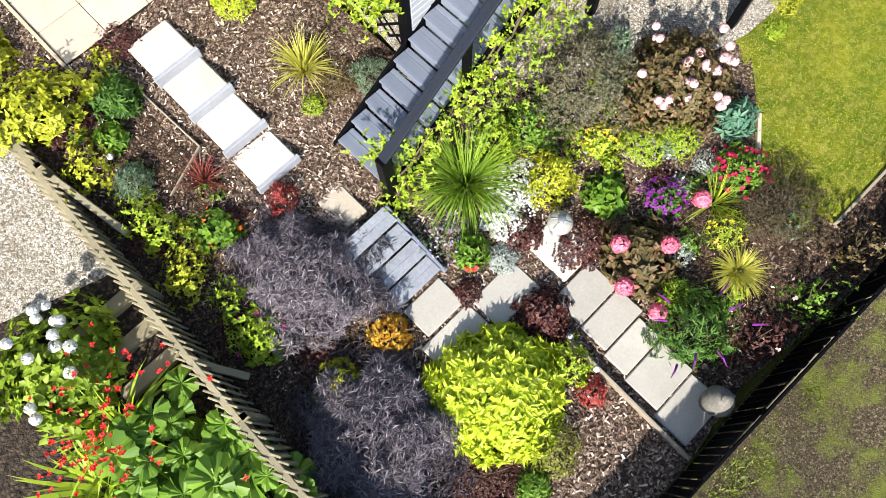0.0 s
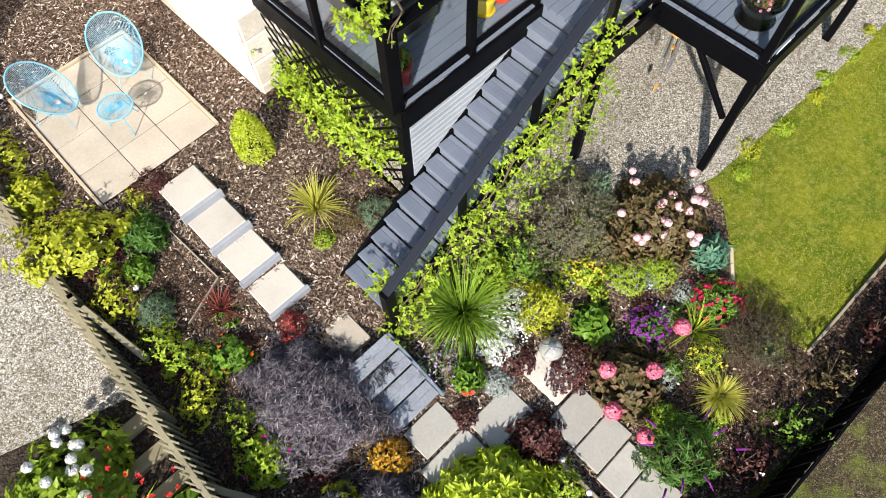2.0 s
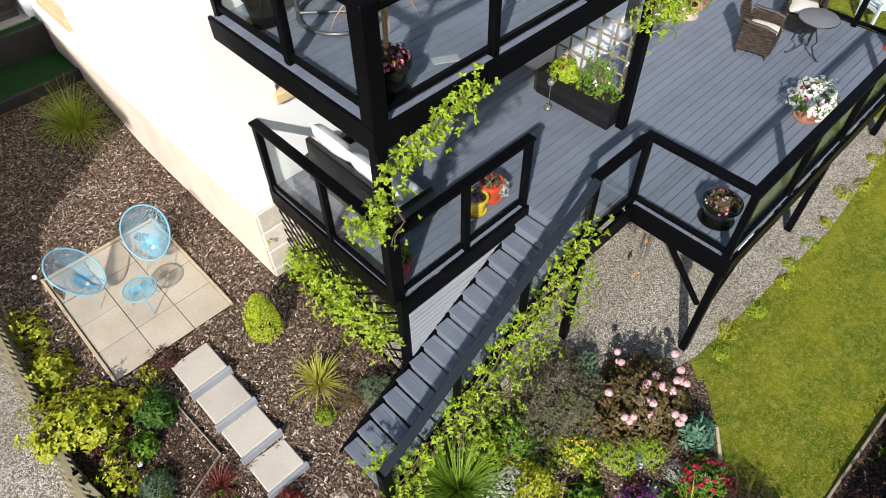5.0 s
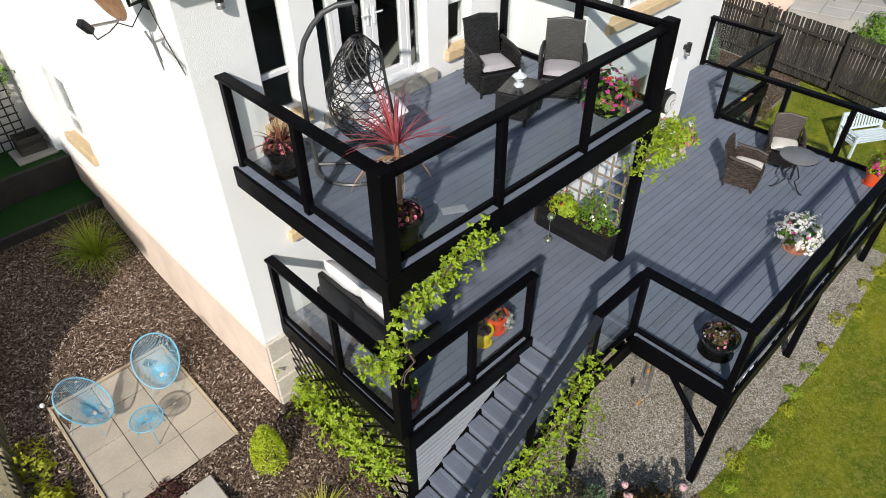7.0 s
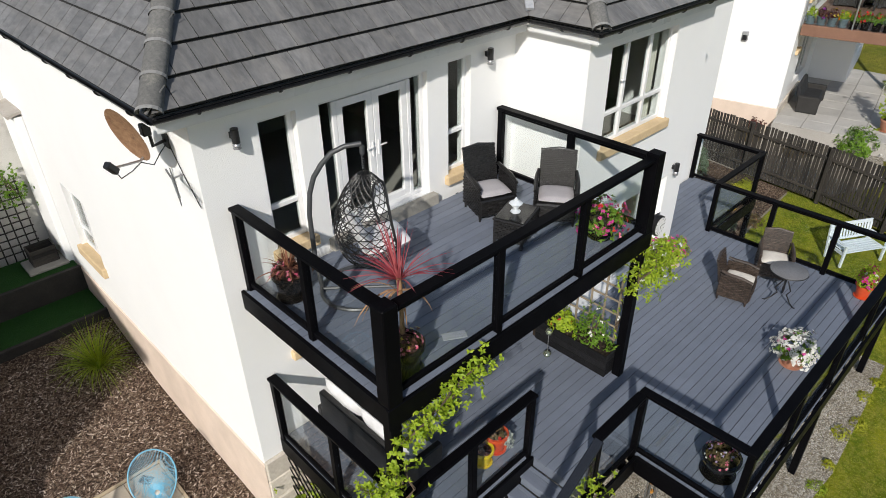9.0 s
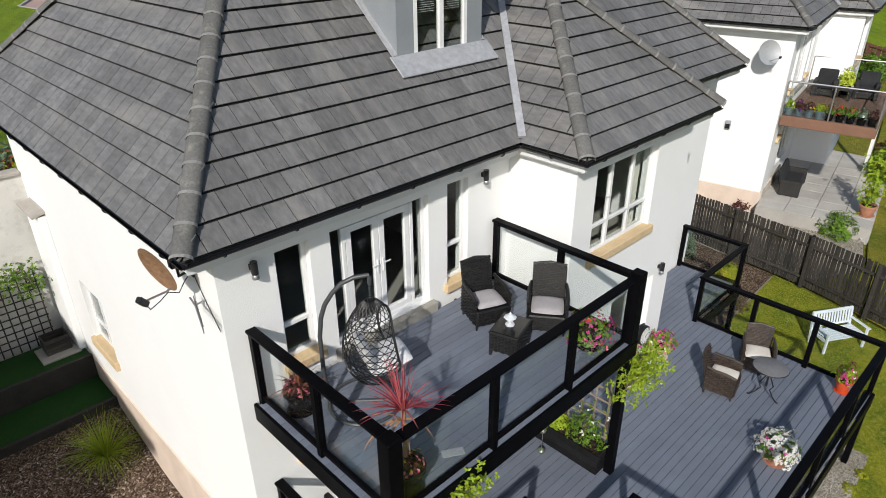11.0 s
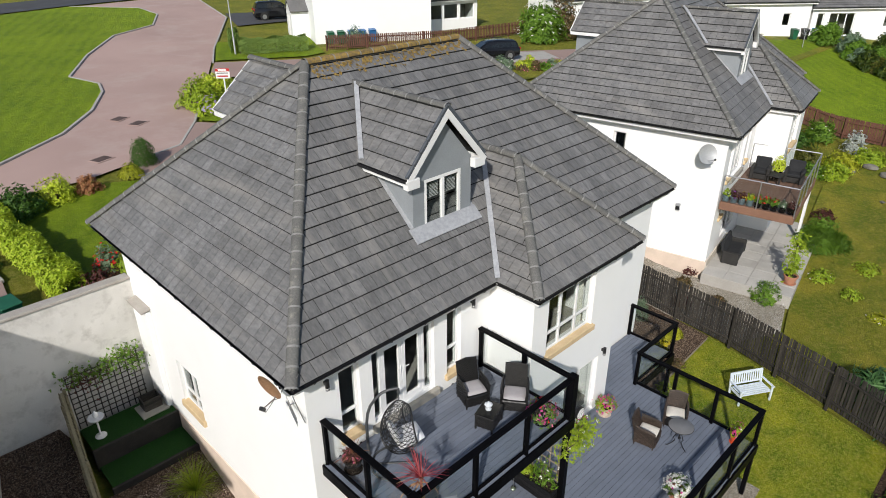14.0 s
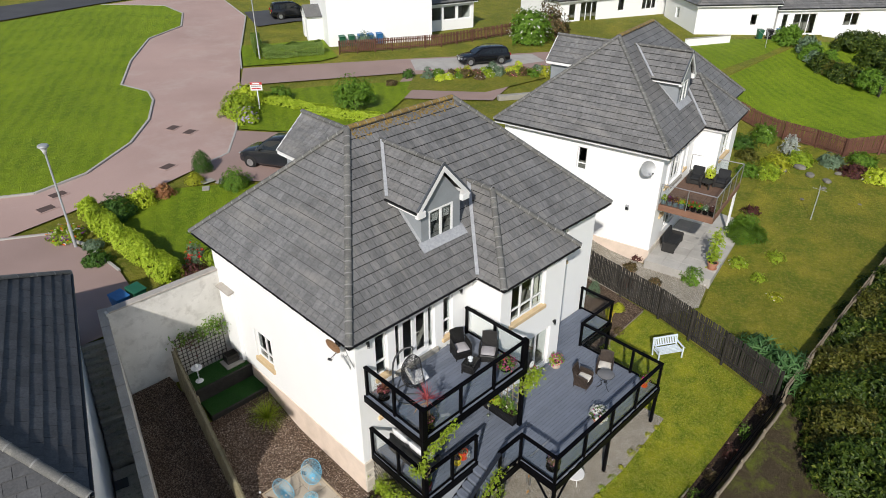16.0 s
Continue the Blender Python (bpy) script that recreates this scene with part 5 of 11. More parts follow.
solo("edging_board", Geo().beam((-2.45, -0.35, 1.36), (-2.35, -1.9, 1.02), 0.022, 0.06, 0.006), M_WOOD, "thin timber edging in the bed", "edging", at=(-2.4, -1.1, 1.1))
solo("edging_board", Geo().beam((-2.35, -1.9, 1.02), (-3.05, -2.15, 0.96), 0.022, 0.06, 0.006), M_WOOD, "thin timber edging in the bed", "edging", at=(-2.7, -2.0, 0.95))


# ---- fences and garden walls ----
def board_fence(name, pts, height, material, label, w=0.11, gap=0.012, thick=0.02, posts=1.8, base=None, group="", top=None, slant=0.0, both=False):
    f = thing(name, label, "fence", group, at=(*pts[0], ground_z(*pts[0])))
    total = 0
    bg = Geo().obox(Matrix.Translation((0, 0, 0.5)), w, thick, 1.0, 0.004)
    me = mesh_of("plank", bg, material)
    for p, q in zip(pts, pts[1:]):
        p, q = Vector(p), Vector(q)
        d = q - p
        n = max(1, int(d.length / (w + gap)))
        ang = math.degrees(math.atan2(d.y, d.x))
        side = Vector((-d.y, d.x)).normalized()
        for i in range(n):
            c = p + d * ((i + 0.5) / n)
            z = ground_z(c.x, c.y) + 0.03 if base is None else base(c.x, c.y)
            hh = height(c.x, c.y) - z if callable(height) else height
            for s in ((-1, 1) if both else (1,)):
                cc = c + side * ((0.035 if slant == 0 else 0.06) * s) + d.normalized() * (w * 0.55 if (both and s > 0) else 0)
                ob = new("plank", me)
                ob.parent = f
                ob.matrix_parent_inverse = Matrix.Translation(-Vector(f.location))
                ob.matrix_basis = pose(cc.x, cc.y, z, random.uniform(-0.8, 0.8), random.uniform(-0.8, 0.8), ang + slant + random.uniform(-2, 2)) @ Matrix.Diagonal((1, 1, hh + random.uniform(-0.015, 0.015), 1))
        k = max(1, round(d.length / posts))
        for j in range(k + 1):
            c = p + d * (j / k)
            z = ground_z(c.x, c.y)
            hh = (height(c.x, c.y) if callable(height) else z + height) + 0.06
            part("fence_post", Geo().obox(pose(c.x - side.x * 0.08, c.y - side.y * 0.08, (z - 0.1 + hh) / 2, 0, 0, ang), 0.09, 0.09, hh - z + 0.1, 0.008), material, f)
        for frac in (0.2, 0.82):
            a, b = p - side * 0.03, q - side * 0.03
            za = ground_z(*p) + frac * ((height(*p) - ground_z(*p)) if callable(height) else height)
            zb = ground_z(*q) + frac * ((height(*q) - ground_z(*q)) if callable(height) else height)
            part("fence_rail", Geo().beam((*a, za), (*b, zb), 0.04, 0.08), material, f)
    return f


left_top = lambda x, y: 1.22 + 0.045 * (y + 6) + max(0.0, y + 1) * 0.1 if y < 2 else 1.88 + (y - 2) * 0.35
board_fence("timber_fence", [(-4.2, -8.6), (-4.14, -5.0), (-4.0, -1.0), (-3.78, 2.0), (-2.7, 9.3)], left_top, M_WOOD_GREY, "weathered grey-green timber fence with slats on both faces", w=0.13, gap=-0.012, thick=0.026, posts=2.2, both=True, slant=30)
fcap = bpy.data.objects["timber_fence"]
for a, b in (((-4.2, -8.6), (-4.14, -5.0)), ((-4.14, -5.0), (-4.0, -1.0)), ((-4.0, -1.0), (-3.78, 2.0)), ((-3.78, 2.0), (-2.7, 9.3))):
    part("cap_rail", Geo().beam((*a, left_top(*a) - 0.03), (*b, left_top(*b) - 0.025), 0.08, 0.04, 0.008), M_WOOD_GREY, fcap)
for (ax_, ay_), (bx_, by_) in (((-3.9, -1.2), (-3.72, -2.25)), ((-4.12, -4.1), (-3.85, -4.5))):
    part("raking_prop", Geo().beam((ax_, ay_, left_top(ax_, ay_) - 0.04), (bx_, by_, ground_z(bx_, by_) + 0.2), 0.09, 0.12, 0.01), M_WOOD_GREY, fcap, "weathered timber prop")
slat = thing("slatted_fence", "low black slatted fence along the garden's foot", "fence", at=(3, -9.1, 0.3))
me = mesh_of("slat", Geo().box(-0.052, -0.012, 0.0, 0.052, 0.012, 0.85, 0.004), M_BLACK)
for i in range(170):
    x = -3.9 + i * 0.125
    y = -9.0 - 0.012 * (x + 3.9) if x < 12 else -9.19 + (x - 12) * 0.02
    ob = new("slat", me)
    ob.parent = slat
    ob.matrix_parent_inverse = Matrix.Translation(-Vector(slat.location))
    ob.matrix_basis = pose(x, y, ground_z(x, y) - 0.05, random.uniform(-1, 1), random.uniform(-1, 1), 0)
for x in range(-4, 17, 3):
    for f in (0.2, 0.7):
        a, b = (x, -9.03 - 0.012 * (x + 3.9)), (x + 3, -9.03 - 0.012 * (x + 6.9))
        part("rail", Geo().beam((*a, ground_z(*a) + f), (*b, ground_z(*b) + f), 0.03, 0.06), M_BLACK, slat)
board_fence("garden_fence", [(18.3, 4.5), (18.15, 2.6), (17.5, -2.3), (16.5, -6.2), (15.6, -9.0)], 1.72, M_FENCE, "dark stained close-board fence between the gardens", w=0.082, gap=0.02, posts=2.0)
board_fence("end_fence", [(15.7, -9.2), (24, -9.2), (34, -9.3), (46, -9.2)], 1.0, M_WOOD, "weathered timber fence above the hedge", w=0.14, gap=0.02, posts=2.4)
solo("edging_board", Geo().beam((-3.9, -9.14, 0.22), (4.0, -9.24, 0.82), 0.05, 0.12, 0.008), M_WOOD_GREY, "weathered board along the foot of the slatted fence", "edging", at=(0, -9.2, 0.4))
rail = thing("log_rail", "weathered timber rail along the bank", "rail", at=(8, -9.5, 0.8))
for i in range(6):
    a, b = (3.2 + i * 2.05, -9.42), (3.2 + (i + 1) * 2.05, -9.42)
    part("log", Geo().tube([(*a, ground_z(*a) + 0.32), ((a[0] + b[0]) / 2, a[1] - 0.02, ground_z(*a) + 0.36), (*b, ground_z(*b) + 0.34)], 0.06, 8), M_WOOD, rail, "", True)
    part("stake", Geo().box(a[0] - 0.05, a[1] - 0.05, ground_z(*a) - 0.1, a[0] + 0.05, a[1] + 0.05, ground_z(*a) + 0.5, 0.008), M_WOOD, rail)

# left yard: retaining walls, turf steps, trellis
M_WALL_OLD = surface("stained_white_wall", (0.62, 0.6, 0.56), (0.72, 0.7, 0.66), 0.9, 40, 0.8, 0.4, 0.01, stain=(0.4, 0.38, 0.35), stain_at=(0.5, 0.75))
M_COPE = surface("concrete_coping", (0.35, 0.32, 0.28), (0.45, 0.42, 0.38), 0.9, 30, 2.0, 0.4, 0.008)
rw = thing("retaining_wall", "tall white retaining wall with stained render and stone coping", "wall", at=(-2.4, 9.85, 2.8))
part("wall_body", Geo().box(-4.6, 9.8, 2.4, 0.05, 10.05, 7.0), M_WALL_OLD, rw)
part("coping", Geo().box(-4.5, 9.74, 7.0, 0.045, 10.11, 7.09, 0.015), M_COPE, rw, "worn stone coping")
d14 = Vector((0.247, 0.969, 0))
lw = thing("boundary_wall", "grey-coped white boundary wall beside concrete steps", "wall", at=(-6, 4, 2.0))
a, b = Vector((-4.6, 10.3, 0)), Vector((-4.6, 10.3, 0)) - d14 * 15
sd_ = Vector((-d14.y, d14.x, 0)) * 0.11
for i in range(3):
    p, q = a - d14 * (5.0 * i), a - d14 * (5.0 * (i + 1))
    zp, zq = 6.95 - 1.74 * i, 6.95 - 1.74 * (i + 1)
    g = Geo()
    for c, zt in ((p, zp), (q, zq)):
        g.v += [tuple((c + sd_ * s).xy) + (z,) for s, z in ((-1, 0.5), (1, 0.5), (1, zt), (-1, zt))]
    g.f = [(0, 1, 2, 3), (7, 6, 5, 4), (0, 4, 5, 1), (1, 5, 6, 2), (2, 6, 7, 3), (3, 7, 4, 0)]
    part("wall_body", g, M_WALL_OLD, lw)
for i in range(17):
    p, q = a - d14 * (0.88 * i + 0.008), a - d14 * (0.88 * (i + 1) - 0.008)
    part("coping", Geo().beam((p.x, p.y, 7.0 - 0.348 * 0.88 * i), (q.x, q.y, 7.0 - 0.348 * 0.88 * (i + 1)), 0.32, 0.09, 0.012), M_COPE, lw, "grey coping stone")
ts = thing("turf_steps", "two dark timber terraces laid with artificial turf", "terrace", at=(-1.3, 8.0, 2.0))
for y0_, y1_, z in ((6.95, 8.15, 2.2), (8.15, 9.4, 2.8)):
    part("turf", Geo().box(-2.55, y0_ + 0.05, z - 0.05, 0.0, y1_, z), M_TURF, ts, "green artificial turf")
    part("sleeper", Geo().box(-2.6, y0_ - 0.06, z - 0.75, 0.02, y0_ + 0.048, z + 0.03, 0.01), M_FENCE, ts, "dark timber face")
tr = thing("trellis", "dark square trellis with a climber before the wall", "trellis", at=(-1.3, 9.5, 2.8))
for i in range(12):
    part("upright", Geo().box(-2.5 + i * 0.19, 9.5, 2.75, -2.47 + i * 0.19, 9.52, 4.75), M_FENCE, tr)
for i in range(10):
    part("crossbar", Geo().box(-2.5, 9.485, 2.95 + i * 0.19, -0.36, 9.5, 2.98 + i * 0.19), M_FENCE, tr)
bp = thing("planter", "dark slatted planter box on a pale slab", "planter", at=(-0.5, 8.9, 2.83))
for s in range(4):
    for ya in (8.7, 9.1):
        part("side", Geo().box(-0.75, ya, 2.86 + s * 0.1, -0.25, ya + 0.03, 2.95 + s * 0.1), M_FENCE, bp)
    for xa in (-0.78, -0.248):
        part("side", Geo().box(xa, 8.7, 2.86 + s * 0.1, xa + 0.028, 9.13, 2.95 + s * 0.1), M_FENCE, bp)
solo("slab", Geo().box(-0.95, 8.45, 2.802, -0.1, 9.2, 2.86, 0.01), M_PAVE_GREY, "pale concrete slab on the turf", "slab", at=(-0.5, 8.8, 2.802))
bb = thing("bird_bath", "white ornamental bird bath on the turf", "bird bath", at=(-2.15, 8.7, 2.8))
part("bowl", Geo().lathe([(0.04, 0.62), (0.2, 0.68), (0.24, 0.73), (0.22, 0.735), (0.15, 0.7), (0.01, 0.69)], 20, (-2.15, 8.7, 2.8), False), M_UPVC, bb, "", True)
part("stem", Geo().lathe([(0.03, 0.05), (0.025, 0.3), (0.04, 0.34), (0.025, 0.4), (0.04, 0.63)], 14, (-2.15, 8.7, 2.8)), M_UPVC, bb, "", True)
part("foot", Geo().lathe([(0.17, 0.0), (0.17, 0.02), (0.04, 0.07)], 20, (-2.15, 8.7, 2.8)), M_UPVC, bb, "", True)
part("finial", Geo().lathe([(0.02, 0.69), (0.07, 0.76), (0.08, 0.86), (0.03, 0.93), (0.01, 0.96)], 14, (-2.15, 8.7, 2.8)), M_UPVC, bb, "", True)
solo("buttress", Geo().box(-0.12, 8.55, 2.0, 0.045, 9.6, 6.35, 0.01), M_RENDER, "white rendered pier against the house wall", "pier", at=(0, 9, 2.0))
solo("pier_cap", Geo().obox(pose(-0.08, 9.08, 6.42, 0, -12, 0), 0.34, 1.1, 0.08, 0.015), M_COPE, "grey sloping cap on the wall pier", "cap", at=(-0.05, 9.08, 6.37))

# ---- plants ----
rng = np.random.default_rng(5)


def leaf_mesh(name, P, D, N, L, W, material, fold=0.2, wide=0.45):
    """One mesh of single leaves: base points P, ways D, upper sides N, lengths L, widths W."""
    n = len(P)
    L, W = np.broadcast_to(L, n)[:, None], np.broadcast_to(W, n)[:, None]
    D = D / np.linalg.norm(D, axis=1, keepdims=True)
    S = np.cross(D, N)
    S /= np.linalg.norm(S, axis=1, keepdims=True) + 1e-9
    N2 = np.cross(S, D)
    V = np.empty((n, 4, 3))
    V[:, 0] = P
    V[:, 1] = P + D * L * wide + S * W * 0.5 + N2 * W * fold
    V[:, 2] = P + D * L - N2 * L * 0.12
    V[:, 3] = P + D * L * wide - S * W * 0.5 + N2 * W * fold
    me = bpy.data.meshes.new(name)
    idx = (np.arange(n) * 4)[:, None]
    F = np.concatenate([idx + [0, 1, 2], idx + [0, 2, 3]], 1).reshape(-1)
    me.vertices.add(n * 4)
    me.vertices.foreach_set("co", V.reshape(-1))
    me.loops.add(len(F))
    me.loops.foreach_set("vertex_index", F)
    me.polygons.add(n * 2)
    me.polygons.foreach_set("loop_start", np.arange(n * 2) * 3)
    me.polygons.foreach_set("loop_total", np.full(n * 2, 3))
    me.materials.append(material)
    me.update()
    me.validate()
    return me


def whorls(P, Nn, k, tilt, spread=0.35):
    """k ways round each point, raised by tilt from the plane across its normal."""
    P, Nn = np.repeat(P, k, 0), np.repeat(Nn, k, 0)
    n = len(P)
    ref = rng.normal(size=(n, 3))
    T = np.cross(Nn, ref)
    T /= np.linalg.norm(T, axis=1, keepdims=True) + 1e-9
    tl = tilt + rng.normal(0, spread, n)
    D = T * np.cos(tl)[:, None] + Nn * np.sin(tl)[:, None]
    U = Nn * np.cos(tl)[:, None] - T * np.sin(tl)[:, None]
    return P, D, U


def dome(n, rx, ry, h, lump=0.25, low=0.05, inner=0.55):
    """Points in the outer part of a lumpy dome, with the outward ways."""
    d = rng.normal(size=(n, 3))
    d[:, 2] = np.abs(d[:, 2]) * 0.9 + low
    d /= np.linalg.norm(d, axis=1, keepdims=True)
    ph = rng.uniform(0, 6.28, 6)
    az, el = np.arctan2(d[:, 1], d[:, 0]), d[:, 2]
    f = 1 + lump * (0.45 * np.sin(3 * az + ph[0]) * (1 - el) + 0.35 * np.sin(5 * az + ph[1] + 4 * el) + 0.3 * np.sin(8 * az + ph[2] - 6 * el) + 0.3 * np.sin(9 * el + ph[3]))
    r = f * (inner + (1 - inner) * rng.uniform(0, 1, n) ** 0.45)
    P = d * r[:, None] * np.array([rx, ry, h])
    Nn = d / np.array([rx, ry, h])
    return P, Nn / np.linalg.norm(Nn, axis=1, keepdims=True)


M_STEM = surface("brown_stem", (0.07, 0.05, 0.03), (0.14, 0.1, 0.065), 0.85, 30, 2, 0.4, 0.004)
PLANT_AT = {}


def stems_geo(r, h, k=7, thick=0.012):
    g = Geo()
    for i in range(k):
        a = 6.283 * i / k + random.uniform(-0.3, 0.3)
        e = Vector((math.cos(a) * r * random.uniform(0.3, 0.7), math.sin(a) * r * random.uniform(0.3, 0.7), h * random.uniform(0.6, 0.85)))
        g.tube([(0, 0, -0.05), (e.x * 0.35, e.y * 0.35, e.z * 0.55), tuple(e)], [thick, thick * 0.7, thick * 0.35], 5)
    return g


def shrub(name, label, x, y, r, h, material, n, L, W, k=5, tilt=0.5, category="shrub", z=None, ry=None, lump=0.25, flowers=None, group="", low=0.05, inner=0.55, stems=True, fold=0.2, wide=0.45, lift=0.0):
    """A plant of many single leaves in whorls on a lumpy dome; flowers: (material, count, size, petals[, dome part])."""
    t = thing(name, label, category, group, at=(x, y, (ground_z(x, y) if z is None else z)), rz=random.uniform(0, 360), org=(0, 0, 0))
    P, Nn = dome(n, r, ry or r, h, lump, low, inner)
    P[:, 2] += lift
    Q, D, U = whorls(P, Nn, k, tilt)
    m = len(Q)
    part("crown", leaf_mesh("crown", Q, D, U, L * rng.uniform(0.65, 1.2, m), W * rng.uniform(0.7, 1.2, m), material, fold, wide), material, t)
    if stems:
        part("stem_cluster", stems_geo(r, h + lift), M_STEM, t, "brown stems")
    for fl in flowers or ():
        fm, cnt, size, pet = fl[:4]
        fh = fl[4] if len(fl) > 4 else 1.04
        P2, N2 = dome(cnt, r * fh, (ry or r) * fh, h * fh, lump, 0.25, 0.92)
        P2[:, 2] += lift
        N2 = N2 * 0.5 + np.array([0, 0, 0.6])
        N2 /= np.linalg.norm(N2, axis=1, keepdims=True)
        Q, D, U = whorls(P2, N2, pet, 0.25, 0.25)
        part("blossom", leaf_mesh("blossom", Q, D, U, size * rng.uniform(0.7, 1.2, len(Q)), size * 0.8, fm, 0.1, 0.6), fm, t)
    return t


def blades(n, r0, L, W, droop, up=1.0, seg=5):
    """Arching strap leaves from a centre, as one Geo."""
    g = Geo()
    for i in range(n):
        a = random.uniform(0, 6.283)
        d = Vector((math.cos(a), math.sin(a), 0))
        s = Vector((-d.y, d.x, 0))
        lean = random.uniform(0.15, 1.0)
        ln = L * random.uniform(0.65, 1.1)
        p = d * random.uniform(0, r0)
        v = (d * lean + Vector((0, 0, up * (1.25 - lean * 0.7)))).normalized()
        w = W * random.uniform(0.7, 1.2)
        base_i = len(g.v)
        for j in range(seg + 1):
            f = j / seg
            ww = w * (1 - f ** 2.2) * 0.5 + 0.0006
            g.v += [tuple(p + s * ww), tuple(p - s * ww)]
            p = p + v * (ln / seg)
            v = (v + Vector((0, 0, -droop * (0.4 + lean) / seg * 1.6)) + s * random.uniform(-0.04, 0.04)).normalized()
        for j in range(seg):
            b0 = base_i + 2 * j
            g.f.append((b0, b0 + 2, b0 + 3, b0 + 1))
    return g


def tuft(name, label, x, y, n, L, W, droop, material, category="grass", z=None, r0=0.06, up=1.0, stalk=None):
    t = thing(name, label, category, at=(x, y, ground_z(x, y) if z is None else z), org=(0, 0, 0))
    g = blades(n, r0, L, W, droop, up)
    if stalk:
        g.moved(Matrix.Translation((0, 0, stalk)))
        part("trunk", Geo().tube([(0, 0, -0.03), (0.02, 0.01, stalk * 0.5), (0, 0, stalk + 0.03)], [0.025, 0.022, 0.028], 8), M_STEM, t)
    part("foliage", g, material, t)
    return t


def flower_ball(r, petals=190):
    P, Nn = dome(petals, r, r, r, 0.1, -0.4, 0.85)
    return whorls(P, Nn, 4, 0.15, 0.2)


def vine(name, label, pts, material, spread, per_m, L, W, k=5, flowers=(), category="climber", stem=0.012, hang=0.0):
    """Leaves and a winding stem along a line of points."""
    t = thing(name, label, category, at=pts[0])
    pts = [Vector(p) for p in pts]
    P = []
    for a, b in zip(pts, pts[1:]):
        m = max(2, int((b - a).length * per_m))
        for i in range(m):
            P.append(a + (b - a) * random.random() + Vector((random.gauss(0, spread), random.gauss(0, spread), random.gauss(0, spread * 0.8) - hang * random.random())))
    P = np.array(P)
    Nn = rng.normal(size=P.shape) * 0.7 + np.array([-0.25, -0.3, 0.9])
    Nn /= np.linalg.norm(Nn, axis=1, keepdims=True)
    Q, D, U = whorls(P, Nn, k, 0.1)
    part("foliage", leaf_mesh("foliage", Q, D, U, L * rng.uniform(0.7, 1.2, len(Q)), W * rng.uniform(0.7, 1.2, len(Q)), material), material, t)
    g = Geo()
    for s in range(2):
        path = []
        for a, b in zip(pts, pts[1:]):
            m = max(2, int((b - a).length / 0.15))
            path += [a + (b - a) * (i / m) + Vector((random.gauss(0, spread * 0.35), random.gauss(0, spread * 0.35), random.gauss(0, spread * 0.3))) for i in range(m)]
        g.tube(path, stem, 5)
    part("stem_cluster", g, M_STEM, t, "twisting brown stems")
    for fm, cnt, size in flowers:
        sel = P[rng.integers(0, len(P), cnt)] + rng.normal(0, 0.03, (cnt, 3))
        N2 = np.tile(np.array([[-0.2, -0.3, 0.9]]), (cnt, 1))
        Q, D, U = whorls(sel, N2, 5, 0.3)
        part("blossom", leaf_mesh("blossom", Q, D, U, size, size * 0.8, fm, 0.1, 0.6), fm, t)
    return t


L_LIME = leafy("lime_leaf", (0.4, 0.5, 0.03), (0.6, 0.68, 0.05), (0.74, 0.78, 0.16))
L_GOLD = leafy("golden_leaf", (0.27, 0.31, 0.018), (0.48, 0.48, 0.035))
L_GREEN = leafy("green_leaf", (0.0805, 0.17, 0.016), (0.172, 0.3, 0.028))
L_DEEP = leafy("deep_green_leaf", (0.0403, 0.1, 0.016), (0.092, 0.19, 0.024))
L_FRESH = leafy("fresh_green_leaf", (0.207, 0.32, 0.02), (0.368, 0.46, 0.032))
L_GREY = leafy("grey_green_leaf", (0.12, 0.19, 0.11), (0.22, 0.3, 0.19))
L_SILVER = leafy("silver_leaf", (0.36, 0.4, 0.36), (0.55, 0.58, 0.53))
L_ELDER = leafy("purple_black_leaf", (0.075, 0.06, 0.072), (0.19, 0.165, 0.18), (0.34, 0.31, 0.33), 0.38, 0.1)
L_BURG = leafy("burgundy_leaf", (0.05, 0.018, 0.018), (0.14, 0.05, 0.04), (0.22, 0.1, 0.07))
L_BRONZE = leafy("bronze_leaf", (0.07, 0.058, 0.02), (0.17, 0.125, 0.05), (0.28, 0.14, 0.09))
L_HEATH = leafy("heather_leaf", (0.09, 0.1, 0.05), (0.19, 0.17, 0.1), (0.27, 0.22, 0.17))
L_STRAW = leafy("yellow_blade", (0.35, 0.36, 0.05), (0.55, 0.5, 0.1))
L_STRAP = leafy("strap_leaf", (0.09, 0.18, 0.016), (0.26, 0.38, 0.035))
L_TURF = leafy("turf_blade", (0.22, 0.29, 0.014), (0.46, 0.47, 0.055))
L_BLADE = leafy("green_blade", (0.167, 0.264, 0.016), (0.416, 0.48, 0.04))
L_REDBL = leafy("red_blade", (0.13, 0.025, 0.02), (0.28, 0.07, 0.05))
L_PINKBL = leafy("pink_red_blade", (0.32, 0.04, 0.06), (0.6, 0.16, 0.17))
L_ORANGE = leafy("orange_leaf", (0.4, 0.16, 0.02), (0.55, 0.36, 0.03))
F_WHITE = leafy("white_petal", (0.75, 0.74, 0.7), (0.85, 0.84, 0.8))
F_BLUSH = leafy("blush_petal", (0.8, 0.45, 0.48), (0.85, 0.68, 0.67))
F_PINK = leafy("pink_petal", (0.7, 0.08, 0.2), (0.85, 0.35, 0.42))
F_MAG = leafy("magenta_petal", (0.5, 0.02, 0.2), (0.7, 0.06, 0.35))
F_RED = leafy("red_petal", (0.6, 0.015, 0.02), (0.75, 0.05, 0.04))
F_CRIM = leafy("crimson_petal", (0.4, 0.01, 0.05), (0.58, 0.03, 0.1))
F_PURP = leafy("purple_petal", (0.16, 0.015, 0.2), (0.32, 0.05, 0.36))
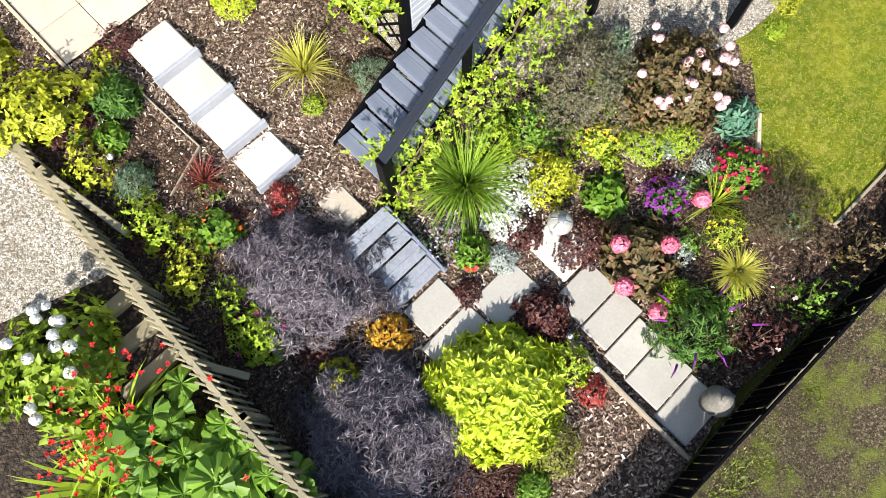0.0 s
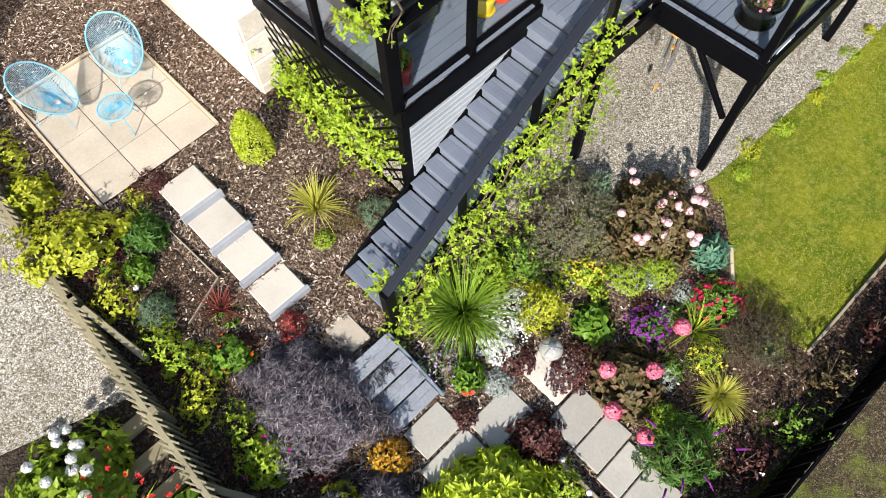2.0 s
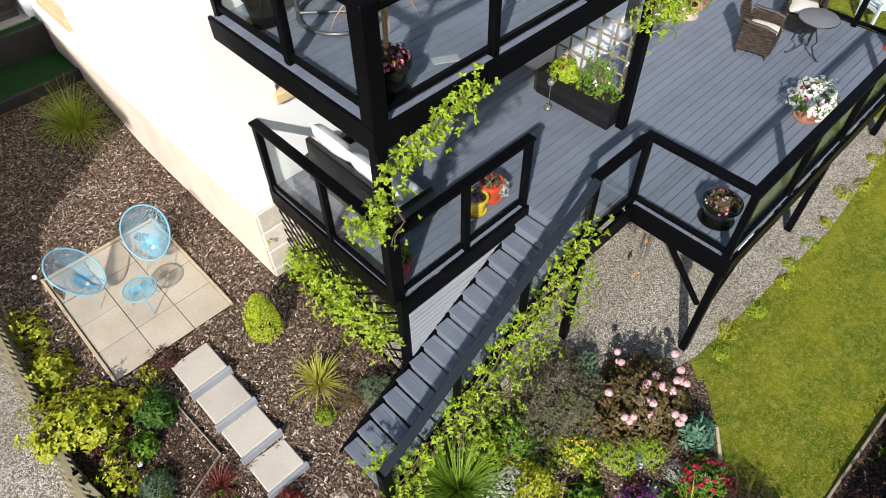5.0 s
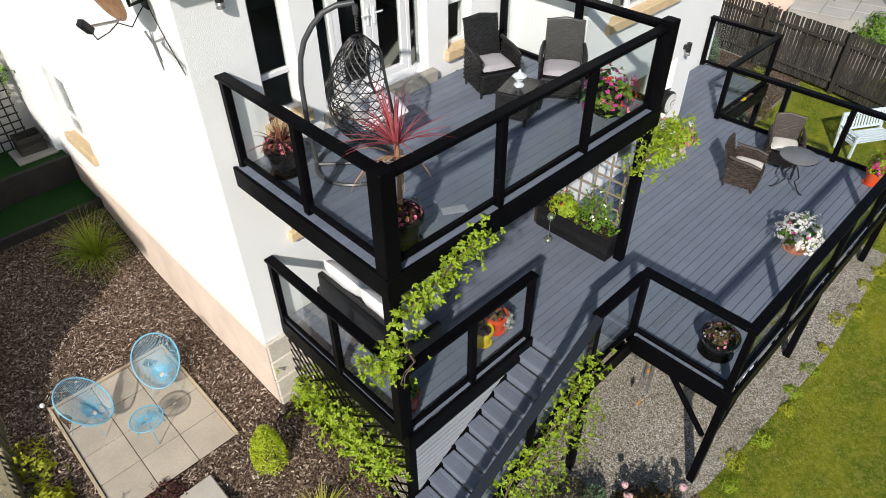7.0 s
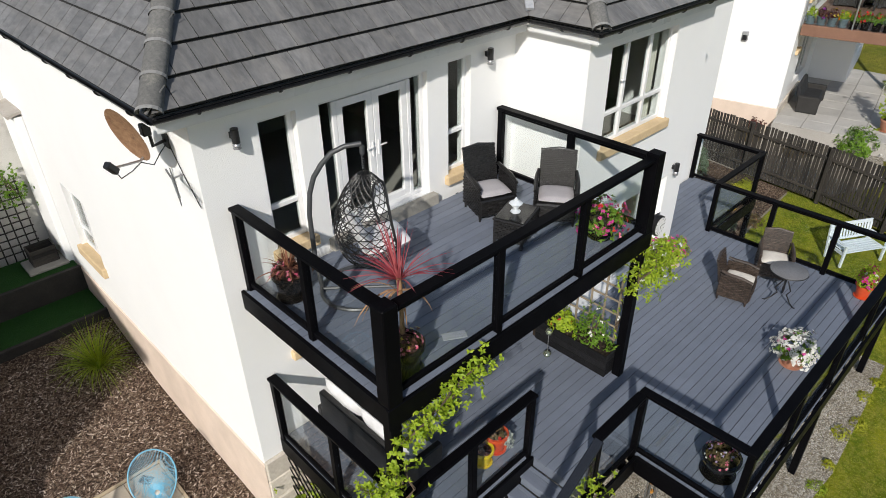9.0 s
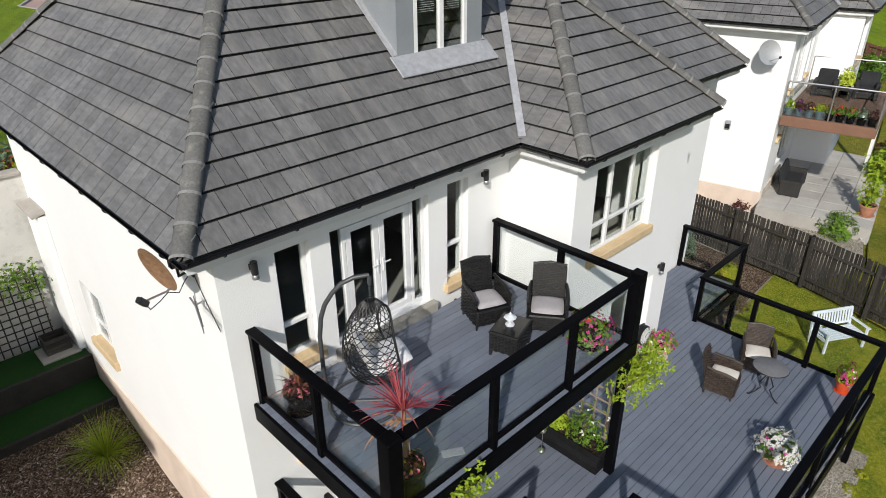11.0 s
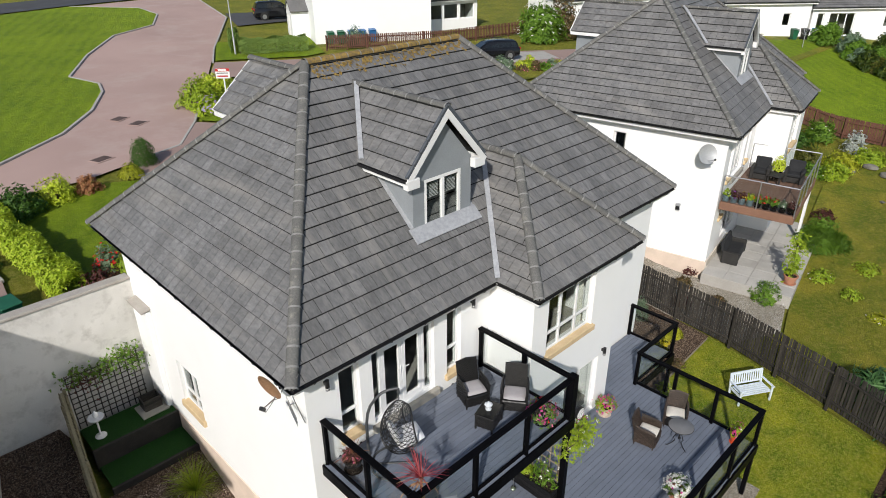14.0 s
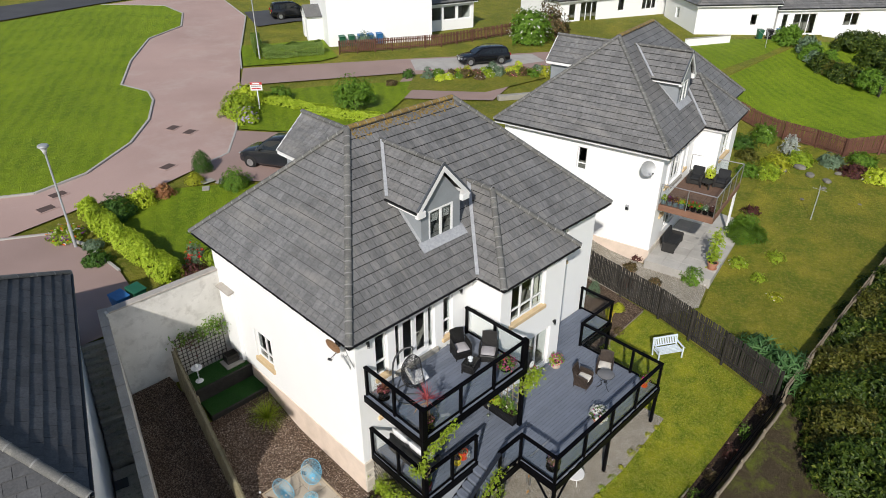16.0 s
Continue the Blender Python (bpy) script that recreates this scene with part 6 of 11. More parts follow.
F_LILAC = leafy("lilac_petal", (0.35, 0.25, 0.5), (0.5, 0.4, 0.6))
F_BLUE = leafy("blue_petal", (0.08, 0.08, 0.45), (0.2, 0.2, 0.65))
F_YEL = leafy("yellow_petal", (0.75, 0.55, 0.03), (0.85, 0.7, 0.1))
F_ORG = leafy("orange_petal", (0.8, 0.12, 0.01), (0.85, 0.25, 0.03))

# the big shrubs of the lower garden
shrub("elder_shrub", "purple-black cut-leaved elder in the bark bed", -2.49, -3.95, 1.1, 0.42, L_ELDER, 2500, 0.12, 0.013, 9, 0.2, ry=0.8, lump=0.4)
shrub("elder_shrub", "large purple-black elder beside the timber fence", -3.2, -6.05, 1.05, 0.42, L_ELDER, 2700, 0.12, 0.013, 9, 0.2, ry=1.0, lump=0.4)
shrub("golden_choisya", "bright lime-yellow evergreen shrub beside the path", -1.8, -6.78, 0.82, 0.55, L_LIME, 1500, 0.14, 0.06, 6, 0.45, lump=0.14)
shrub("golden_shrub", "yellow-green shrub spilling over the timber fence", -3.5, -0.3, 0.5, 0.45, L_GOLD, 520, 0.09, 0.05, 5, 0.3, ry=0.8, lump=0.5)
shrub("golden_shrub", "yellow-green shrub by the fence", -3.55, 0.8, 0.36, 0.3, L_GOLD, 280, 0.08, 0.045, 5, 0.3, lump=0.5)
for i, (gx_, gy_) in enumerate(((-3.5, -1.2), (-3.45, -2.2), (-3.5, -3.0), (-3.4, -3.8), (-3.5, 1.8))):
    shrub("fence_climber", "yellow-green ground cover at the fence's foot", gx_, gy_, 0.3, 0.35, (L_GOLD, L_FRESH)[i % 2], 220, 0.06, 0.035, 4, 0.3, ry=0.5, lump=0.5, category="ground cover", group="ground cover along the fence")
# the beds on the side of the steps
shrub("perennial", "dark green perennial with divided leaves", -2.7, -0.75, 0.3, 0.32, L_DEEP, 170, 0.12, 0.035, 6, 0.2, "perennial")
shrub("perennial", "low perennial with fresh green leaves", -3.08, -1.15, 0.2, 0.22, L_GREEN, 90, 0.1, 0.05, 5, 0.2, "perennial")
shrub("rosemary", "blue-green rosemary with needle leaves", -3.25, -1.75, 0.22, 0.32, L_GREY, 420, 0.06, 0.008, 6, 0.7, "herb")
tuft("cordyline", "small red spiky cordyline in bark", -2.62, -2.25, 60, 0.42, 0.02, 0.5, L_REDBL, "cordyline")
tuft("cordyline", "yellow-striped spiky cordyline in bark", -0.63, -1.98, 130, 0.6, 0.02, 0.6, L_STRAW, "cordyline")
shrub("cushion_plant", "small yellow-green cushion plant", -0.87, -2.42, 0.17, 0.16, L_FRESH, 260, 0.03, 0.012, 5, 0.5, "cushion plant")
shrub("lavender", "grey-green lavender beside the stairs", -0.05, -2.65, 0.24, 0.4, L_GREY, 330, 0.06, 0.01, 6, 0.8, "herb")
shrub("dry_grass_clump", "dry tawny ground cover in bark", -0.35, -2.35, 0.35, 0.14, L_BRONZE, 260, 0.06, 0.012, 5, 0.4, "ground cover")
shrub("golden_conifer", "bright golden conifer clipped round", -0.7, -0.75, 0.26, 0.92, L_LIME, 1500, 0.045, 0.012, 5, 0.9, "conifer", lump=0.12, inner=0.75)
shrub("nasturtium", "broad-leaved nasturtium with orange flowers", -2.92, -2.85, 0.3, 0.28, L_GREEN, 110, 0.09, 0.085, 3, 0.05, "perennial", flowers=((F_ORG, 9, 0.035, 5),))
shrub("acer", "small red cut-leaved plant beside the step", -2.05, -3.1, 0.22, 0.3, leafy("scarlet_leaf", (0.2, 0.02, 0.018), (0.34, 0.05, 0.045)), 80, 0.07, 0.02, 6, 0.2, "shrub")
shrub("heuchera", "dark red creeping plant beside the patio", -2.2, -0.15, 0.3, 0.1, L_BURG, 260, 0.04, 0.03, 4, 0.3, "ground cover")
shrub("spirea", "orange and yellow leaved small shrub", -2.25, -5.3, 0.27, 0.42, L_ORANGE, 260, 0.06, 0.03, 5, 0.4)
shrub("mixed_perennial", "yellow-green and pink perennial", -3.4, -4.25, 0.36, 0.4, L_FRESH, 260, 0.07, 0.035, 5, 0.3, "perennial", flowers=((F_MAG, 8, 0.04, 5),))
shrub("mixed_perennial", "green perennial with yellow tints", -3.1, -5.3, 0.3, 0.35, L_GOLD, 200, 0.06, 0.03, 5, 0.3, "perennial")
shrub("sedum_mat", "dark red-brown sedum mat", -2.6, -7.35, 0.5, 0.16, L_BURG, 900, 0.03, 0.02, 4, 0.4, "ground cover")
shrub("hebe", "rounded yellow-green hebe in the bark", -1.8, -7.7, 0.36, 0.4, leafy("olive_leaf", (0.16, 0.19, 0.02), (0.28, 0.3, 0.04)), 700, 0.03, 0.014, 5, 0.5, lump=0.15)
shrub("small_fern", "small green fern by the bark", -2.3, -7.85, 0.22, 0.2, L_GREEN, 110, 0.09, 0.03, 5, 0.2, "fern")
shrub("astilbe", "low red-leaved plant beside the path", -0.95, -7.62, 0.2, 0.22, leafy("ruby_leaf", (0.3, 0.03, 0.03), (0.5, 0.1, 0.08)), 160, 0.04, 0.02, 5, 0.4, "perennial")
shrub("euonymus", "small green shrub beside the path", -0.9, -7.15, 0.3, 0.42, L_FRESH, 260, 0.05, 0.03, 5, 0.4)
shrub("burgundy_heuchera", "dark burgundy heuchera overhanging the slabs", -0.66, -6.5, 0.36, 0.32, L_BURG, 420, 0.055, 0.045, 4, 0.25, "perennial", group="burgundy heucheras")
shrub("burgundy_heuchera", "dark burgundy heuchera overhanging the slabs", 0.45, -6.2, 0.38, 0.26, L_BURG, 520, 0.04, 0.03, 4, 0.3, "perennial", group="burgundy heucheras", ry=0.45)
shrub("burgundy_heuchera", "dark burgundy heuchera beside the stone lantern", -0.05, -5.55, 0.3, 0.22, L_BURG, 360, 0.04, 0.03, 4, 0.3, "perennial", group="burgundy heucheras")
shrub("burgundy_heuchera", "low burgundy plant at the slab's edge", -1.15, -5.62, 0.2, 0.14, L_BURG, 200, 0.035, 0.026, 4, 0.3, "perennial", group="burgundy heucheras")
shrub("snow_in_summer", "low plant covered in small white flowers", 0.35, -5.0, 0.36, 0.24, L_SILVER, 300, 0.04, 0.012, 5, 0.5, "perennial", flowers=((F_WHITE, 900, 0.022, 5),), ry=0.5, lump=0.4)
shrub("snow_in_summer", "low plant covered in small white flowers", -0.1, -5.25, 0.3, 0.22, L_SILVER, 260, 0.04, 0.012, 5, 0.5, "perennial", flowers=((F_WHITE, 800, 0.022, 5),), lump=0.4)
shrub("silver_mat", "silver-white felted mat beside the steps", -0.5, -5.62, 0.22, 0.14, L_SILVER, 420, 0.04, 0.012, 5, 0.5, "ground cover")
shrub("golden_spirea", "upright golden yellow shrub", 0.68, -5.35, 0.33, 0.75, L_GOLD, 520, 0.06, 0.026, 5, 0.5, lump=0.3)
tuft("crocosmia_clump", "large clump of arching green strap leaves", -0.1, -4.55, 520, 0.9, 0.016, 1.25, L_STRAP, "grass", r0=0.3)
shrub("aster", "airy perennial with small lilac flowers", -0.9, -4.85, 0.32, 0.42, L_GREY, 150, 0.05, 0.012, 4, 0.6, "perennial", flowers=((F_LILAC, 60, 0.022, 5),), lump=0.5)
shrub("peony", "green peony with a red bloom", -0.75, -5.28, 0.24, 0.4, L_GREEN, 120, 0.1, 0.04, 5, 0.3, "perennial", flowers=((F_RED, 2, 0.06, 9),))
shrub("heather", "large grey-brown heather shrub", 2.0, -4.75, 0.78, 0.7, L_HEATH, 3000, 0.055, 0.014, 5, 0.7, lump=0.35, flowers=((F_LILAC, 150, 0.012, 4),))
shrub("juniper", "upright juniper with blue-green needles", 2.55, -4.75, 0.2, 0.6, L_GREY, 700, 0.05, 0.013, 6, 0.9, "conifer")
shrub("potentilla", "green perennial clump below the handrail", 1.1, -4.65, 0.42, 0.5, L_GREEN, 420, 0.06, 0.025, 5, 0.4, "perennial", flowers=((F_YEL, 5, 0.025, 5),))
shrub("fuchsia", "fresh green leafy clump below the handrail", 0.55, -4.45, 0.3, 0.6, L_FRESH, 260, 0.07, 0.035, 5, 0.4, "perennial")
rh = shrub("hydrangea", "bronze-leaved hydrangea with white mophead flowers", 2.75, -5.65, 0.72, 0.75, L_BRONZE, 1100, 0.085, 0.046, 4, 0.3)
shrub("euphorbia", "blue-green euphorbia at the lawn's edge", 2.9, -6.55, 0.26, 0.36, leafy("bluegreen_leaf", (0.07, 0.17, 0.11), (0.14, 0.28, 0.17)), 60, 0.14, 0.04, 8, 0.15, "perennial")
shrub("achillea", "perennial with flat pale yellow flowers", 1.6, -5.45, 0.26, 0.34, L_FRESH, 110, 0.06, 0.02, 5, 0.4, "perennial", flowers=((F_YEL, 110, 0.022, 5),))
shrub("forget_me_not", "green mound dotted with blue flowers", 1.95, -5.9, 0.34, 0.3, L_FRESH, 520, 0.05, 0.014, 5, 0.4, "perennial", flowers=((F_LILAC, 120, 0.012, 5),))
shrub("forget_me_not", "green mound dotted with blue flowers", 2.3, -6.2, 0.28, 0.28, L_FRESH, 380, 0.05, 0.014, 5, 0.4, "perennial", flowers=((F_BLUE, 60, 0.012, 5),))
shrub("phlox", "crimson flowering perennial at the lawn's edge", 2.42, -7.05, 0.34, 0.42, L_GREEN, 260, 0.07, 0.025, 5, 0.4, "perennial", flowers=((F_CRIM, 75, 0.04, 5, 1.1),))
shrub("purple_petunia", "clump covered in purple flowers", 1.55, -6.6, 0.28, 0.34, L_DEEP, 130, 0.06, 0.03, 5, 0.3, "perennial", flowers=((F_PURP, 110, 0.035, 5, 1.1),))
hy = shrub("hydrangea", "bronze-leaved hydrangea with round pink flower heads", 0.75, -6.85, 0.5, 0.55, L_BRONZE, 230, 0.13, 0.075, 4, 0.2, ry=0.55)
shrub("bergenia", "glossy green broad-leaved plant", 1.1, -6.0, 0.28, 0.3, L_GREEN, 60, 0.15, 0.09, 4, 0.35, "perennial")
shrub("silver_santolina", "silver-grey rounded herb in bark", 1.2, -7.2, 0.2, 0.22, L_SILVER, 420, 0.03, 0.01, 5, 0.6, "herb")
shrub("silver_santolina", "silver-grey rounded herb in bark", 2.28, -6.68, 0.18, 0.16, L_SILVER, 320, 0.03, 0.01, 5, 0.6, "herb")
tuft("yellow_grass", "golden-yellow ornamental grass tuft", 1.47, -7.9, 340, 0.46, 0.012, 1.1, L_STRAW, "grass")
shrub("coreopsis", "wiry perennial with yellow daisy flowers", 1.75, -7.45, 0.26, 0.4, L_FRESH, 150, 0.07, 0.012, 5, 0.5, "perennial", flowers=((F_YEL, 26, 0.03, 5),))
tuft("daylily", "green grassy clump with yellow flowers", 1.95, -7.1, 90, 0.55, 0.012, 0.6, L_BLADE, "perennial")
shrub("wiry_shrub", "brown wispy dying shrub beside the lawn", 2.45, -7.7, 0.62, 0.4, leafy("brown_twig", (0.06, 0.05, 0.025), (0.13, 0.1, 0.055)), 1000, 0.08, 0.008, 5, 0.6, inner=0.3)
bd = shrub("buddleja", "dark green buddleja with purple flower spikes", 0.5, -7.95, 0.5, 0.75, L_DEEP, 420, 0.11, 0.022, 5, 0.2, lump=0.4)
shrub("lime_euonymus", "lime and green variegated shrub", 0.68, -7.5, 0.24, 0.35, L_FRESH, 190, 0.07, 0.022, 5, 0.4)
for i, (a, b) in enumerate(((0.95, -8.6), (1.7, -8.75), (2.5, -8.7), (3.4, -8.8), (4.6, -8.8), (5.8, -8.8), (7.2, -8.85), (8.6, -8.8), (10, -8.85), (11.5, -8.85), (13, -8.8), (14.6, -8.8))):
    shrub("rose_bush", "thorny rose with sparse leaves by the slatted fence", a, b, 0.34, 0.75, (L_BURG, L_GREEN, L_BRONZE)[i % 3], 130, 0.055, 0.036, 4, 0.2, category="rose", inner=0.2, lump=0.6, group="roses along the fence", flowers=((F_BLUSH, 3 if i > 4 else 1, 0.035, 8),))


def heads(parent, material, spots, r, label=""):
    for x, y, z in spots:
        Q, D, U = flower_ball(r * random.uniform(0.85, 1.1))
        me = leaf_mesh("flower_head", Q + np.array([x, y, z]), D, U, r * 0.35, r * 0.33, material, 0.1, 0.6)
        part("flower_head", me, material, parent, label)


def local_spots(ob, pts):
    inv = ob.matrix_basis.inverted()
    return [tuple(inv @ Vector(p)) for p in pts]


heads(rh, F_BLUSH, [(random.uniform(-0.62, 0.62), random.uniform(-0.62, 0.62), random.uniform(0.55, 0.78)) for i in range(24)], 0.055, "blush-white mophead")
heads(hy, F_PINK, local_spots(hy, [(0.55, -6.6, 0.85), (0.98, -7.05, 0.85), (0.22, -7.0, 0.7), (0.25, -7.5, 0.75), (1.75, -6.95, 0.85)]), 0.105, "pink mophead")
sp_ = Geo()
for i in range(8):
    a, e = random.uniform(0, 6.283), random.uniform(0.35, 0.6)
    p = Vector((math.cos(a) * e, math.sin(a) * e, 0.55 + random.uniform(-0.1, 0.15)))
    sp_.tube([p, p + Vector((math.cos(a) * 0.1, math.sin(a) * 0.1, 0.06)), p + Vector((math.cos(a) * 0.2, math.sin(a) * 0.2, 0.05))], [0.015, 0.013, 0.004], 6)
part("flower_spray", sp_, F_PURP, bd, "purple flower spikes")

# beyond the fence
L_LIMEGREEN = leafy("lime_green_leaf", (0.15, 0.24, 0.015), (0.27, 0.36, 0.03))
wh = shrub("white_hydrangea", "fresh green hydrangea with white mopheads", -5.3, -2.95, 0.75, 0.7, L_LIMEGREEN, 480, 0.13, 0.08, 4, 0.3, lump=0.3)
heads(wh, F_WHITE, [(random.uniform(-0.62, 0.62), random.uniform(-0.62, 0.62), random.uniform(0.62, 0.82)) for i in range(13)], 0.062, "white mophead")
cr = tuft("crocosmia", "sword-leaved crocosmia with scarlet flowers", -5.3, -3.9, 70, 0.95, 0.06, 0.75, L_FRESH, "perennial", r0=0.3)
cr2 = tuft("crocosmia", "sword-leaved crocosmia with scarlet flowers", -5.9, -4.3, 60, 0.95, 0.06, 0.75, L_FRESH, "perennial", r0=0.3)
for c in (cr, cr2):
    Pf = np.stack([rng.normal(0.2, 0.4, 70), rng.normal(0, 0.4, 70), rng.uniform(0.6, 0.95, 70)], 1)
    Q, D, U = whorls(Pf, np.tile([[0, 0, 1.0]], (70, 1)), 6, 0.4)
    part("blossom", leaf_mesh("blossom", Q, D, U, 0.045, 0.025, F_RED), F_RED, c)


def lobed(parent, spots, material):
    """Broad lobed leaves on stalks, each a ribbed, toothed fan."""
    g, st = Geo(), Geo()
    for x, y, z, r in spots:
        m = pose(x, y, z, random.uniform(-22, 22), random.uniform(-22, 22), random.uniform(0, 360))
        n, b = 44, len(g.v)
        g.v.append(tuple(m @ Vector((0, 0, -0.12 * r))))
        for ring in (0.5, 1.0):
            for i in range(n):
                a = 0.25 + (6.283 - 0.5) * i / (n - 1)
                lobe = 0.74 + 0.24 * abs(math.cos(a * 3.5)) ** 0.7 + 0.05 * (i % 2)
                rr = r * ring * (lobe if ring == 1.0 else 0.78 + 0.15 * abs(math.cos(a * 3.5)))
                g.v.append(tuple(m @ Vector((rr * math.cos(a), rr * math.sin(a), r * (0.16 * abs(math.cos(a * 3.5)) - (0.2 if ring == 1.0 else 0.02)) + r * 0.04 * math.sin(a * 14)))))
        for i in range(n - 1):
            g.f += [(b, b + 1 + i, b + 2 + i), (b + 1 + i, b + 1 + n + i, b + 2 + n + i, b + 2 + i)]
        st.tube([(x * 0.3, y * 0.3, 0.0), (x * 0.8, y * 0.8, z * 0.6), (x, y, z - 0.12 * r)], 0.01, 5)
    part("foliage", g, material, parent, "", True)
    part("stalk_cluster", st, material, parent)


for x, y in ((-4.85, -4.75), (-4.7, -5.9)):
    t_ = thing("rodgersia", "huge-leaved green perennial by the fence", "perennial", at=(x, y, ground_z(x, y)), org=(0, 0, 0))
    lobed(t_, [(random.uniform(-0.75, 0.6), random.uniform(-0.65, 0.65), random.uniform(0.35, 0.8), random.uniform(0.17, 0.33)) for i in range(40)], L_GREEN)

for i, (a, b) in enumerate(((-4.6, -2.75), (-4.62, -3.2), (-4.64, -3.65))):
    solo("sleeper_step", Geo().box(a - 0.42, b - 0.1, ground_z(a, b) - 0.02, a + 0.42, b + 0.1, ground_z(a, b) + 0.1, 0.015), M_WOOD_GREY, "weathered timber sleeper step", "step", "sleeper steps", at=(a, b, ground_z(a, b) - 0.02))

# climbers
rail_line = [(-0.95 + i * 0.47, -4.2, 1.2 + i * 0.32) for i in range(9)]
vine("clematis", "leafy climber over the stairs' handrail", [(-0.98, -4.12, 0.5)] + rail_line, L_FRESH, 0.12, 120, 0.06, 0.034, 5)
vine("clematis", "leafy climber in front of the stairs", [(0.1, -4.3, 0.9), (1.2, -4.3, 1.7), (2.4, -4.25, 2.5), (2.7, -4.2, 3.1)], L_LIMEGREEN, 0.17, 120, 0.06, 0.03, 5)
vine("clematis", "small leafy shoots on the stairs", [(-1.0, -3.75, 1.4), (-0.7, -3.95, 1.7)], L_FRESH, 0.1, 90, 0.075, 0.035, 5)
vine("wall_climber", "yellow-green climber on the lattice", [(0.36, -0.4, 1.5), (0.36, -0.8, 2.4), (0.36, -1.3, 1.5), (0.36, -1.8, 2.5), (0.36, -2.2, 1.6), (0.36, -2.7, 2.3), (0.3, -2.2, 2.0), (0.3, -1.2, 1.9), (0.3, -0.4, 2.0)], L_FRESH, 0.17, 120, 0.075, 0.042, 4)
vine("wisteria", "bright green climber round the corner post", [(0.12, -2.5, 4.5), (0.15, -2.95, 4.7), (0.18, -3.06, 5.1), (0.28, -3.1, 5.4)], L_FRESH, 0.095, 125, 0.06, 0.034, 5)
vine("bare_twigs", "bare brown climber stems at the corner post", [(0.3, -3.02, 4.4), (0.42, -3.12, 4.75), (0.36, -3.1, 5.1), (0.44, -3.12, 5.4)], L_FRESH, 0.09, 8, 0.05, 0.03, 4, stem=0.008)
vine("wisteria", "bright green climber along the balcony's fascia", [(0.35, -3.12, 5.62), (0.75, -3.12, 5.76), (1.15, -3.12, 5.9), (1.62, -3.1, 6.06)], L_FRESH, 0.085, 210, 0.06, 0.034, 5)
vine("climbing_rose", "bushy green climber with white flowers on the balcony post", [(5.1, -3.1, 5.35), (5.4, -3.15, 5.6), (5.75, -3.1, 5.7), (6.0, -2.95, 5.5), (5.65, -3.05, 5.4)], L_FRESH, 0.15, 330, 0.075, 0.03, 5, ((F_WHITE, 16, 0.05),), hang=0.12)
vine("climbing_rose", "thin rose shoots on the trough's lattice", [(5.5, -2.7, 3.9), (5.48, -2.75, 4.6), (5.45, -2.95, 5.4)], L_FRESH, 0.09, 26, 0.055, 0.028, 5, ((F_WHITE, 6, 0.05),))
vine("petunia", "magenta petunias trailing at the balcony post", [(6.0, -2.85, 5.6), (6.25, -2.8, 5.45)], L_GREEN, 0.07, 60, 0.05, 0.03, 4, ((F_MAG, 12, 0.045),))
tuft("pampas_grass", "fine arching green grass beside the house wall", -0.75, 5.75, 330, 1.05, 0.012, 0.8, L_BLADE, "grass", r0=0.12)
vine("ivy", "green climber along the trellis's top", [(-2.4, 9.4, 4.7), (-1.4, 9.4, 4.6), (-0.6, 9.4, 4.9), (-0.5, 9.4, 4.2)], L_GREEN, 0.2, 150, 0.07, 0.05, 4)
vine("ivy", "red-tinged climber on the trellis", [(-2.4, 9.38, 4.5), (-2.0, 9.38, 4.4), (-1.5, 9.38, 4.5)], L_BURG, 0.2, 150, 0.06, 0.045, 4)

# low plants between the larger ones
creep = random.Random(11)
for i in range(34):
    x, y = creep.uniform(-3.75, -2.45), creep.uniform(-5.6, -0.2)
    if (x + 2.49) ** 2 + (y + 3.95) ** 2 < 1.0 or (x + 3.2) ** 2 + (y + 6.05) ** 2 < 0.9:
        continue
    shrub("creeping_plant", "low creeping plant scattered over the bark", x, y, creep.uniform(0.1, 0.24), creep.uniform(0.05, 0.12), creep.choice((L_BURG, L_BURG, L_GOLD, L_BRONZE, L_GREEN)), 90, 0.045, 0.03, 4, 0.3, "ground cover", group="creeping plants", stems=False, lump=0.5, inner=0.1)
for i in range(30):
    x, y = creep.uniform(0.5, 2.6), creep.uniform(-8.1, -4.5)
    if x < 0.75 and -7.6 < y < -5.6:
        continue
    shrub("filler_plant", "small leafy plant between larger ones", x, y, creep.uniform(0.12, 0.26), creep.uniform(0.1, 0.24), creep.choice((L_FRESH, L_GREEN, L_GREY, L_BURG, L_GOLD, L_FRESH)), 110, 0.05, 0.022, 4, 0.4, "perennial", group="filler plants", stems=False, lump=0.5, flowers=((creep.choice((F_YEL, F_WHITE, F_PINK, F_LILAC)), 6, 0.022, 5),))

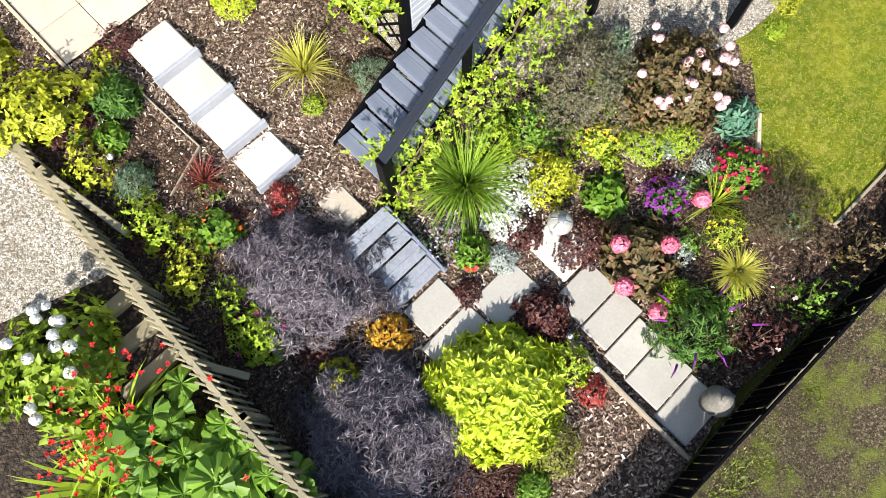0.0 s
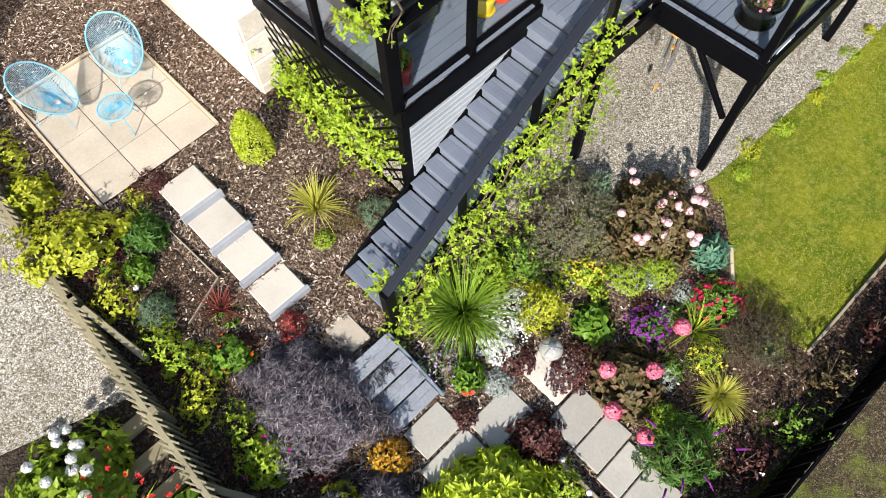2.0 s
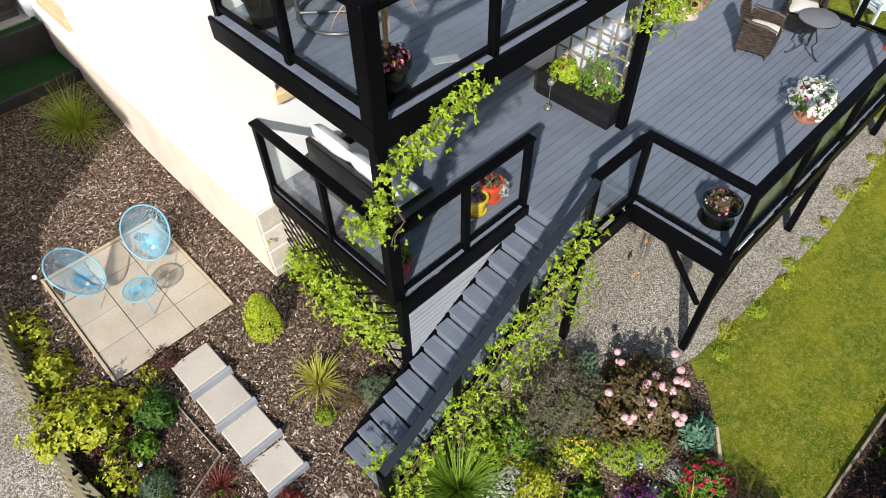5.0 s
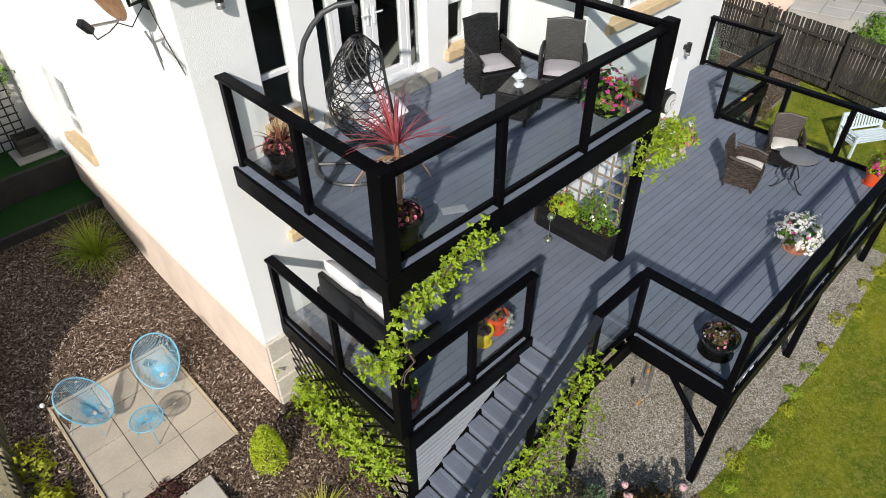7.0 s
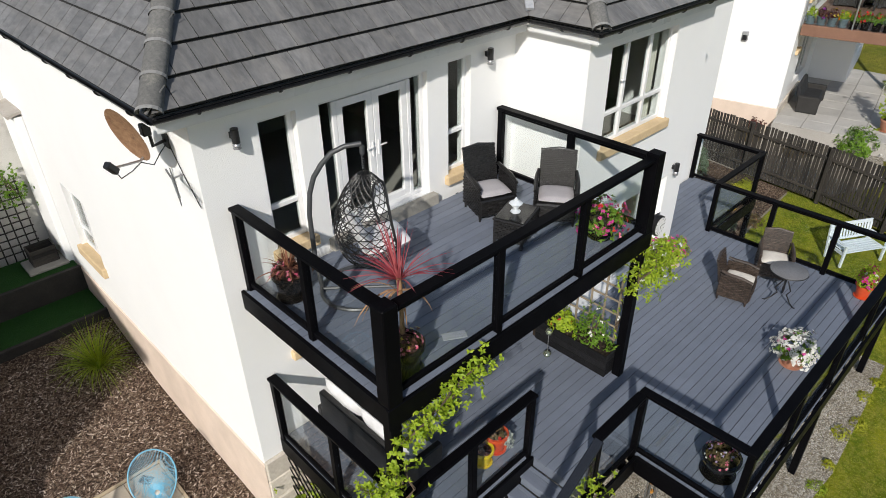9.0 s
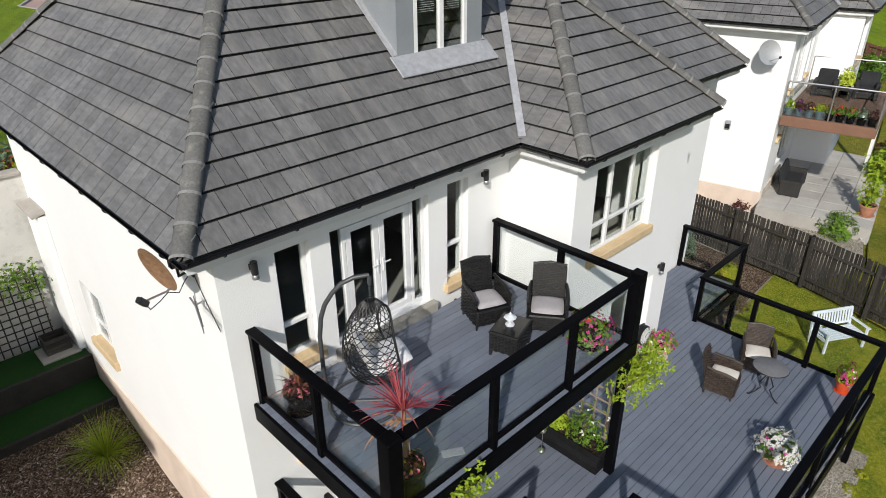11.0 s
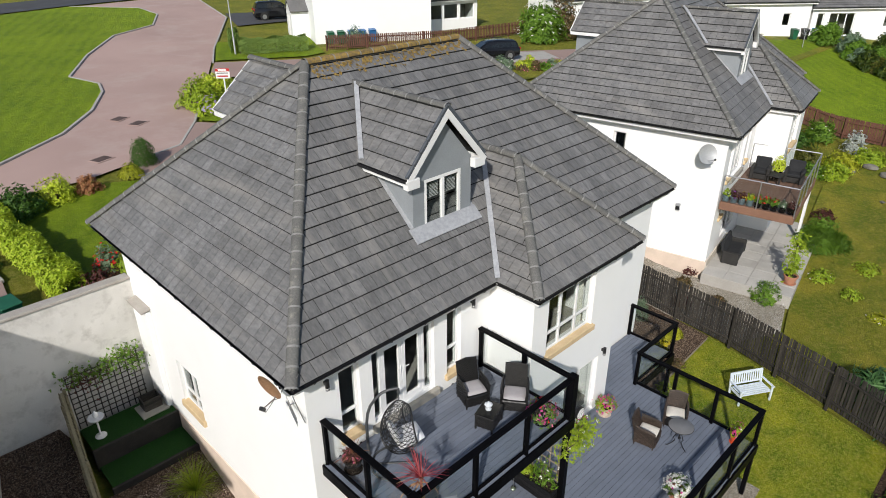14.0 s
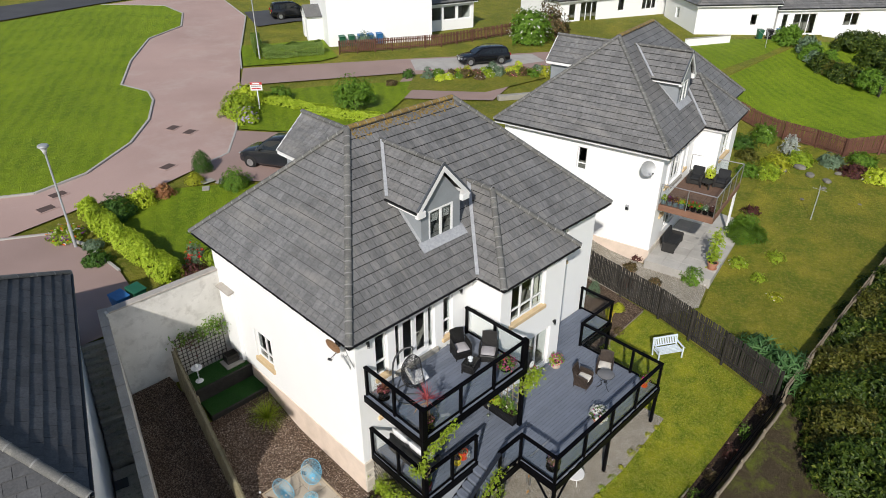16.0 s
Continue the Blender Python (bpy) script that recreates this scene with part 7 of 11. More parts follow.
# loose bark lying on the beds
flakes = Geo()
n_f = 0
while n_f < 24000:
    x, y = random.uniform(-3.7, 2.4), random.uniform(-8.9, 6.5)
    if (x > 0.0 and y > -2.9) or (-2.9 < x < -0.85 and 0 < y < 2.7) or (x > 1.2 and random.random() < 0.6):
        continue
    z = ground_z(x, y) + 0.012 + noise.noise((x * 1.3, y * 1.3, 0)) * 0.02 + random.uniform(0, 0.015)
    m_ = pose(x, y, z, random.uniform(-25, 25), random.uniform(-25, 25), random.uniform(0, 360))
    ln, wd = random.uniform(0.025, 0.085), random.uniform(0.009, 0.026)
    flakes.poly(*[m_ @ Vector(p) for p in ((-ln / 2, -wd / 2, 0), (ln / 2, -wd * 0.3, 0.004), (ln / 2 * 0.9, wd / 2, 0), (-ln / 2 * 0.8, wd * 0.6, 0.006))])
    n_f += 1
m_flake, nt, bs, _ = nodes_of("bark_flake")
rr_ = nt.nodes.new("ShaderNodeNewGeometry").outputs["Random Per Island"]
cr_ = nt.nodes.new("ShaderNodeValToRGB")
cr_.color_ramp.elements[0].color, cr_.color_ramp.elements[1].color = (0.06, 0.036, 0.025, 1), (0.66, 0.55, 0.45, 1)
cr_.color_ramp.elements.new(0.6).color = (0.26, 0.18, 0.13, 1)
nt.links.new(rr_, cr_.inputs[0])
nt.links.new(cr_.outputs[0], bs.inputs["Base Color"])
bs.inputs["Roughness"].default_value = 0.9
tagged(new("bark_flakes", mesh_of("bark_flakes", flakes, m_flake)), "loose brown bark flakes on the beds", "bark", "", "stuff")

# turf blades over the lawn
turf = bpy.data.objects["ground_lawn"].data
turf.calc_loop_triangles()
tri = np.array([[turf.vertices[k].co[:] for k in t_.vertices] for t_ in turf.loop_triangles])
size = np.linalg.norm(np.cross(tri[:, 1] - tri[:, 0], tri[:, 2] - tri[:, 0]), axis=1)
dice = np.random.default_rng(71)
pick = tri[dice.choice(len(tri), 90000, p=size / size.sum())]
u_, v_ = dice.random((90000, 1)), dice.random((90000, 1))
flip = u_ + v_ > 1
u_, v_ = np.where(flip, 1 - u_, u_), np.where(flip, 1 - v_, v_)
root = pick[:, 0] + (pick[:, 1] - pick[:, 0]) * u_ + (pick[:, 2] - pick[:, 0]) * v_
way = dice.normal(0, 1, (90000, 3)) * (1, 1, 0.25) + (0, 0, 0.6)
thick = 0.5 + 0.5 * np.sin(root[:, 0] * 2.3 + np.sin(root[:, 1] * 3.1) * 1.5) * np.sin(root[:, 1] * 1.7 + root[:, 0])
keep = dice.random(90000) < 0.25 + 0.75 * thick
root, way = root[keep], way[keep]
tagged(new("lawn_grass", leaf_mesh("lawn_grass", root, way, np.tile((0.0, 0.0, 1.0), (len(root), 1)) + dice.normal(0, 0.2, root.shape), dice.uniform(0.02, 0.055, len(root)), 0.009, L_TURF)), "short green and yellow turf blades of the lawn", "grass", "", "stuff")

# ---- furniture and fittings ----
M_WICKER = surface("dark_wicker", (0.007, 0.0068, 0.007), (0.026, 0.025, 0.025), 0.38, 60, 3, 0.5, 0.006, pieces=0.5)
M_WICKER_BROWN = surface("brown_wicker", (0.02, 0.014, 0.011), (0.09, 0.066, 0.052), 0.42, 60, 3, 0.5, 0.006, pieces=0.55)
M_CUSH_GREY = surface("grey_cushion", (0.36, 0.34, 0.35), (0.43, 0.41, 0.42), 0.95, 60, 4, 0.3, 0.004)
M_CUSH = surface("cream_cushion", (0.66, 0.62, 0.55), (0.74, 0.7, 0.63), 0.95, 60, 4, 0.3, 0.004)
M_CUSH_WHITE = surface("white_cushion", (0.7, 0.7, 0.71), (0.78, 0.78, 0.79), 0.95, 50, 4, 0.4, 0.008)
M_STEEL = surface("grey_painted_steel", (0.045, 0.048, 0.052), (0.075, 0.078, 0.082), 0.4, 30, 2, 0.1, 0.002)
M_BLUE = surface("sky_blue_cord", (0.13, 0.37, 0.52), (0.2, 0.46, 0.6), 0.45, 30, 2, 0.1, 0.002)
M_IRON = surface("black_iron", (0.01, 0.01, 0.011), (0.02, 0.02, 0.022), 0.4, 30, 2, 0.2, 0.002)
M_POT_BLACK = surface("black_glazed_pot", (0.006, 0.006, 0.006), (0.012, 0.012, 0.012), 0.2, 20, 2, 0.05, 0.002)
M_POT_TERRA = surface("terracotta_pot", (0.4, 0.17, 0.1), (0.52, 0.26, 0.17), 0.8, 25, 3, 0.2, 0.003)
M_POT_RED = surface("orange_red_pot", (0.62, 0.07, 0.02), (0.7, 0.11, 0.03), 0.35, 20, 2, 0.05, 0.002)
M_POT_YEL = surface("yellow_pot", (0.68, 0.5, 0.02), (0.75, 0.58, 0.04), 0.35, 20, 2, 0.05, 0.002)
M_POT_CREAM = surface("cream_pot", (0.55, 0.45, 0.38), (0.65, 0.55, 0.46), 0.6, 20, 2, 0.1, 0.002)
M_MOSAIC = surface("grey_table_top", (0.12, 0.12, 0.125), (0.2, 0.2, 0.205), 0.5, 45, 3, 0.3, 0.003)
M_RUST = surface("rusty_dish", (0.2, 0.1, 0.05), (0.33, 0.2, 0.11), 0.8, 18, 4, 0.4, 0.004, stain=(0.1, 0.05, 0.03))
M_ALU = surface("grey_metal", (0.4, 0.4, 0.41), (0.5, 0.5, 0.51), 0.35, 30, 2, 0.1, 0.001, metal=0.8)
M_CHIME = surface("orange_wood", (0.55, 0.25, 0.05), (0.68, 0.36, 0.09), 0.5, 20, 3, 0.2, 0.002)
M_BLUSH_WHITE = surface("white_blue_ceramic", (0.62, 0.66, 0.7), (0.72, 0.75, 0.78), 0.4, 20, 2, 0.1, 0.002)
M_BENCH = surface("pale_blue_white_paint", (0.6, 0.67, 0.72), (0.7, 0.76, 0.8), 0.5, 30, 2, 0.15, 0.002)


def puffy(sx, sy, sz, n=10, seed=0.0):
    """A soft cushion about the origin, its seams thin and its middle full."""
    g = Geo()
    for side in (1, -1):
        b = len(g.v)
        for i in range(n + 1):
            for j in range(n + 1):
                u, v = 2 * i / n - 1, 2 * j / n - 1
                f = ((1 - u ** 4) * (1 - v ** 4)) ** 0.5
                w = noise.noise((u * 2 + seed, v * 2, side)) * 0.12
                g.v.append((u * sx / 2 * (1 - 0.06 * v * v), v * sy / 2 * (1 - 0.06 * u * u), side * sz / 2 * f * (1 + w)))
        for i in range(n):
            for j in range(n):
                q = (b + i * (n + 1) + j, b + (i + 1) * (n + 1) + j, b + (i + 1) * (n + 1) + j + 1, b + i * (n + 1) + j + 1)
                g.f.append(q if side > 0 else q[::-1])
    return g


def woven(panel, w, h, m, pitch=0.03, r=0.006):
    """Wicker strands over both faces of a thin panel, in x, z about y = 0."""
    g = Geo()
    n, k = max(2, int(h / pitch)), max(2, int(w / 0.055))
    for i in range(n):
        z = (i + 0.5) * h / n
        for j in range(k):
            x = -w / 2 + (j + 0.5) * w / k
            up = 0.018 if (i + j) % 2 else 0.004
            for s in (-1, 1):
                g.obox(Matrix.Translation((x, s * (r + up / 2), z)), w / k * 0.96, up, pitch * 0.72)
    tagged(part("weave", g.moved(m), panel.data.materials[0], panel), kind="stuff")


def armchair(name, label, at, rz, wick, cush, group, tall=1.0):
    """A woven armchair that faces -y."""
    c = thing(name, label, "armchair", group, at=at, rz=rz, org=(0, 0, 0))
    for x in (-0.29, 0.29):
        for y in (-0.27, 0.27):
            part("leg", Geo().tube([(x, y, 0), (x * 1.0, y, 0.3)], [0.018, 0.026], 8), wick, c)
    part("seat", Geo().box(-0.3, -0.3, 0.24, 0.3, 0.3, 0.36, 0.02), wick, c)
    fp = part("front_panel", Geo().box(-0.29, -0.312, 0.1, 0.29, -0.3, 0.35, 0.004), wick, c)
    woven(fp, 0.57, 0.25, Matrix.Translation((0, -0.306, 0.1)))
    for s in (-1, 1):
        sd_ = part("side_panel", Geo().box(s * 0.31 - 0.006, -0.3, 0.1, s * 0.31 + 0.006, 0.3, 0.59, 0.004), wick, c)
        woven(sd_, 0.58, 0.49, pose(s * 0.31, 0, 0.1, 0, 0, 90))
        part("arm", Geo().tube([(s * 0.31, -0.3, 0.57), (s * 0.315, -0.1, 0.62), (s * 0.31, 0.15, 0.63), (s * 0.29, 0.3, 0.66)], [0.03, 0.035, 0.033, 0.028], 8), wick, c, "", True)
    br = part("backrest", Geo().box(-0.28, -0.012, 0, 0.28, 0.012, 0.64 * tall, 0.006).moved(pose(0, 0.29, 0.34, -14, 0, 0)), wick, c)
    woven(br, 0.55, 0.63 * tall, pose(0, 0.29, 0.34, -14, 0, 0), r=0.012)
    part("top_bar", Geo().tube([(-0.28, 0.29 + 0.15 * tall, 0.33 + 0.6 * tall), (0, 0.29 + 0.18 * tall, 0.365 + 0.6 * tall), (0.28, 0.29 + 0.15 * tall, 0.33 + 0.6 * tall)], 0.025, 8), wick, c, "", True)
    part("cushion", puffy(0.54, 0.54, 0.11, 10, at[0]).moved(Matrix.Translation((0, -0.02, 0.41))), cush, c, "soft seat cushion", True)
    return c


armchair("armchair", "dark wicker armchair with a grey cushion on the balcony", (4.2, -0.82, Z_BAL), -22, M_WICKER, M_CUSH_GREY, "balcony armchairs")
armchair("armchair", "dark wicker armchair with a grey cushion on the balcony", (4.77, -1.68, Z_BAL), -54, M_WICKER, M_CUSH_GREY, "balcony armchairs")
armchair("armchair", "brown wicker armchair with a cream cushion on the deck", (9.02, -3.3, Z_DECK), 12, M_WICKER_BROWN, M_CUSH, "deck armchairs", 0.86)
armchair("armchair", "brown wicker armchair with a cream cushion on the deck", (10.3, -3.5, Z_DECK), -66, M_WICKER_BROWN, M_CUSH, "deck armchairs", 0.86)

st = thing("side_table", "dark wicker side table with a glass top", "table", at=(3.84, -1.67, Z_BAL), rz=18, org=(0, 0, 0))
for s in range(4):
    wd, off = (0.54, 0.22) if s % 2 == 0 else (0.4, 0.29)
    panel = part("side_panel", Geo().box(-wd / 2, -0.006, 0, wd / 2, 0.006, 0.3).moved(pose(0, 0, 0, 0, 0, 90 * s) @ Matrix.Translation((0, -off, 0.1))), M_WICKER, st)
    woven(panel, wd, 0.3, pose(0, 0, 0, 0, 0, 90 * s) @ Matrix.Translation((0, -off, 0.1)))
for x in (-0.28, 0.28):
    for y in (-0.21, 0.21):
        part("leg", Geo().box(x - 0.022, y - 0.022, 0, x + 0.022, y + 0.022, 0.41, 0.004), M_WICKER, st)
part("tabletop", Geo().box(-0.315, -0.245, 0.41, 0.315, 0.245, 0.44, 0.008), M_WICKER, st)
part("glass_top", Geo().box(-0.29, -0.22, 0.442, 0.29, 0.22, 0.45), M_POT_BLACK, st, "dark glass top")
orn = thing("ornament", "small pale blue pagoda ornament on the side table", "ornament", at=(3.83, -1.66, Z_BAL + 0.452), org=(0, 0, 0))
part("body", Geo().lathe([(0.075, 0), (0.075, 0.02), (0.03, 0.04), (0.033, 0.08), (0.06, 0.09), (0.06, 0.14)], 8), M_BLUSH_WHITE, orn)
part("roof", Geo().lathe([(0.105, 0.142), (0.085, 0.16), (0.03, 0.19), (0.018, 0.22), (0.004, 0.24)], 8), M_BLUSH_WHITE, orn)

# hanging egg chair
egg = thing("egg_chair", "hanging wicker egg chair on a grey steel stand", "hanging chair", at=(1.4, -1.0, Z_BAL), org=(1.4, -1.0, Z_BAL))
part("base_ring", Geo().tube([(1.42 + 0.52 * math.cos(a), -1.05 + 0.5 * math.sin(a), Z_BAL + 0.03) for a in [6.283 * i / 28 for i in range(28)]], 0.026, 8, True), M_STEEL, egg, "", True)
part("base_bar", Geo().tube([(1.03, -0.72, Z_BAL + 0.03), (1.8, -1.4, Z_BAL + 0.03)], 0.022, 8), M_STEEL, egg)
HK = Vector((1.6, -1.08, 8.12))
arc = [Vector((1.05, -0.7, Z_BAL + 0.03)).lerp(Vector((HK.x, HK.y, Z_BAL + 0.03)), f) + Vector((0, 0, z)) for f, z in ((0, 0), (-0.06, 0.5), (-0.06, 1.1), (0.0, 1.4), (0.1, 1.6), (0.26, 1.76), (0.46, 1.9), (0.7, 1.97), (1.0, 1.99))]
part("stand_pole", Geo().tube(arc, 0.032, 12), M_STEEL, egg, "", True)
EC, RX, RZ = Vector((1.6, -1.08, 7.1)), 0.43, 0.68
part("hanging_spring", Geo().lathe([(0.03, 7.99), (0.03, 8.1)], 12, (HK.x, HK.y, 0)).tube([(HK.x + 0.016 * math.cos(i * 1.2), HK.y + 0.016 * math.sin(i * 1.2), 7.99 - i * 0.006) for i in range(34)], 0.006, 5), M_STEEL, egg)
face_ = Vector((0.94, -0.34, 0.06)).normalized()


def on_egg(az, t):
    """A point of the egg: t from 0 at its foot to 1 at its tip."""
    z = -RZ + 2 * RZ * t
    r = RX * max(0.0, t) ** 0.5 * max(0.0, 1 - t) ** 0.75 / 0.431
    return Vector((r * math.cos(az), r * math.sin(az), z))


basket = Geo()
for k in range(20):
    for way in (-1, 1):
        strand = []
        for t in range(2, 59):
            q = on_egg(6.283 * k / 20 + way * t / 60 * 3.6, t / 60)
            if q.normalized().dot(face_) < 0.48:
                strand.append(EC + q)
            else:
                if len(strand) > 3:
                    basket.tube(strand, 0.0065, 4)
                strand = []
        if len(strand) > 3:
            basket.tube(strand, 0.0065, 4)
for k in range(1, 13):
    strand = []
    for a in range(49):
        q = on_egg(math.atan2(face_.y, face_.x) + 6.283 * a / 48, k / 13.5)
        if q.normalized().dot(face_) < 0.48:
            strand.append(EC + q)
        else:
            if len(strand) > 3:
                basket.tube(strand, 0.006, 4)
            strand = []
    if len(strand) > 3:
        basket.tube(strand, 0.006, 4)
tagged(part("basket", basket, M_WICKER, egg, "open-woven dark wicker basket"), kind="stuff")
rim = []
for k in range(40):
    a = 6.283 * k / 40
    u = face_.cross(Vector((0, 0, 1))).normalized()
    v = u.cross(face_)
    d = (face_ * 0.48 + (u * math.cos(a) + v * math.sin(a)) * 0.877).normalized()
    best = min((abs(math.atan2(on_egg(math.atan2(d.y, d.x), t / 60).z, on_egg(0, t / 60).x + 1e-6) - math.atan2(d.z, math.hypot(d.x, d.y))), t / 60) for t in range(1, 60))[1]
    rim.append(EC + on_egg(math.atan2(d.y, d.x), best))
part("rim", Geo().tube(rim, 0.018, 8, True), M_WICKER, egg, "", True)
part("cushion", puffy(0.62, 0.6, 0.24, 10, 3).moved(Matrix.Translation(EC + Vector((0.17, -0.06, -0.34))) @ pose(0, 0, 0, 0, -12, -20)), M_CUSH_WHITE, egg, "cream seat cushion", True)
part("back_cushion", puffy(0.54, 0.5, 0.16, 10, 5).moved(Matrix.Translation(EC + Vector((-0.12, 0.04, -0.16))) @ pose(0, 0, 0, 0, 70, -20)), M_CUSH_WHITE, egg, "cream back cushion", True)


# blue cord chairs and table on the patio
def cord_chair(at, rz):
    c = thing("cord_chair", "round sky-blue cord chair on thin legs", "chair", "patio cord chairs", at=at, rz=rz, org=(0, 0, 0))
    tl = radians(43)
    ring = []
    for k in range(48):
        a = 6.283 * k / 48
        w = 0.375 + 0.03 * math.sin(a)
        ring.append(Vector((w * math.cos(a), 0.48 * math.sin(a) * math.cos(tl), 0.6 + 0.48 * math.sin(a) * math.sin(tl))))
    part("rim", Geo().tube(ring, 0.013, 8, True), M_BLUE, c, "sky-blue tube rim", True)
    hub = Vector((0, -0.04, 0.28))
    cords = Geo()
    for k, p in enumerate(ring):
        for f in (0.0, 0.5):
            q = p.lerp(ring[(k + 1) % 48], f)
            e = hub + (q - hub).normalized() * 0.05
            mid = (q * 0.55 + e * 0.45) + Vector((0, 0, -0.09))
            cords.tube([q, q * 0.78 + mid * 0.22 + Vector((0, 0, -0.03)), mid, e], 0.0035, 4)
    part("cord_seat", cords, M_BLUE, c, "sky-blue cords")
    part("hub", Geo().lathe([(0.055, 0.27), (0.055, 0.285), (0.03, 0.29)], 14, (0, -0.04, 0)), M_CUSH, c)
    for k, (x, y) in enumerate(((-0.25, -0.28), (0.25, -0.28), (-0.26, 0.3), (0.26, 0.3))):
        top = min(ring, key=lambda p: (p.x - x) ** 2 + (p.y - y) ** 2) * 0.55 + hub * 0.45
        part("leg", Geo().tube([(x, y, 0), (top.x, top.y, top.z - 0.05)], 0.006, 6), M_BLUE, c)
    part("leg_ring", Geo().tube([(0.22 * math.cos(6.283 * k / 20), -0.02 + 0.22 * math.sin(6.283 * k / 20), 0.22) for k in range(20)], 0.007, 6, True), M_BLUE, c, "", True)
    return c


cord_chair((-2.42, 1.84, 1.412), 40)
cord_chair((-1.2, 1.82, 1.412), -20)
ct = thing("cord_table", "round sky-blue cord table", "table", at=(-1.83, 0.97, 1.412), org=(0, 0, 0))
part("rim", Geo().tube([(0.26 * math.cos(6.283 * k / 32), 0.26 * math.sin(6.283 * k / 32), 0.42) for k in range(32)], 0.012, 8, True), M_BLUE, ct, "", True)
cg = Geo()
for k in range(56):
    a = 6.283 * k / 56
    cg.tube([(0.26 * math.cos(a), 0.26 * math.sin(a), 0.425), (0.03 * math.cos(a), 0.03 * math.sin(a), 0.42)], 0.004, 4)
part("cord_top", cg, M_BLUE, ct, "sky-blue cords")
part("glass_top", Geo().lathe([(0.25, 0.432), (0.25, 0.438)], 32), M_GLASS, ct, "clear glass disc").visible_shadow = False
for k in range(3):
    a = 6.283 * k / 3 + 0.4
    part("leg", Geo().tube([(0.26 * math.cos(a), 0.26 * math.sin(a), 0), (0.16 * math.cos(a), 0.16 * math.sin(a), 0.42)], 0.009, 6), M_BLUE, ct)

# round iron table on the deck
it = thing("bistro_table", "round grey mosaic table on black iron legs", "table", at=(9.5, -4.03, Z_DECK), org=(0, 0, 0))
part("tabletop", Geo().lathe([(0.33, 0.7), (0.345, 0.705), (0.345, 0.73), (0.335, 0.738)], 36), M_MOSAIC, it, "grey mosaic top", True)
part("rim", Geo().tube([(0.345 * math.cos(6.283 * k / 36), 0.345 * math.sin(6.283 * k / 36), 0.718) for k in range(36)], 0.012, 6, True), M_IRON, it, "", True)
part("column", Geo().lathe([(0.02, 0.25), (0.03, 0.3), (0.018, 0.4), (0.03, 0.55), (0.12, 0.7)], 12), M_IRON, it, "", True)
for k in range(3):
    a = 6.283 * k / 3 + 0.2
    d = Vector((math.cos(a), math.sin(a), 0))
    part("leg", Geo().tube([d * 0.05 + Vector((0, 0, 0.5)), d * 0.16 + Vector((0, 0, 0.32)), d * 0.1 + Vector((0, 0, 0.2)), d * 0.2 + Vector((0, 0, 0.08)), d * 0.3 + Vector((0, 0, 0.015)), d * 0.34 + Vector((0, 0, 0.03))], 0.014, 6), M_IRON, it, "", True)

# sofa under the balcony
so_ = thing("outdoor_sofa", "dark outdoor sofa with white cushions under the balcony", "sofa", at=(1.38, -1.25, Z_DECK), org=(0, 0, 0))
part("base", Geo().box(-0.38, -0.85, 0.05, 0.4, 0.85, 0.32, 0.02), M_WICKER, so_)
part("backrest", Geo().box(-0.46, -0.85, 0.05, -0.36, 0.85, 0.92, 0.02), M_WICKER, so_)
for y in (-0.9, 0.9):
    part("arm", Geo().box(-0.46, y - 0.06, 0.05, 0.4, y + 0.06, 0.55, 0.02), M_WICKER, so_)
for i, y in enumerate((-0.42, 0.42)):
    part("seat_cushion", puffy(0.74, 0.8, 0.16, 10, i).moved(Matrix.Translation((0.02, y, 0.39))), M_CUSH_WHITE, so_, "white seat cushion", True)
    part("back_cushion", puffy(0.72, 0.82, 0.24, 10, i + 4).moved(pose(-0.2, y, 0.84, 0, 66, 0)), M_CUSH_WHITE, so_, "white back cushion", True)


# pots
def pot(name, label, at, r, h, material, lip=0.02):
    p = thing(name, label, "flower pot", "", at=at, org=(0, 0, 0))
    part("pot", Geo().lathe([(r * 0.68, 0), (r * 0.72, 0.01), (r * 0.97, h * 0.85), (r + lip, h * 0.87), (r + lip, h), (r * 0.9, h), (r * 0.86, h * 0.86)], 26, cap=False), material, p, "", True)
    part("soil", Geo().lathe([(0.005, h * 0.88), (r * 0.88, h * 0.87)], 20, cap=False), M_SOIL, p)
    part("saucer", Geo().lathe([(r * 0.9, 0.0), (r * 1.0, 0.025), (r * 0.96, 0.025), (r * 0.6, 0.006)], 24, cap=False), material, p, "", True)
    return p


def bloom(parent, r, h, z, leaf, n, L, W, flowers, low=0.05):
    P, Nn = dome(n, r, r, h, 0.3, low, 0.5)
    P[:, 2] += z
    Q, D, U = whorls(P, Nn, 5, 0.35)
    part("foliage", leaf_mesh("foliage", Q, D, U, L * rng.uniform(0.7, 1.2, len(Q)), W, leaf), leaf, parent)
    for fm, cnt, size in flowers:
        P2, N2 = dome(cnt, r * 1.05, r * 1.05, h * 1.05, 0.3, low + 0.05, 0.9)
        P2[:, 2] += z
        Q, D, U = whorls(P2, N2, 6, 0.3, 0.2)
        part("blossom", leaf_mesh("blossom", Q, D, U, size, size * 0.9, fm, 0.1, 0.65), fm, parent)


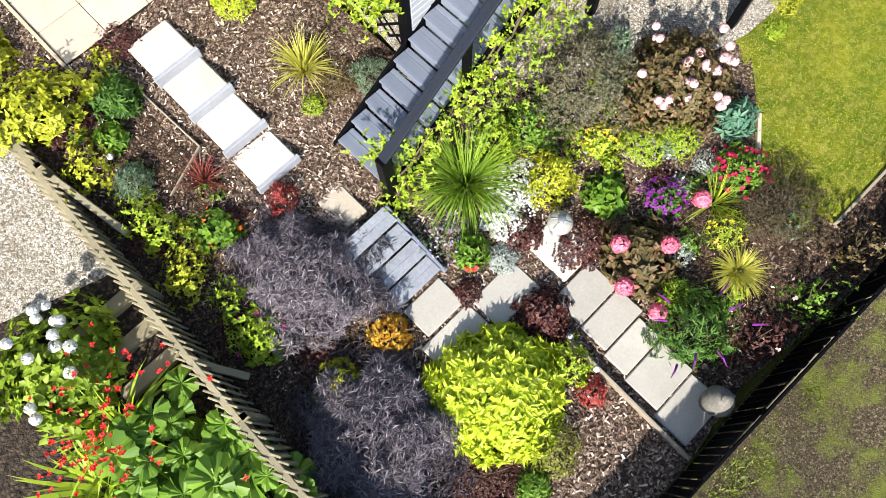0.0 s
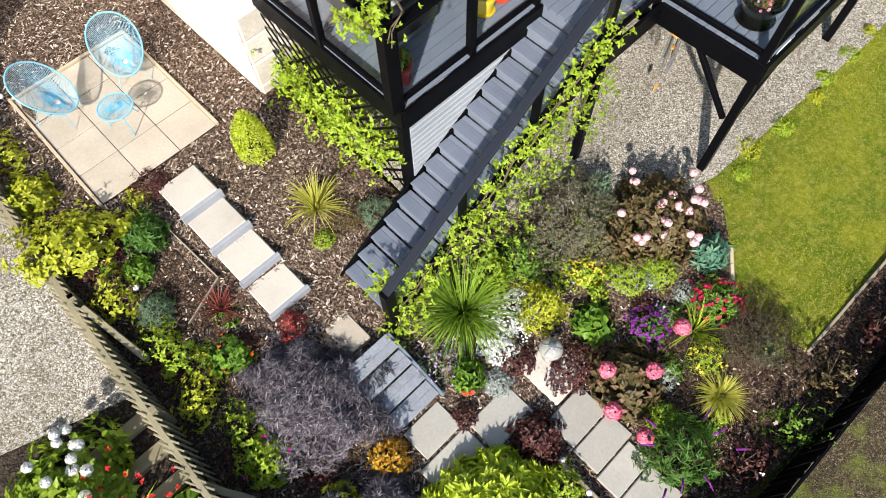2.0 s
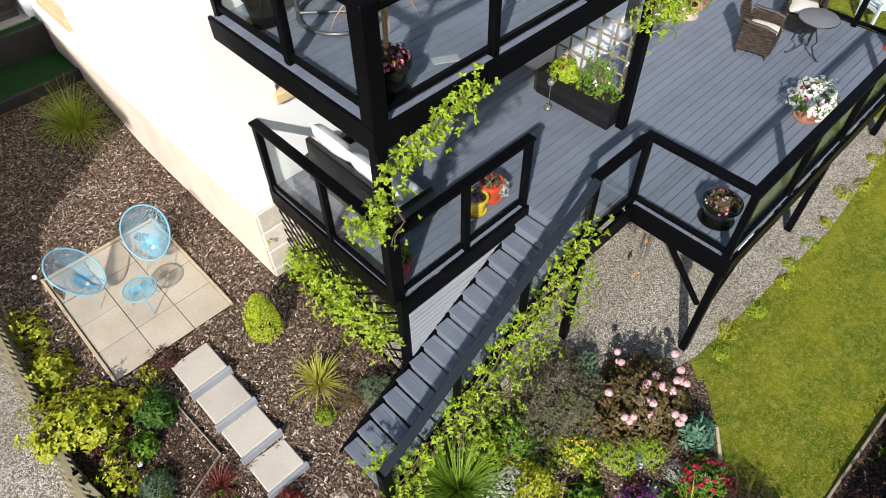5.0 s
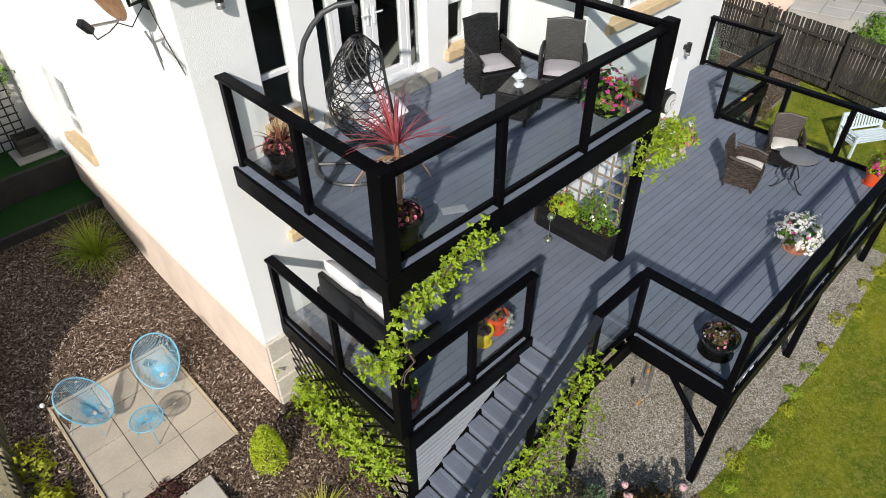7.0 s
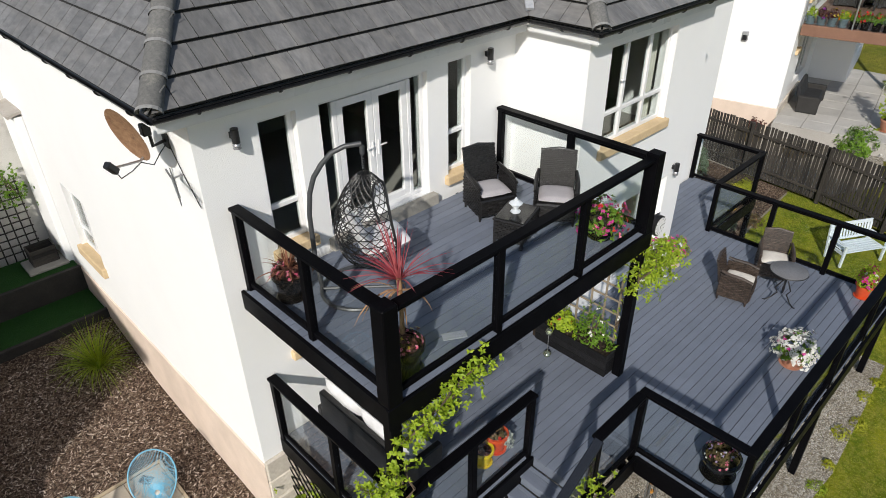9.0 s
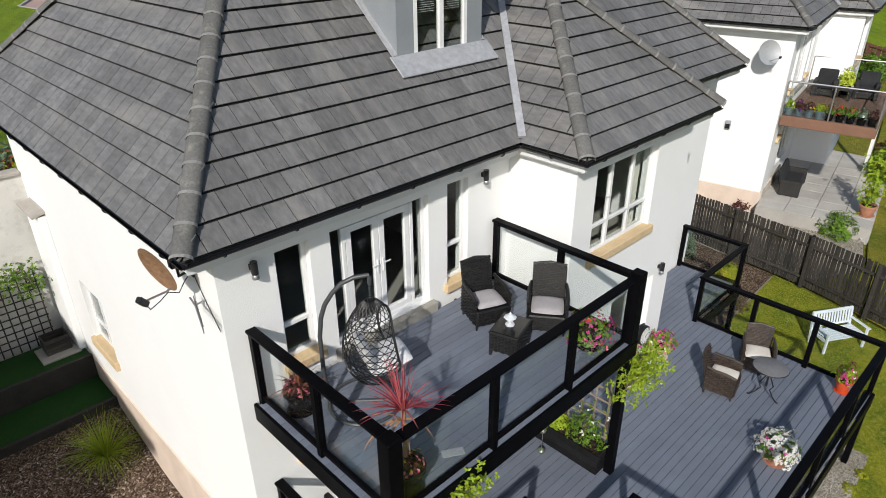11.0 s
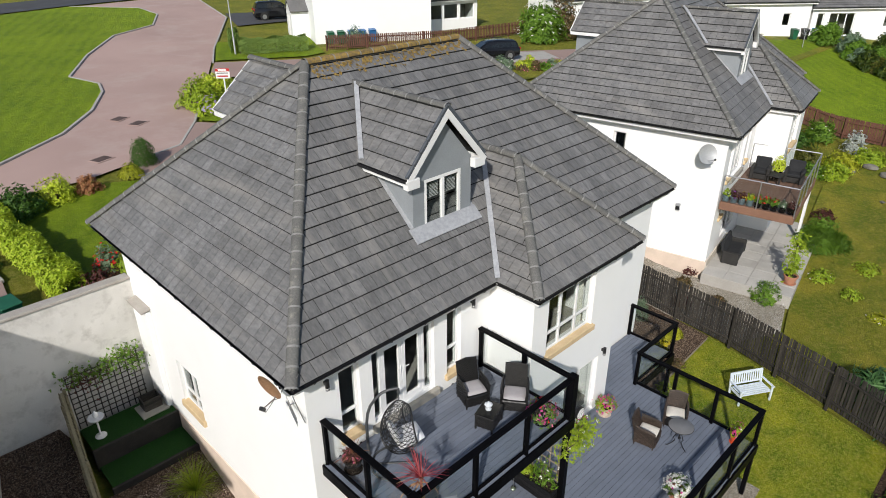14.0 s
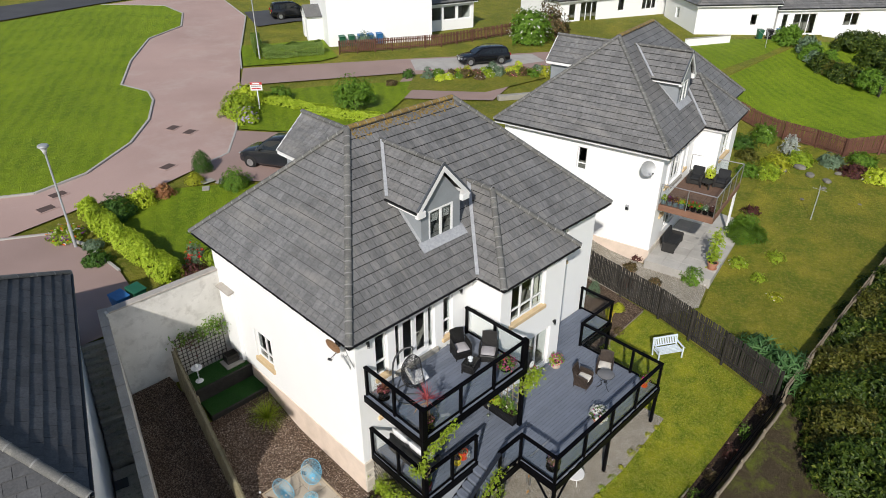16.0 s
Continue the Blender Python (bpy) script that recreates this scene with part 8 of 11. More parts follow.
def pot_blades(parent, n, L, W, droop, material, z, up=1.0, stalk=0.0):
    if stalk:
        part("trunk", Geo().tube([(0, 0, z - 0.05), (0.02, 0.01, z + stalk * 0.5), (0, 0, z + stalk + 0.03)], [0.03, 0.025, 0.03], 8), surface("cordyline_trunk", (0.3, 0.16, 0.08), (0.42, 0.26, 0.14), 0.8, 40, 3, 0.4, 0.004), parent, "tan trunk", True)
    part("foliage", blades(n, 0.03, L, W, droop, up).moved(Matrix.Translation((0, 0, z + stalk))), material, parent)


p = pot("flower_pot", "black pot with a bronze cordyline and pink begonias", (0.68, -0.55, Z_BAL), 0.21, 0.38, M_POT_BLACK)
pot_blades(p, 46, 0.42, 0.022, 0.5, leafy("bronze_blade", (0.22, 0.07, 0.04), (0.45, 0.2, 0.12)), 0.4)
bloom(p, 0.22, 0.14, 0.36, L_BURG, 60, 0.05, 0.04, ((F_PINK, 45, 0.025),))
p = pot("flower_pot", "black pot with a tall red cordyline in the balcony's corner", (0.78, -2.64, Z_BAL), 0.23, 0.4, M_POT_BLACK)
pot_blades(p, 56, 0.62, 0.022, 0.35, L_PINKBL, 0.4, 0.9, 0.85)
pot_blades(p, 9, 0.6, 0.03, 1.5, leafy("withered_blade", (0.4, 0.2, 0.09), (0.55, 0.33, 0.18)), 0.4, 0.2, 0.72)
bloom(p, 0.23, 0.16, 0.38, L_BURG, 70, 0.05, 0.04, ((F_PINK, 26, 0.025), (F_YEL, 12, 0.03)))
p = pot("flower_pot", "dark pot overflowing with pink and red petunias", (4.78, -2.52, Z_BAL), 0.2, 0.3, M_POT_BLACK)
bloom(p, 0.36, 0.42, 0.22, L_GREEN, 150, 0.06, 0.035, ((F_MAG, 60, 0.035), (F_RED, 16, 0.04), (F_PINK, 22, 0.032)), -0.2)
p = pot("flower_pot", "terracotta pot of white petunias and blue lobelia", (7.74, -4.93, Z_DECK), 0.2, 0.27, M_POT_TERRA)
bloom(p, 0.34, 0.42, 0.24, L_GREEN, 150, 0.06, 0.03, ((F_WHITE, 420, 0.034), (F_MAG, 8, 0.034)))
lob = shrub("lobelia", "blue lobelia trailing from the pot", 7.95, -5.13, 0.19, 0.16, L_DEEP, 90, 0.03, 0.01, 4, 0.3, "perennial", z=Z_DECK + 0.17, stems=False, flowers=((F_BLUE, 90, 0.018, 5),))
p = pot("flower_pot", "orange-red pot with pink flowers in the deck's corner", (10.78, -5.14, Z_DECK), 0.15, 0.3, M_POT_RED)
bloom(p, 0.2, 0.42, 0.3, L_FRESH, 80, 0.06, 0.028, ((F_MAG, 40, 0.035), (F_WHITE, 6, 0.03)))
p = pot("flower_pot", "black glazed pot with red and purple flowers", (4.6, -5.1, Z_DECK), 0.26, 0.36, M_POT_BLACK)
bloom(p, 0.23, 0.2, 0.32, L_BRONZE, 110, 0.05, 0.028, ((F_PINK, 22, 0.024), (F_LILAC, 26, 0.02), (F_WHITE, 14, 0.02)))
p = pot("flower_pot", "yellow pot with a dark leafy plant", (2.28, -2.54, Z_DECK), 0.15, 0.29, M_POT_YEL)
bloom(p, 0.12, 0.1, 0.26, L_BURG, 40, 0.05, 0.03, ())
p = pot("flower_pot", "orange pot with red-leaved and silver plants", (2.62, -2.5, Z_DECK), 0.17, 0.34, M_POT_RED)
bloom(p, 0.15, 0.14, 0.3, L_BRONZE, 50, 0.05, 0.028, ((F_RED, 8, 0.03),))
shrub("trailing_plant", "silver-green plant trailing over the orange pot", 2.74, -2.62, 0.11, 0.26, L_SILVER, 70, 0.05, 0.022, 4, 0.3, "perennial", z=Z_DECK + 0.1, stems=False)
p = pot("flower_pot", "dark red pot standing behind the corner post", (0.72, -2.6, Z_DECK), 0.16, 0.3, surface("dark_red_pot", (0.35, 0.02, 0.02), (0.42, 0.04, 0.03), 0.3, 20, 2, 0.0))
bloom(p, 0.18, 0.25, 0.26, L_GREEN, 60, 0.06, 0.03, ())
p = pot("flower_pot", "cream pot of pink flowers beside the bay", (9.15, -1.8, Z_DECK), 0.2, 0.3, M_POT_CREAM)
bloom(p, 0.32, 0.4, 0.26, L_FRESH, 120, 0.07, 0.03, ((F_MAG, 42, 0.035), (F_PINK, 26, 0.035)))
p = pot("flower_pot", "tall yellow pot on the bark beside the fence", (15.6, -0.5, ground_z(15.6, -0.5)), 0.18, 0.5, M_POT_YEL)
bloom(p, 0.25, 0.35, 0.46, leafy("sulphur_leaf", (0.55, 0.5, 0.03), (0.75, 0.68, 0.05)), 120, 0.06, 0.03, ())

# the trough with lattice
M_TROUGH = surface("weathered_black_timber", (0.006, 0.006, 0.007), (0.022, 0.022, 0.024), 0.6, 30, 3.0, 0.8, 0.008, pieces=0.3, stretch=(8, 0.5, 8), spec=0.15)
tg = thing("trough_planter", "black timber trough with a pale lattice and flowers", "planter", at=(5.32, -1.97, Z_DECK), org=(5.32, -1.97, Z_DECK))
for k in range(3):
    z0 = Z_DECK + 0.02 + k * 0.15
    for x in (5.1, 5.5):
        part("side_board", Geo().box(x - 0.02, -2.8, z0, x + 0.02, -1.28, z0 + 0.14, 0.008), M_TROUGH, tg)
    for y in (-2.78, -1.3):
        part("end_board", Geo().box(5.122, y - 0.018, z0, 5.478, y + 0.018, z0 + 0.14, 0.008), M_TROUGH, tg)
part("soil", Geo().box(5.122, -2.74, Z_DECK + 0.02, 5.478, -1.2, Z_DECK + 0.4), M_SOIL, tg)
for k in range(6):
    y = -2.65 + k * 0.27
    part("lattice_upright", Geo().box(5.53, y, Z_DECK + 0.4, 5.545, y + 0.035, Z_DECK + 1.75), M_WOOD, tg)
for k in range(5):
    part("lattice_bar", Geo().box(5.515, -2.68, Z_DECK + 0.5 + k * 0.27, 5.53, -1.28, Z_DECK + 0.535 + k * 0.27), M_WOOD, tg)
shrub("geranium", "red-flowered geranium in the trough", 5.3, -1.7, 0.22, 0.4, L_FRESH, 240, 0.06, 0.04, 4, 0.3, "perennial", z=Z_DECK + 0.4, ry=0.3, flowers=((F_RED, 12, 0.035, 6),))
shrub("trough_rose", "green leafy plant with white flowers in the trough", 5.32, -2.35, 0.2, 0.75, L_GREEN, 220, 0.06, 0.03, 4, 0.3, "perennial", z=Z_DECK + 0.4, ry=0.35, flowers=((F_WHITE, 12, 0.03, 6),), lump=0.5)

# ornaments and fittings
go = thing("glass_ornament", "glass ball ornament on a slim stand", "ornament", at=(4.85, -1.75, Z_DECK), org=(0, 0, 0))
M_BALL = surface("iridescent_ball", (0.35, 0.4, 0.3), (0.5, 0.55, 0.4), 0.08, 20, 3, 0.0, metal=0.8)
part("ball", Geo().lathe([(0.005, 0.5), (0.05, 0.52), (0.07, 0.57), (0.05, 0.62), (0.005, 0.64)], 16, cap=False), M_BALL, go, "", True)
part("stem", Geo().tube([(0, 0, 0), (0, 0, 0.5)], 0.006, 6), M_ALU, go)
part("foot_ball", Geo().lathe([(0.005, 0.0), (0.06, 0.02), (0.075, 0.07), (0.05, 0.11), (0.005, 0.13)], 16, cap=False), M_BALL, go, "", True)
for x, y, z in ((0.55, 0.05, 8.22), (5.0, 0.05, 8.28), (9.2, -1.4, 5.4)):
    wl = thing("wall_light", "black up-and-down wall light on white render", "wall light", "wall lights", at=(x, y, z), org=(0, 0, 0))
    part("bracket", Geo().box(-0.03, -0.06, -0.04, 0.03, 0.0, 0.04, 0.004), M_IRON, wl)
    part("cylinder", Geo().lathe([(0.048, -0.08), (0.048, 0.1)], 16, (0, -0.1, 0)), M_IRON, wl, "", True)
    part("louvre", Geo().lathe([(0.04, -0.155), (0.05, -0.15), (0.05, -0.14), (0.035, -0.135), (0.035, -0.12), (0.05, -0.115), (0.05, -0.105), (0.035, -0.082)], 16, (0, -0.1, 0)), M_ALU, wl, "grey ringed louvre", True)
dish = thing("satellite_dish", "rusty satellite dish on the white side wall", "satellite dish", at=(0.05, 0.75, 8.0), org=(0, 0, 0))
dg = Geo()
for i in range(9):
    r_ = 0.28 * i / 8
    for j in range(28):
        a = 6.283 * j / 28
        dg.v.append((r_ * math.cos(a), r_ * 1.3 * math.sin(a), 0.55 * r_ * r_))
for i in range(8):
    for j in range(28):
        dg.f.append((i * 28 + j, i * 28 + (j + 1) % 28, (i + 1) * 28 + (j + 1) % 28, (i + 1) * 28 + j))
dish_m = look((-0.44, -0.18, 0.36), (-2.12, -0.62, -0.2))
part("reflector", Geo().add(dg, dish_m @ pose(0, 0, 0, 180, 0, 0)), M_RUST, dish, "rusty reflector", True)
part("arm", Geo().tube([(-0.3, -0.12, 0.06), (-0.42, -0.2, 0.02), (-0.8, -0.42, 0.12)], 0.016, 6), M_ALU, dish)
part("receiver", Geo().beam((-0.86, -0.46, 0.2), (-0.76, -0.4, 0.06), 0.08, 0.08, 0.012), M_IRON, dish, "black receiver")
part("wall_mount", Geo().tube([(0.0, 0.0, 0.1), (-0.2, -0.08, 0.1), (-0.22, -0.09, 0.45)], 0.022, 8).box(-0.02, -0.08, 0.0, 0.0, 0.08, 0.2, 0.004), M_IRON, dish, "black bracket")
part("clamp", Geo().box(-0.3, -0.16, 0.26, -0.2, -0.05, 0.4, 0.01), M_IRON, dish)
part("lead", Geo().tube([(-0.78, -0.42, 0.08), (-0.72, -0.36, -0.05), (-0.55, -0.25, -0.05), (-0.42, -0.2, 0.0), (-0.25, -0.1, -0.12), (-0.12, 0.0, -0.05), (0.0, 0.02, 0.05)], 0.007, 5), M_IRON, dish, "black cable")
ae = thing("aerial", "small grey television aerial on the wall", "aerial", at=(0.05, 0.45, 7.72), org=(0, 0, 0))
part("boom", Geo().tube([(-0.12, 0.1, 0.0), (-0.32, -0.55, 0.02)], 0.016, 6), M_ALU, ae)
part("mast", Geo().tube([(0, 0.05, 0.0), (-0.15, 0.02, 0.0), (-0.2, 0.0, 0.15)], 0.014, 6), M_ALU, ae)
for k in range(9):
    c_ = Vector((-0.13, 0.06, 0)).lerp(Vector((-0.31, -0.52, 0.02)), k / 8)
    part("element", Geo().tube([c_ + Vector((0, 0, -0.12)), c_ + Vector((0, 0, 0.12))], 0.007, 4), M_ALU, ae)
cable = Geo().tube([(-0.02, 0.62, 8.45), (0.03, 0.6, 8.0), (0.035, 0.4, 7.7), (0.03, 0.12, 7.4)], 0.006, 5)
solo("cable", cable, M_IRON, "black cable down the wall", "cable", at=(0.03, 0.5, 7.4))
clk = thing("station_clock", "black double-sided station clock on a bracket", "clock", at=(5.48, -2.92, 6.05), rz=90, org=(0, 0, 0))
part("bracket", Geo().tube([(0, 0, 0.15), (0, -0.15, 0.22), (0, -0.3, 0.2)], 0.012, 6).tube([(0, 0, -0.05), (0, -0.08, 0.05), (0, -0.18, 0.2)], 0.01, 6), M_IRON, clk)
cl_m = Matrix.Translation((0, -0.27, 0)) @ pose(0, 0, 0, 0, 90, 0)
part("case", Geo().lathe([(0.15, -0.06), (0.17, -0.05), (0.17, 0.05), (0.15, 0.06)], 28).moved(cl_m), M_IRON, clk, "", True)
for s in (-1, 1):
    part("dial", Geo().lathe([(0.145, 0.062), (0.145, 0.064)], 28).moved(cl_m @ (pose(0, 0, 0, 180, 0, 0) if s < 0 else pose(0, 0, 0))), M_UPVC, clk, "white dial", True)
    dm_ = cl_m @ (pose(0, 0, 0, 180, 0, 0) if s < 0 else pose(0, 0, 0))
    part("hour_pointer", Geo().beam((0, 0, 0.067), (0.06, 0.03, 0.067), 0.008, 0.003).moved(dm_), M_IRON, clk)
    part("minute_pointer", Geo().beam((0, 0, 0.07), (-0.02, 0.1, 0.07), 0.006, 0.003).moved(dm_), M_IRON, clk)
    for k in range(12):
        a = 6.283 * k / 12
        part("hour_mark", Geo().beam((0.11 * math.cos(a), 0.11 * math.sin(a), 0.066), (0.135 * math.cos(a), 0.135 * math.sin(a), 0.066), 0.008, 0.002).moved(dm_), M_IRON, clk)
ch = thing("wind_chime", "wind chime of grey tubes under orange wood", "wind chime", at=(4.21, -4.38, 2.86), org=(0, 0, 0))
part("disc", Geo().lathe([(0.1, -0.14), (0.11, -0.13), (0.11, -0.11), (0.09, -0.1)], 20), M_CHIME, ch, "orange wooden disc", True)
part("cord", Geo().tube([(0, 0, 0), (0, 0, -1.25)], 0.003, 4), M_IRON, ch)
for k in range(6):
    a = 6.283 * k / 6
    part("tube", Geo().tube([(0.08 * math.cos(a), 0.08 * math.sin(a), -0.17), (0.08 * math.cos(a), 0.08 * math.sin(a), -0.62 - 0.05 * k)], 0.012, 8), M_ALU, ch)
part("striker", Geo().lathe([(0.035, -0.42), (0.035, -0.39)], 14), M_CHIME, ch)
part("sail", Geo().box(-0.06, -0.005, -1.3, 0.06, 0.005, -1.18, 0.003), M_CHIME, ch, "orange wooden sail")
ln = thing("garden_lantern", "round glass-domed lantern on a short stand", "lantern", at=(0.3, -5.86, ground_z(0.3, -5.86) + 0.05), org=(0, 0, 0))
M_FROST = surface("frosted_dome", (0.27, 0.26, 0.23), (0.36, 0.35, 0.31), 0.12, 20, 3, 0.0)
part("dome", Geo().lathe([(0.17, 0.3), (0.165, 0.34), (0.13, 0.38), (0.07, 0.41), (0.03, 0.42)], 24), M_FROST, ln, "", True)
part("cap", Geo().lathe([(0.05, 0.415), (0.05, 0.44), (0.03, 0.45)], 14), M_ALU, ln, "", True)
part("stand", Geo().lathe([(0.1, 0), (0.1, 0.02), (0.03, 0.05), (0.03, 0.28), (0.1, 0.3)], 16), M_ALU, ln, "", True)
for k in range(6):
    a = 6.283 * k / 6
    part("rib", Geo().tube([(0.17 * math.cos(a), 0.17 * math.sin(a), 0.305), (0.13 * math.cos(a), 0.13 * math.sin(a), 0.386), (0.05 * math.cos(a), 0.05 * math.sin(a), 0.42)], 0.006, 5), M_ALU, ln)
M_STONE_OLD = surface("weathered_stone", (0.11, 0.1, 0.085), (0.2, 0.185, 0.155), 0.9, 30, 3, 0.4, 0.006)
ur = thing("urn", "weathered grey stone urn at the path's end", "urn", at=(-0.02, -8.72, ground_z(0, -8.7) + 0.05), org=(0, 0, 0))
part("body", Geo().lathe([(0.12, 0), (0.13, 0.02), (0.08, 0.06), (0.17, 0.2), (0.19, 0.32), (0.16, 0.42), (0.12, 0.46)], 24), M_STONE_OLD, ur, "", True)
part("lid", Geo().lathe([(0.13, 0.462), (0.1, 0.5), (0.05, 0.53), (0.05, 0.56), (0.02, 0.58)], 20), M_STONE_OLD, ur, "", True)
for i, (x, y) in enumerate(((-2.95, 2.75), (-3.25, -1.35), (-0.72, -7.45), (-0.65, -6.95))):
    sl_ = thing("solar_light", "small white ball light on a spike", "garden light", "ball lights", at=(x, y, ground_z(x, y)), org=(0, 0, 0))
    part("spike", Geo().tube([(0, 0, -0.02), (0, 0, 0.1)], 0.006, 5), M_ALU, sl_)
    part("ball", Geo().lathe([(0.004, 0.09), (0.03, 0.1), (0.042, 0.13), (0.03, 0.16), (0.004, 0.17)], 14, cap=False), M_UPVC, sl_, "", True)
wt = thing("round_table", "round white table under the deck", "table", at=(6.3, -5.05, ground_z(6.3, -5.05)), org=(0, 0, 0))
part("tabletop", Geo().lathe([(0.36, 0.5), (0.38, 0.51), (0.38, 0.53), (0.37, 0.54)], 32), M_UPVC, wt, "", True)
for k in range(3):
    a = 6.283 * k / 3
    part("leg", Geo().tube([(0.26 * math.cos(a), 0.26 * math.sin(a), 0), (0.2 * math.cos(a), 0.2 * math.sin(a), 0.5)], 0.015, 6), M_UPVC, wt)


def bench(at, rz):
    b = thing("garden_bench", "pale painted slatted garden bench on the lawn", "bench", at=at, rz=rz, org=(0, 0, 0))
    for s in (-1, 1):
        part("front_leg", Geo().box(s * 0.62 - 0.03, -0.3, 0, s * 0.62 + 0.03, -0.24, 0.62, 0.006), M_BENCH, b)
        part("back_leg", Geo().beam((s * 0.62, 0.26, 0), (s * 0.62, 0.38, 0.9), 0.06, 0.06, 0.006, (0, 1, 0)), M_BENCH, b)
        part("arm", Geo().box(s * 0.62 - 0.045, -0.34, 0.62, s * 0.62 + 0.045, 0.32, 0.65, 0.008), M_BENCH, b)
        part("side_rail", Geo().box(s * 0.62 - 0.02, -0.24, 0.34, s * 0.62 + 0.02, 0.26, 0.42), M_BENCH, b)
    for k in range(6):
        part("seat_slat", Geo().box(-0.59, -0.3 + k * 0.095, 0.425, 0.59, -0.225 + k * 0.095, 0.448, 0.005), M_BENCH, b)
    part("top_rail", Geo().beam((-0.65, 0.385, 0.9), (0.65, 0.385, 0.9), 0.05, 0.09, 0.008), M_BENCH, b)
    part("lower_rail", Geo().beam((-0.6, 0.315, 0.5), (0.6, 0.315, 0.5), 0.04, 0.06, 0.006), M_BENCH, b)
    for k in range(13):
        x = -0.54 + k * 0.09
        part("back_slat", Geo().beam((x, 0.32, 0.53), (x, 0.378, 0.86), 0.05, 0.015, 0, (0, 1, 0)), M_BENCH, b)
    return b


bench((15.2, -4.05, ground_z(15.2, -4.05) + 0.008), -31)
# Pale strip added as the glass's reflection on the balcony boards.
lt_m = Geo().obox(pose(1.6, -2.62, Z_BAL + 0.008, 0, 0, -30), 0.3, 0.13, 0.012, 0.004)
solo("plank_offcut", lt_m, M_CLAD, "pale grey strip standing in for a glass reflection on the balcony", "plank", at=(1.6, -2.62, Z_BAL + 0.002))
# Shiny strip added on the deck in place of a reflection from the glass.
solo("reflection_strip", Geo().box(4.4, -4.24, Z_DECK + 0.0015, 5.6, -4.18, Z_DECK + 0.006), M_ALU, "bright strip laid on the deck as a glass reflection", "strip", at=(5.0, -4.2, Z_DECK + 0.0015))

# ---- the houses round about ----
def plain_house(name, label, at, rz, L, W, zw, pitch=36, ends=("hip", "hip"), front=(), side=(), over=0.35, base=None, material=None, gutters=True, course=1.2):
    """A white house with its front along its own x, under a hipped or gabled roof; front and side: openings (x0, x1, z0, z1, mullions)."""
    x, y, z = at
    h = thing(name, label, "house", at=at)
    m = pose(x, y, 0, 0, 0, rz)
    wz = z - 0.6 if base is None else base
    part("wall", wall(L, wz, zw, 0.3, [(a, b, z + c, z + d) for a, b, c, d, u in front]).moved(m), M_RENDER, h)
    part("wall", wall(L, wz, zw, 0.3).moved(m @ pose(L, W, 0, 0, 0, 180)), M_RENDER, h)
    part("wall", wall(W - 0.6, wz, zw, 0.3, [(a, b, z + c, z + d) for a, b, c, d, u in side]).moved(m @ pose(0, W - 0.3, 0, 0, 0, -90)), M_RENDER, h)
    part("wall", wall(W - 0.6, wz, zw, 0.3).moved(m @ pose(L, 0.3, 0, 0, 0, 90)), M_RENDER, h)
    part("room", Geo().box(0.31, 1.8, wz + 0.1, L - 0.31, 1.9, zw - 0.1).moved(m), M_ROOM, h, "room wall")
    for a, b, c, d, u in front:
        window(h, m, a, b, z + c, z + d, u, None, None, 0.1, 0.08)
    for a, b, c, d, u in side:
        window(h, m @ pose(0, W - 0.3, 0, 0, 0, -90), a, b, z + c, z + d, u, None, None, 0.1, 0.08)
    o = over
    rise = (W / 2 + o) * math.tan(radians(pitch))
    r0 = W / 2 if ends[0] == "hip" else -o
    r1 = L - W / 2 if ends[1] == "hip" else L + o
    P = [m @ Vector(p) for p in ((-o, -o, zw), (L + o, -o, zw), (L + o, W + o, zw), (-o, W + o, zw), (r0, W / 2, zw + rise), (r1, W / 2, zw + rise))]
    A, B, C, D, R, S = P
    dn = Vector((0, 0, -0.05))
    g = Geo().poly(A, B, S, R).poly(C, D, R, S).poly(B, C, S).poly(D, A, R)
    g.poly(A + dn, D + dn, C + dn, B + dn)
    roof = part("roof", g, material or M_TILE, h, "roof of flat grey tiles")
    tiled(roof, [A, B, S, R], material or M_TILE, 0.34, course, warp=0.01)
    tiled(roof, [C, D, R, S], material or M_TILE, 0.34, course, warp=0.01)
    if ends[1] == "hip":
        tiled(roof, [B, C, S], material or M_TILE, 0.34, course, warp=0.01)
    if ends[0] == "hip":
        tiled(roof, [D, A, R], material or M_TILE, 0.34, course, warp=0.01)
    for k, (e, gab) in enumerate((((D, A, R), ends[0] == "gable"), ((B, C, S), ends[1] == "gable"))):
        if gab:
            a, b, c = e
            inn = (m.to_3x3() @ Vector((1, 0, 0))) * (o if k == 0 else -o)
            lo = Vector((0, 0, -0.06))
            part("gable", Geo().poly(a + inn + lo, b + inn + lo, c + inn + lo), M_RENDER, h)
            for p in (a, b):
                part("bargeboard", Geo().beam(p + lo, c + lo, 0.03, 0.2), M_UPVC, h, "white bargeboard")
        else:
            for p in (e[0], e[1]):
                ridge_run(roof, p + Vector((0, 0, 0.03)), e[2] + Vector((0, 0, 0.03)), 0.13, 0.8)
    ridge_run(roof, R + Vector((0, 0, 0.03)), S + Vector((0, 0, 0.03)), 0.13, 0.8)
    for a, b in ((A, B), (C, D)):
        part("fascia", Geo().beam(a + Vector((0, 0, -0.13)), b + Vector((0, 0, -0.13)), 0.03, 0.18), M_UPVC, h, "white fascia board")
        if gutters:
            gd = (b - a).normalized()
            gn = Vector((gd.y, -gd.x, 0)) * 0.06
            part("gutter", Geo().beam(a + gn + Vector((0, 0, -0.05)), b + gn + Vector((0, 0, -0.05)), 0.1, 0.07, 0.01), M_GUTTER, h, "black gutter")
    return h


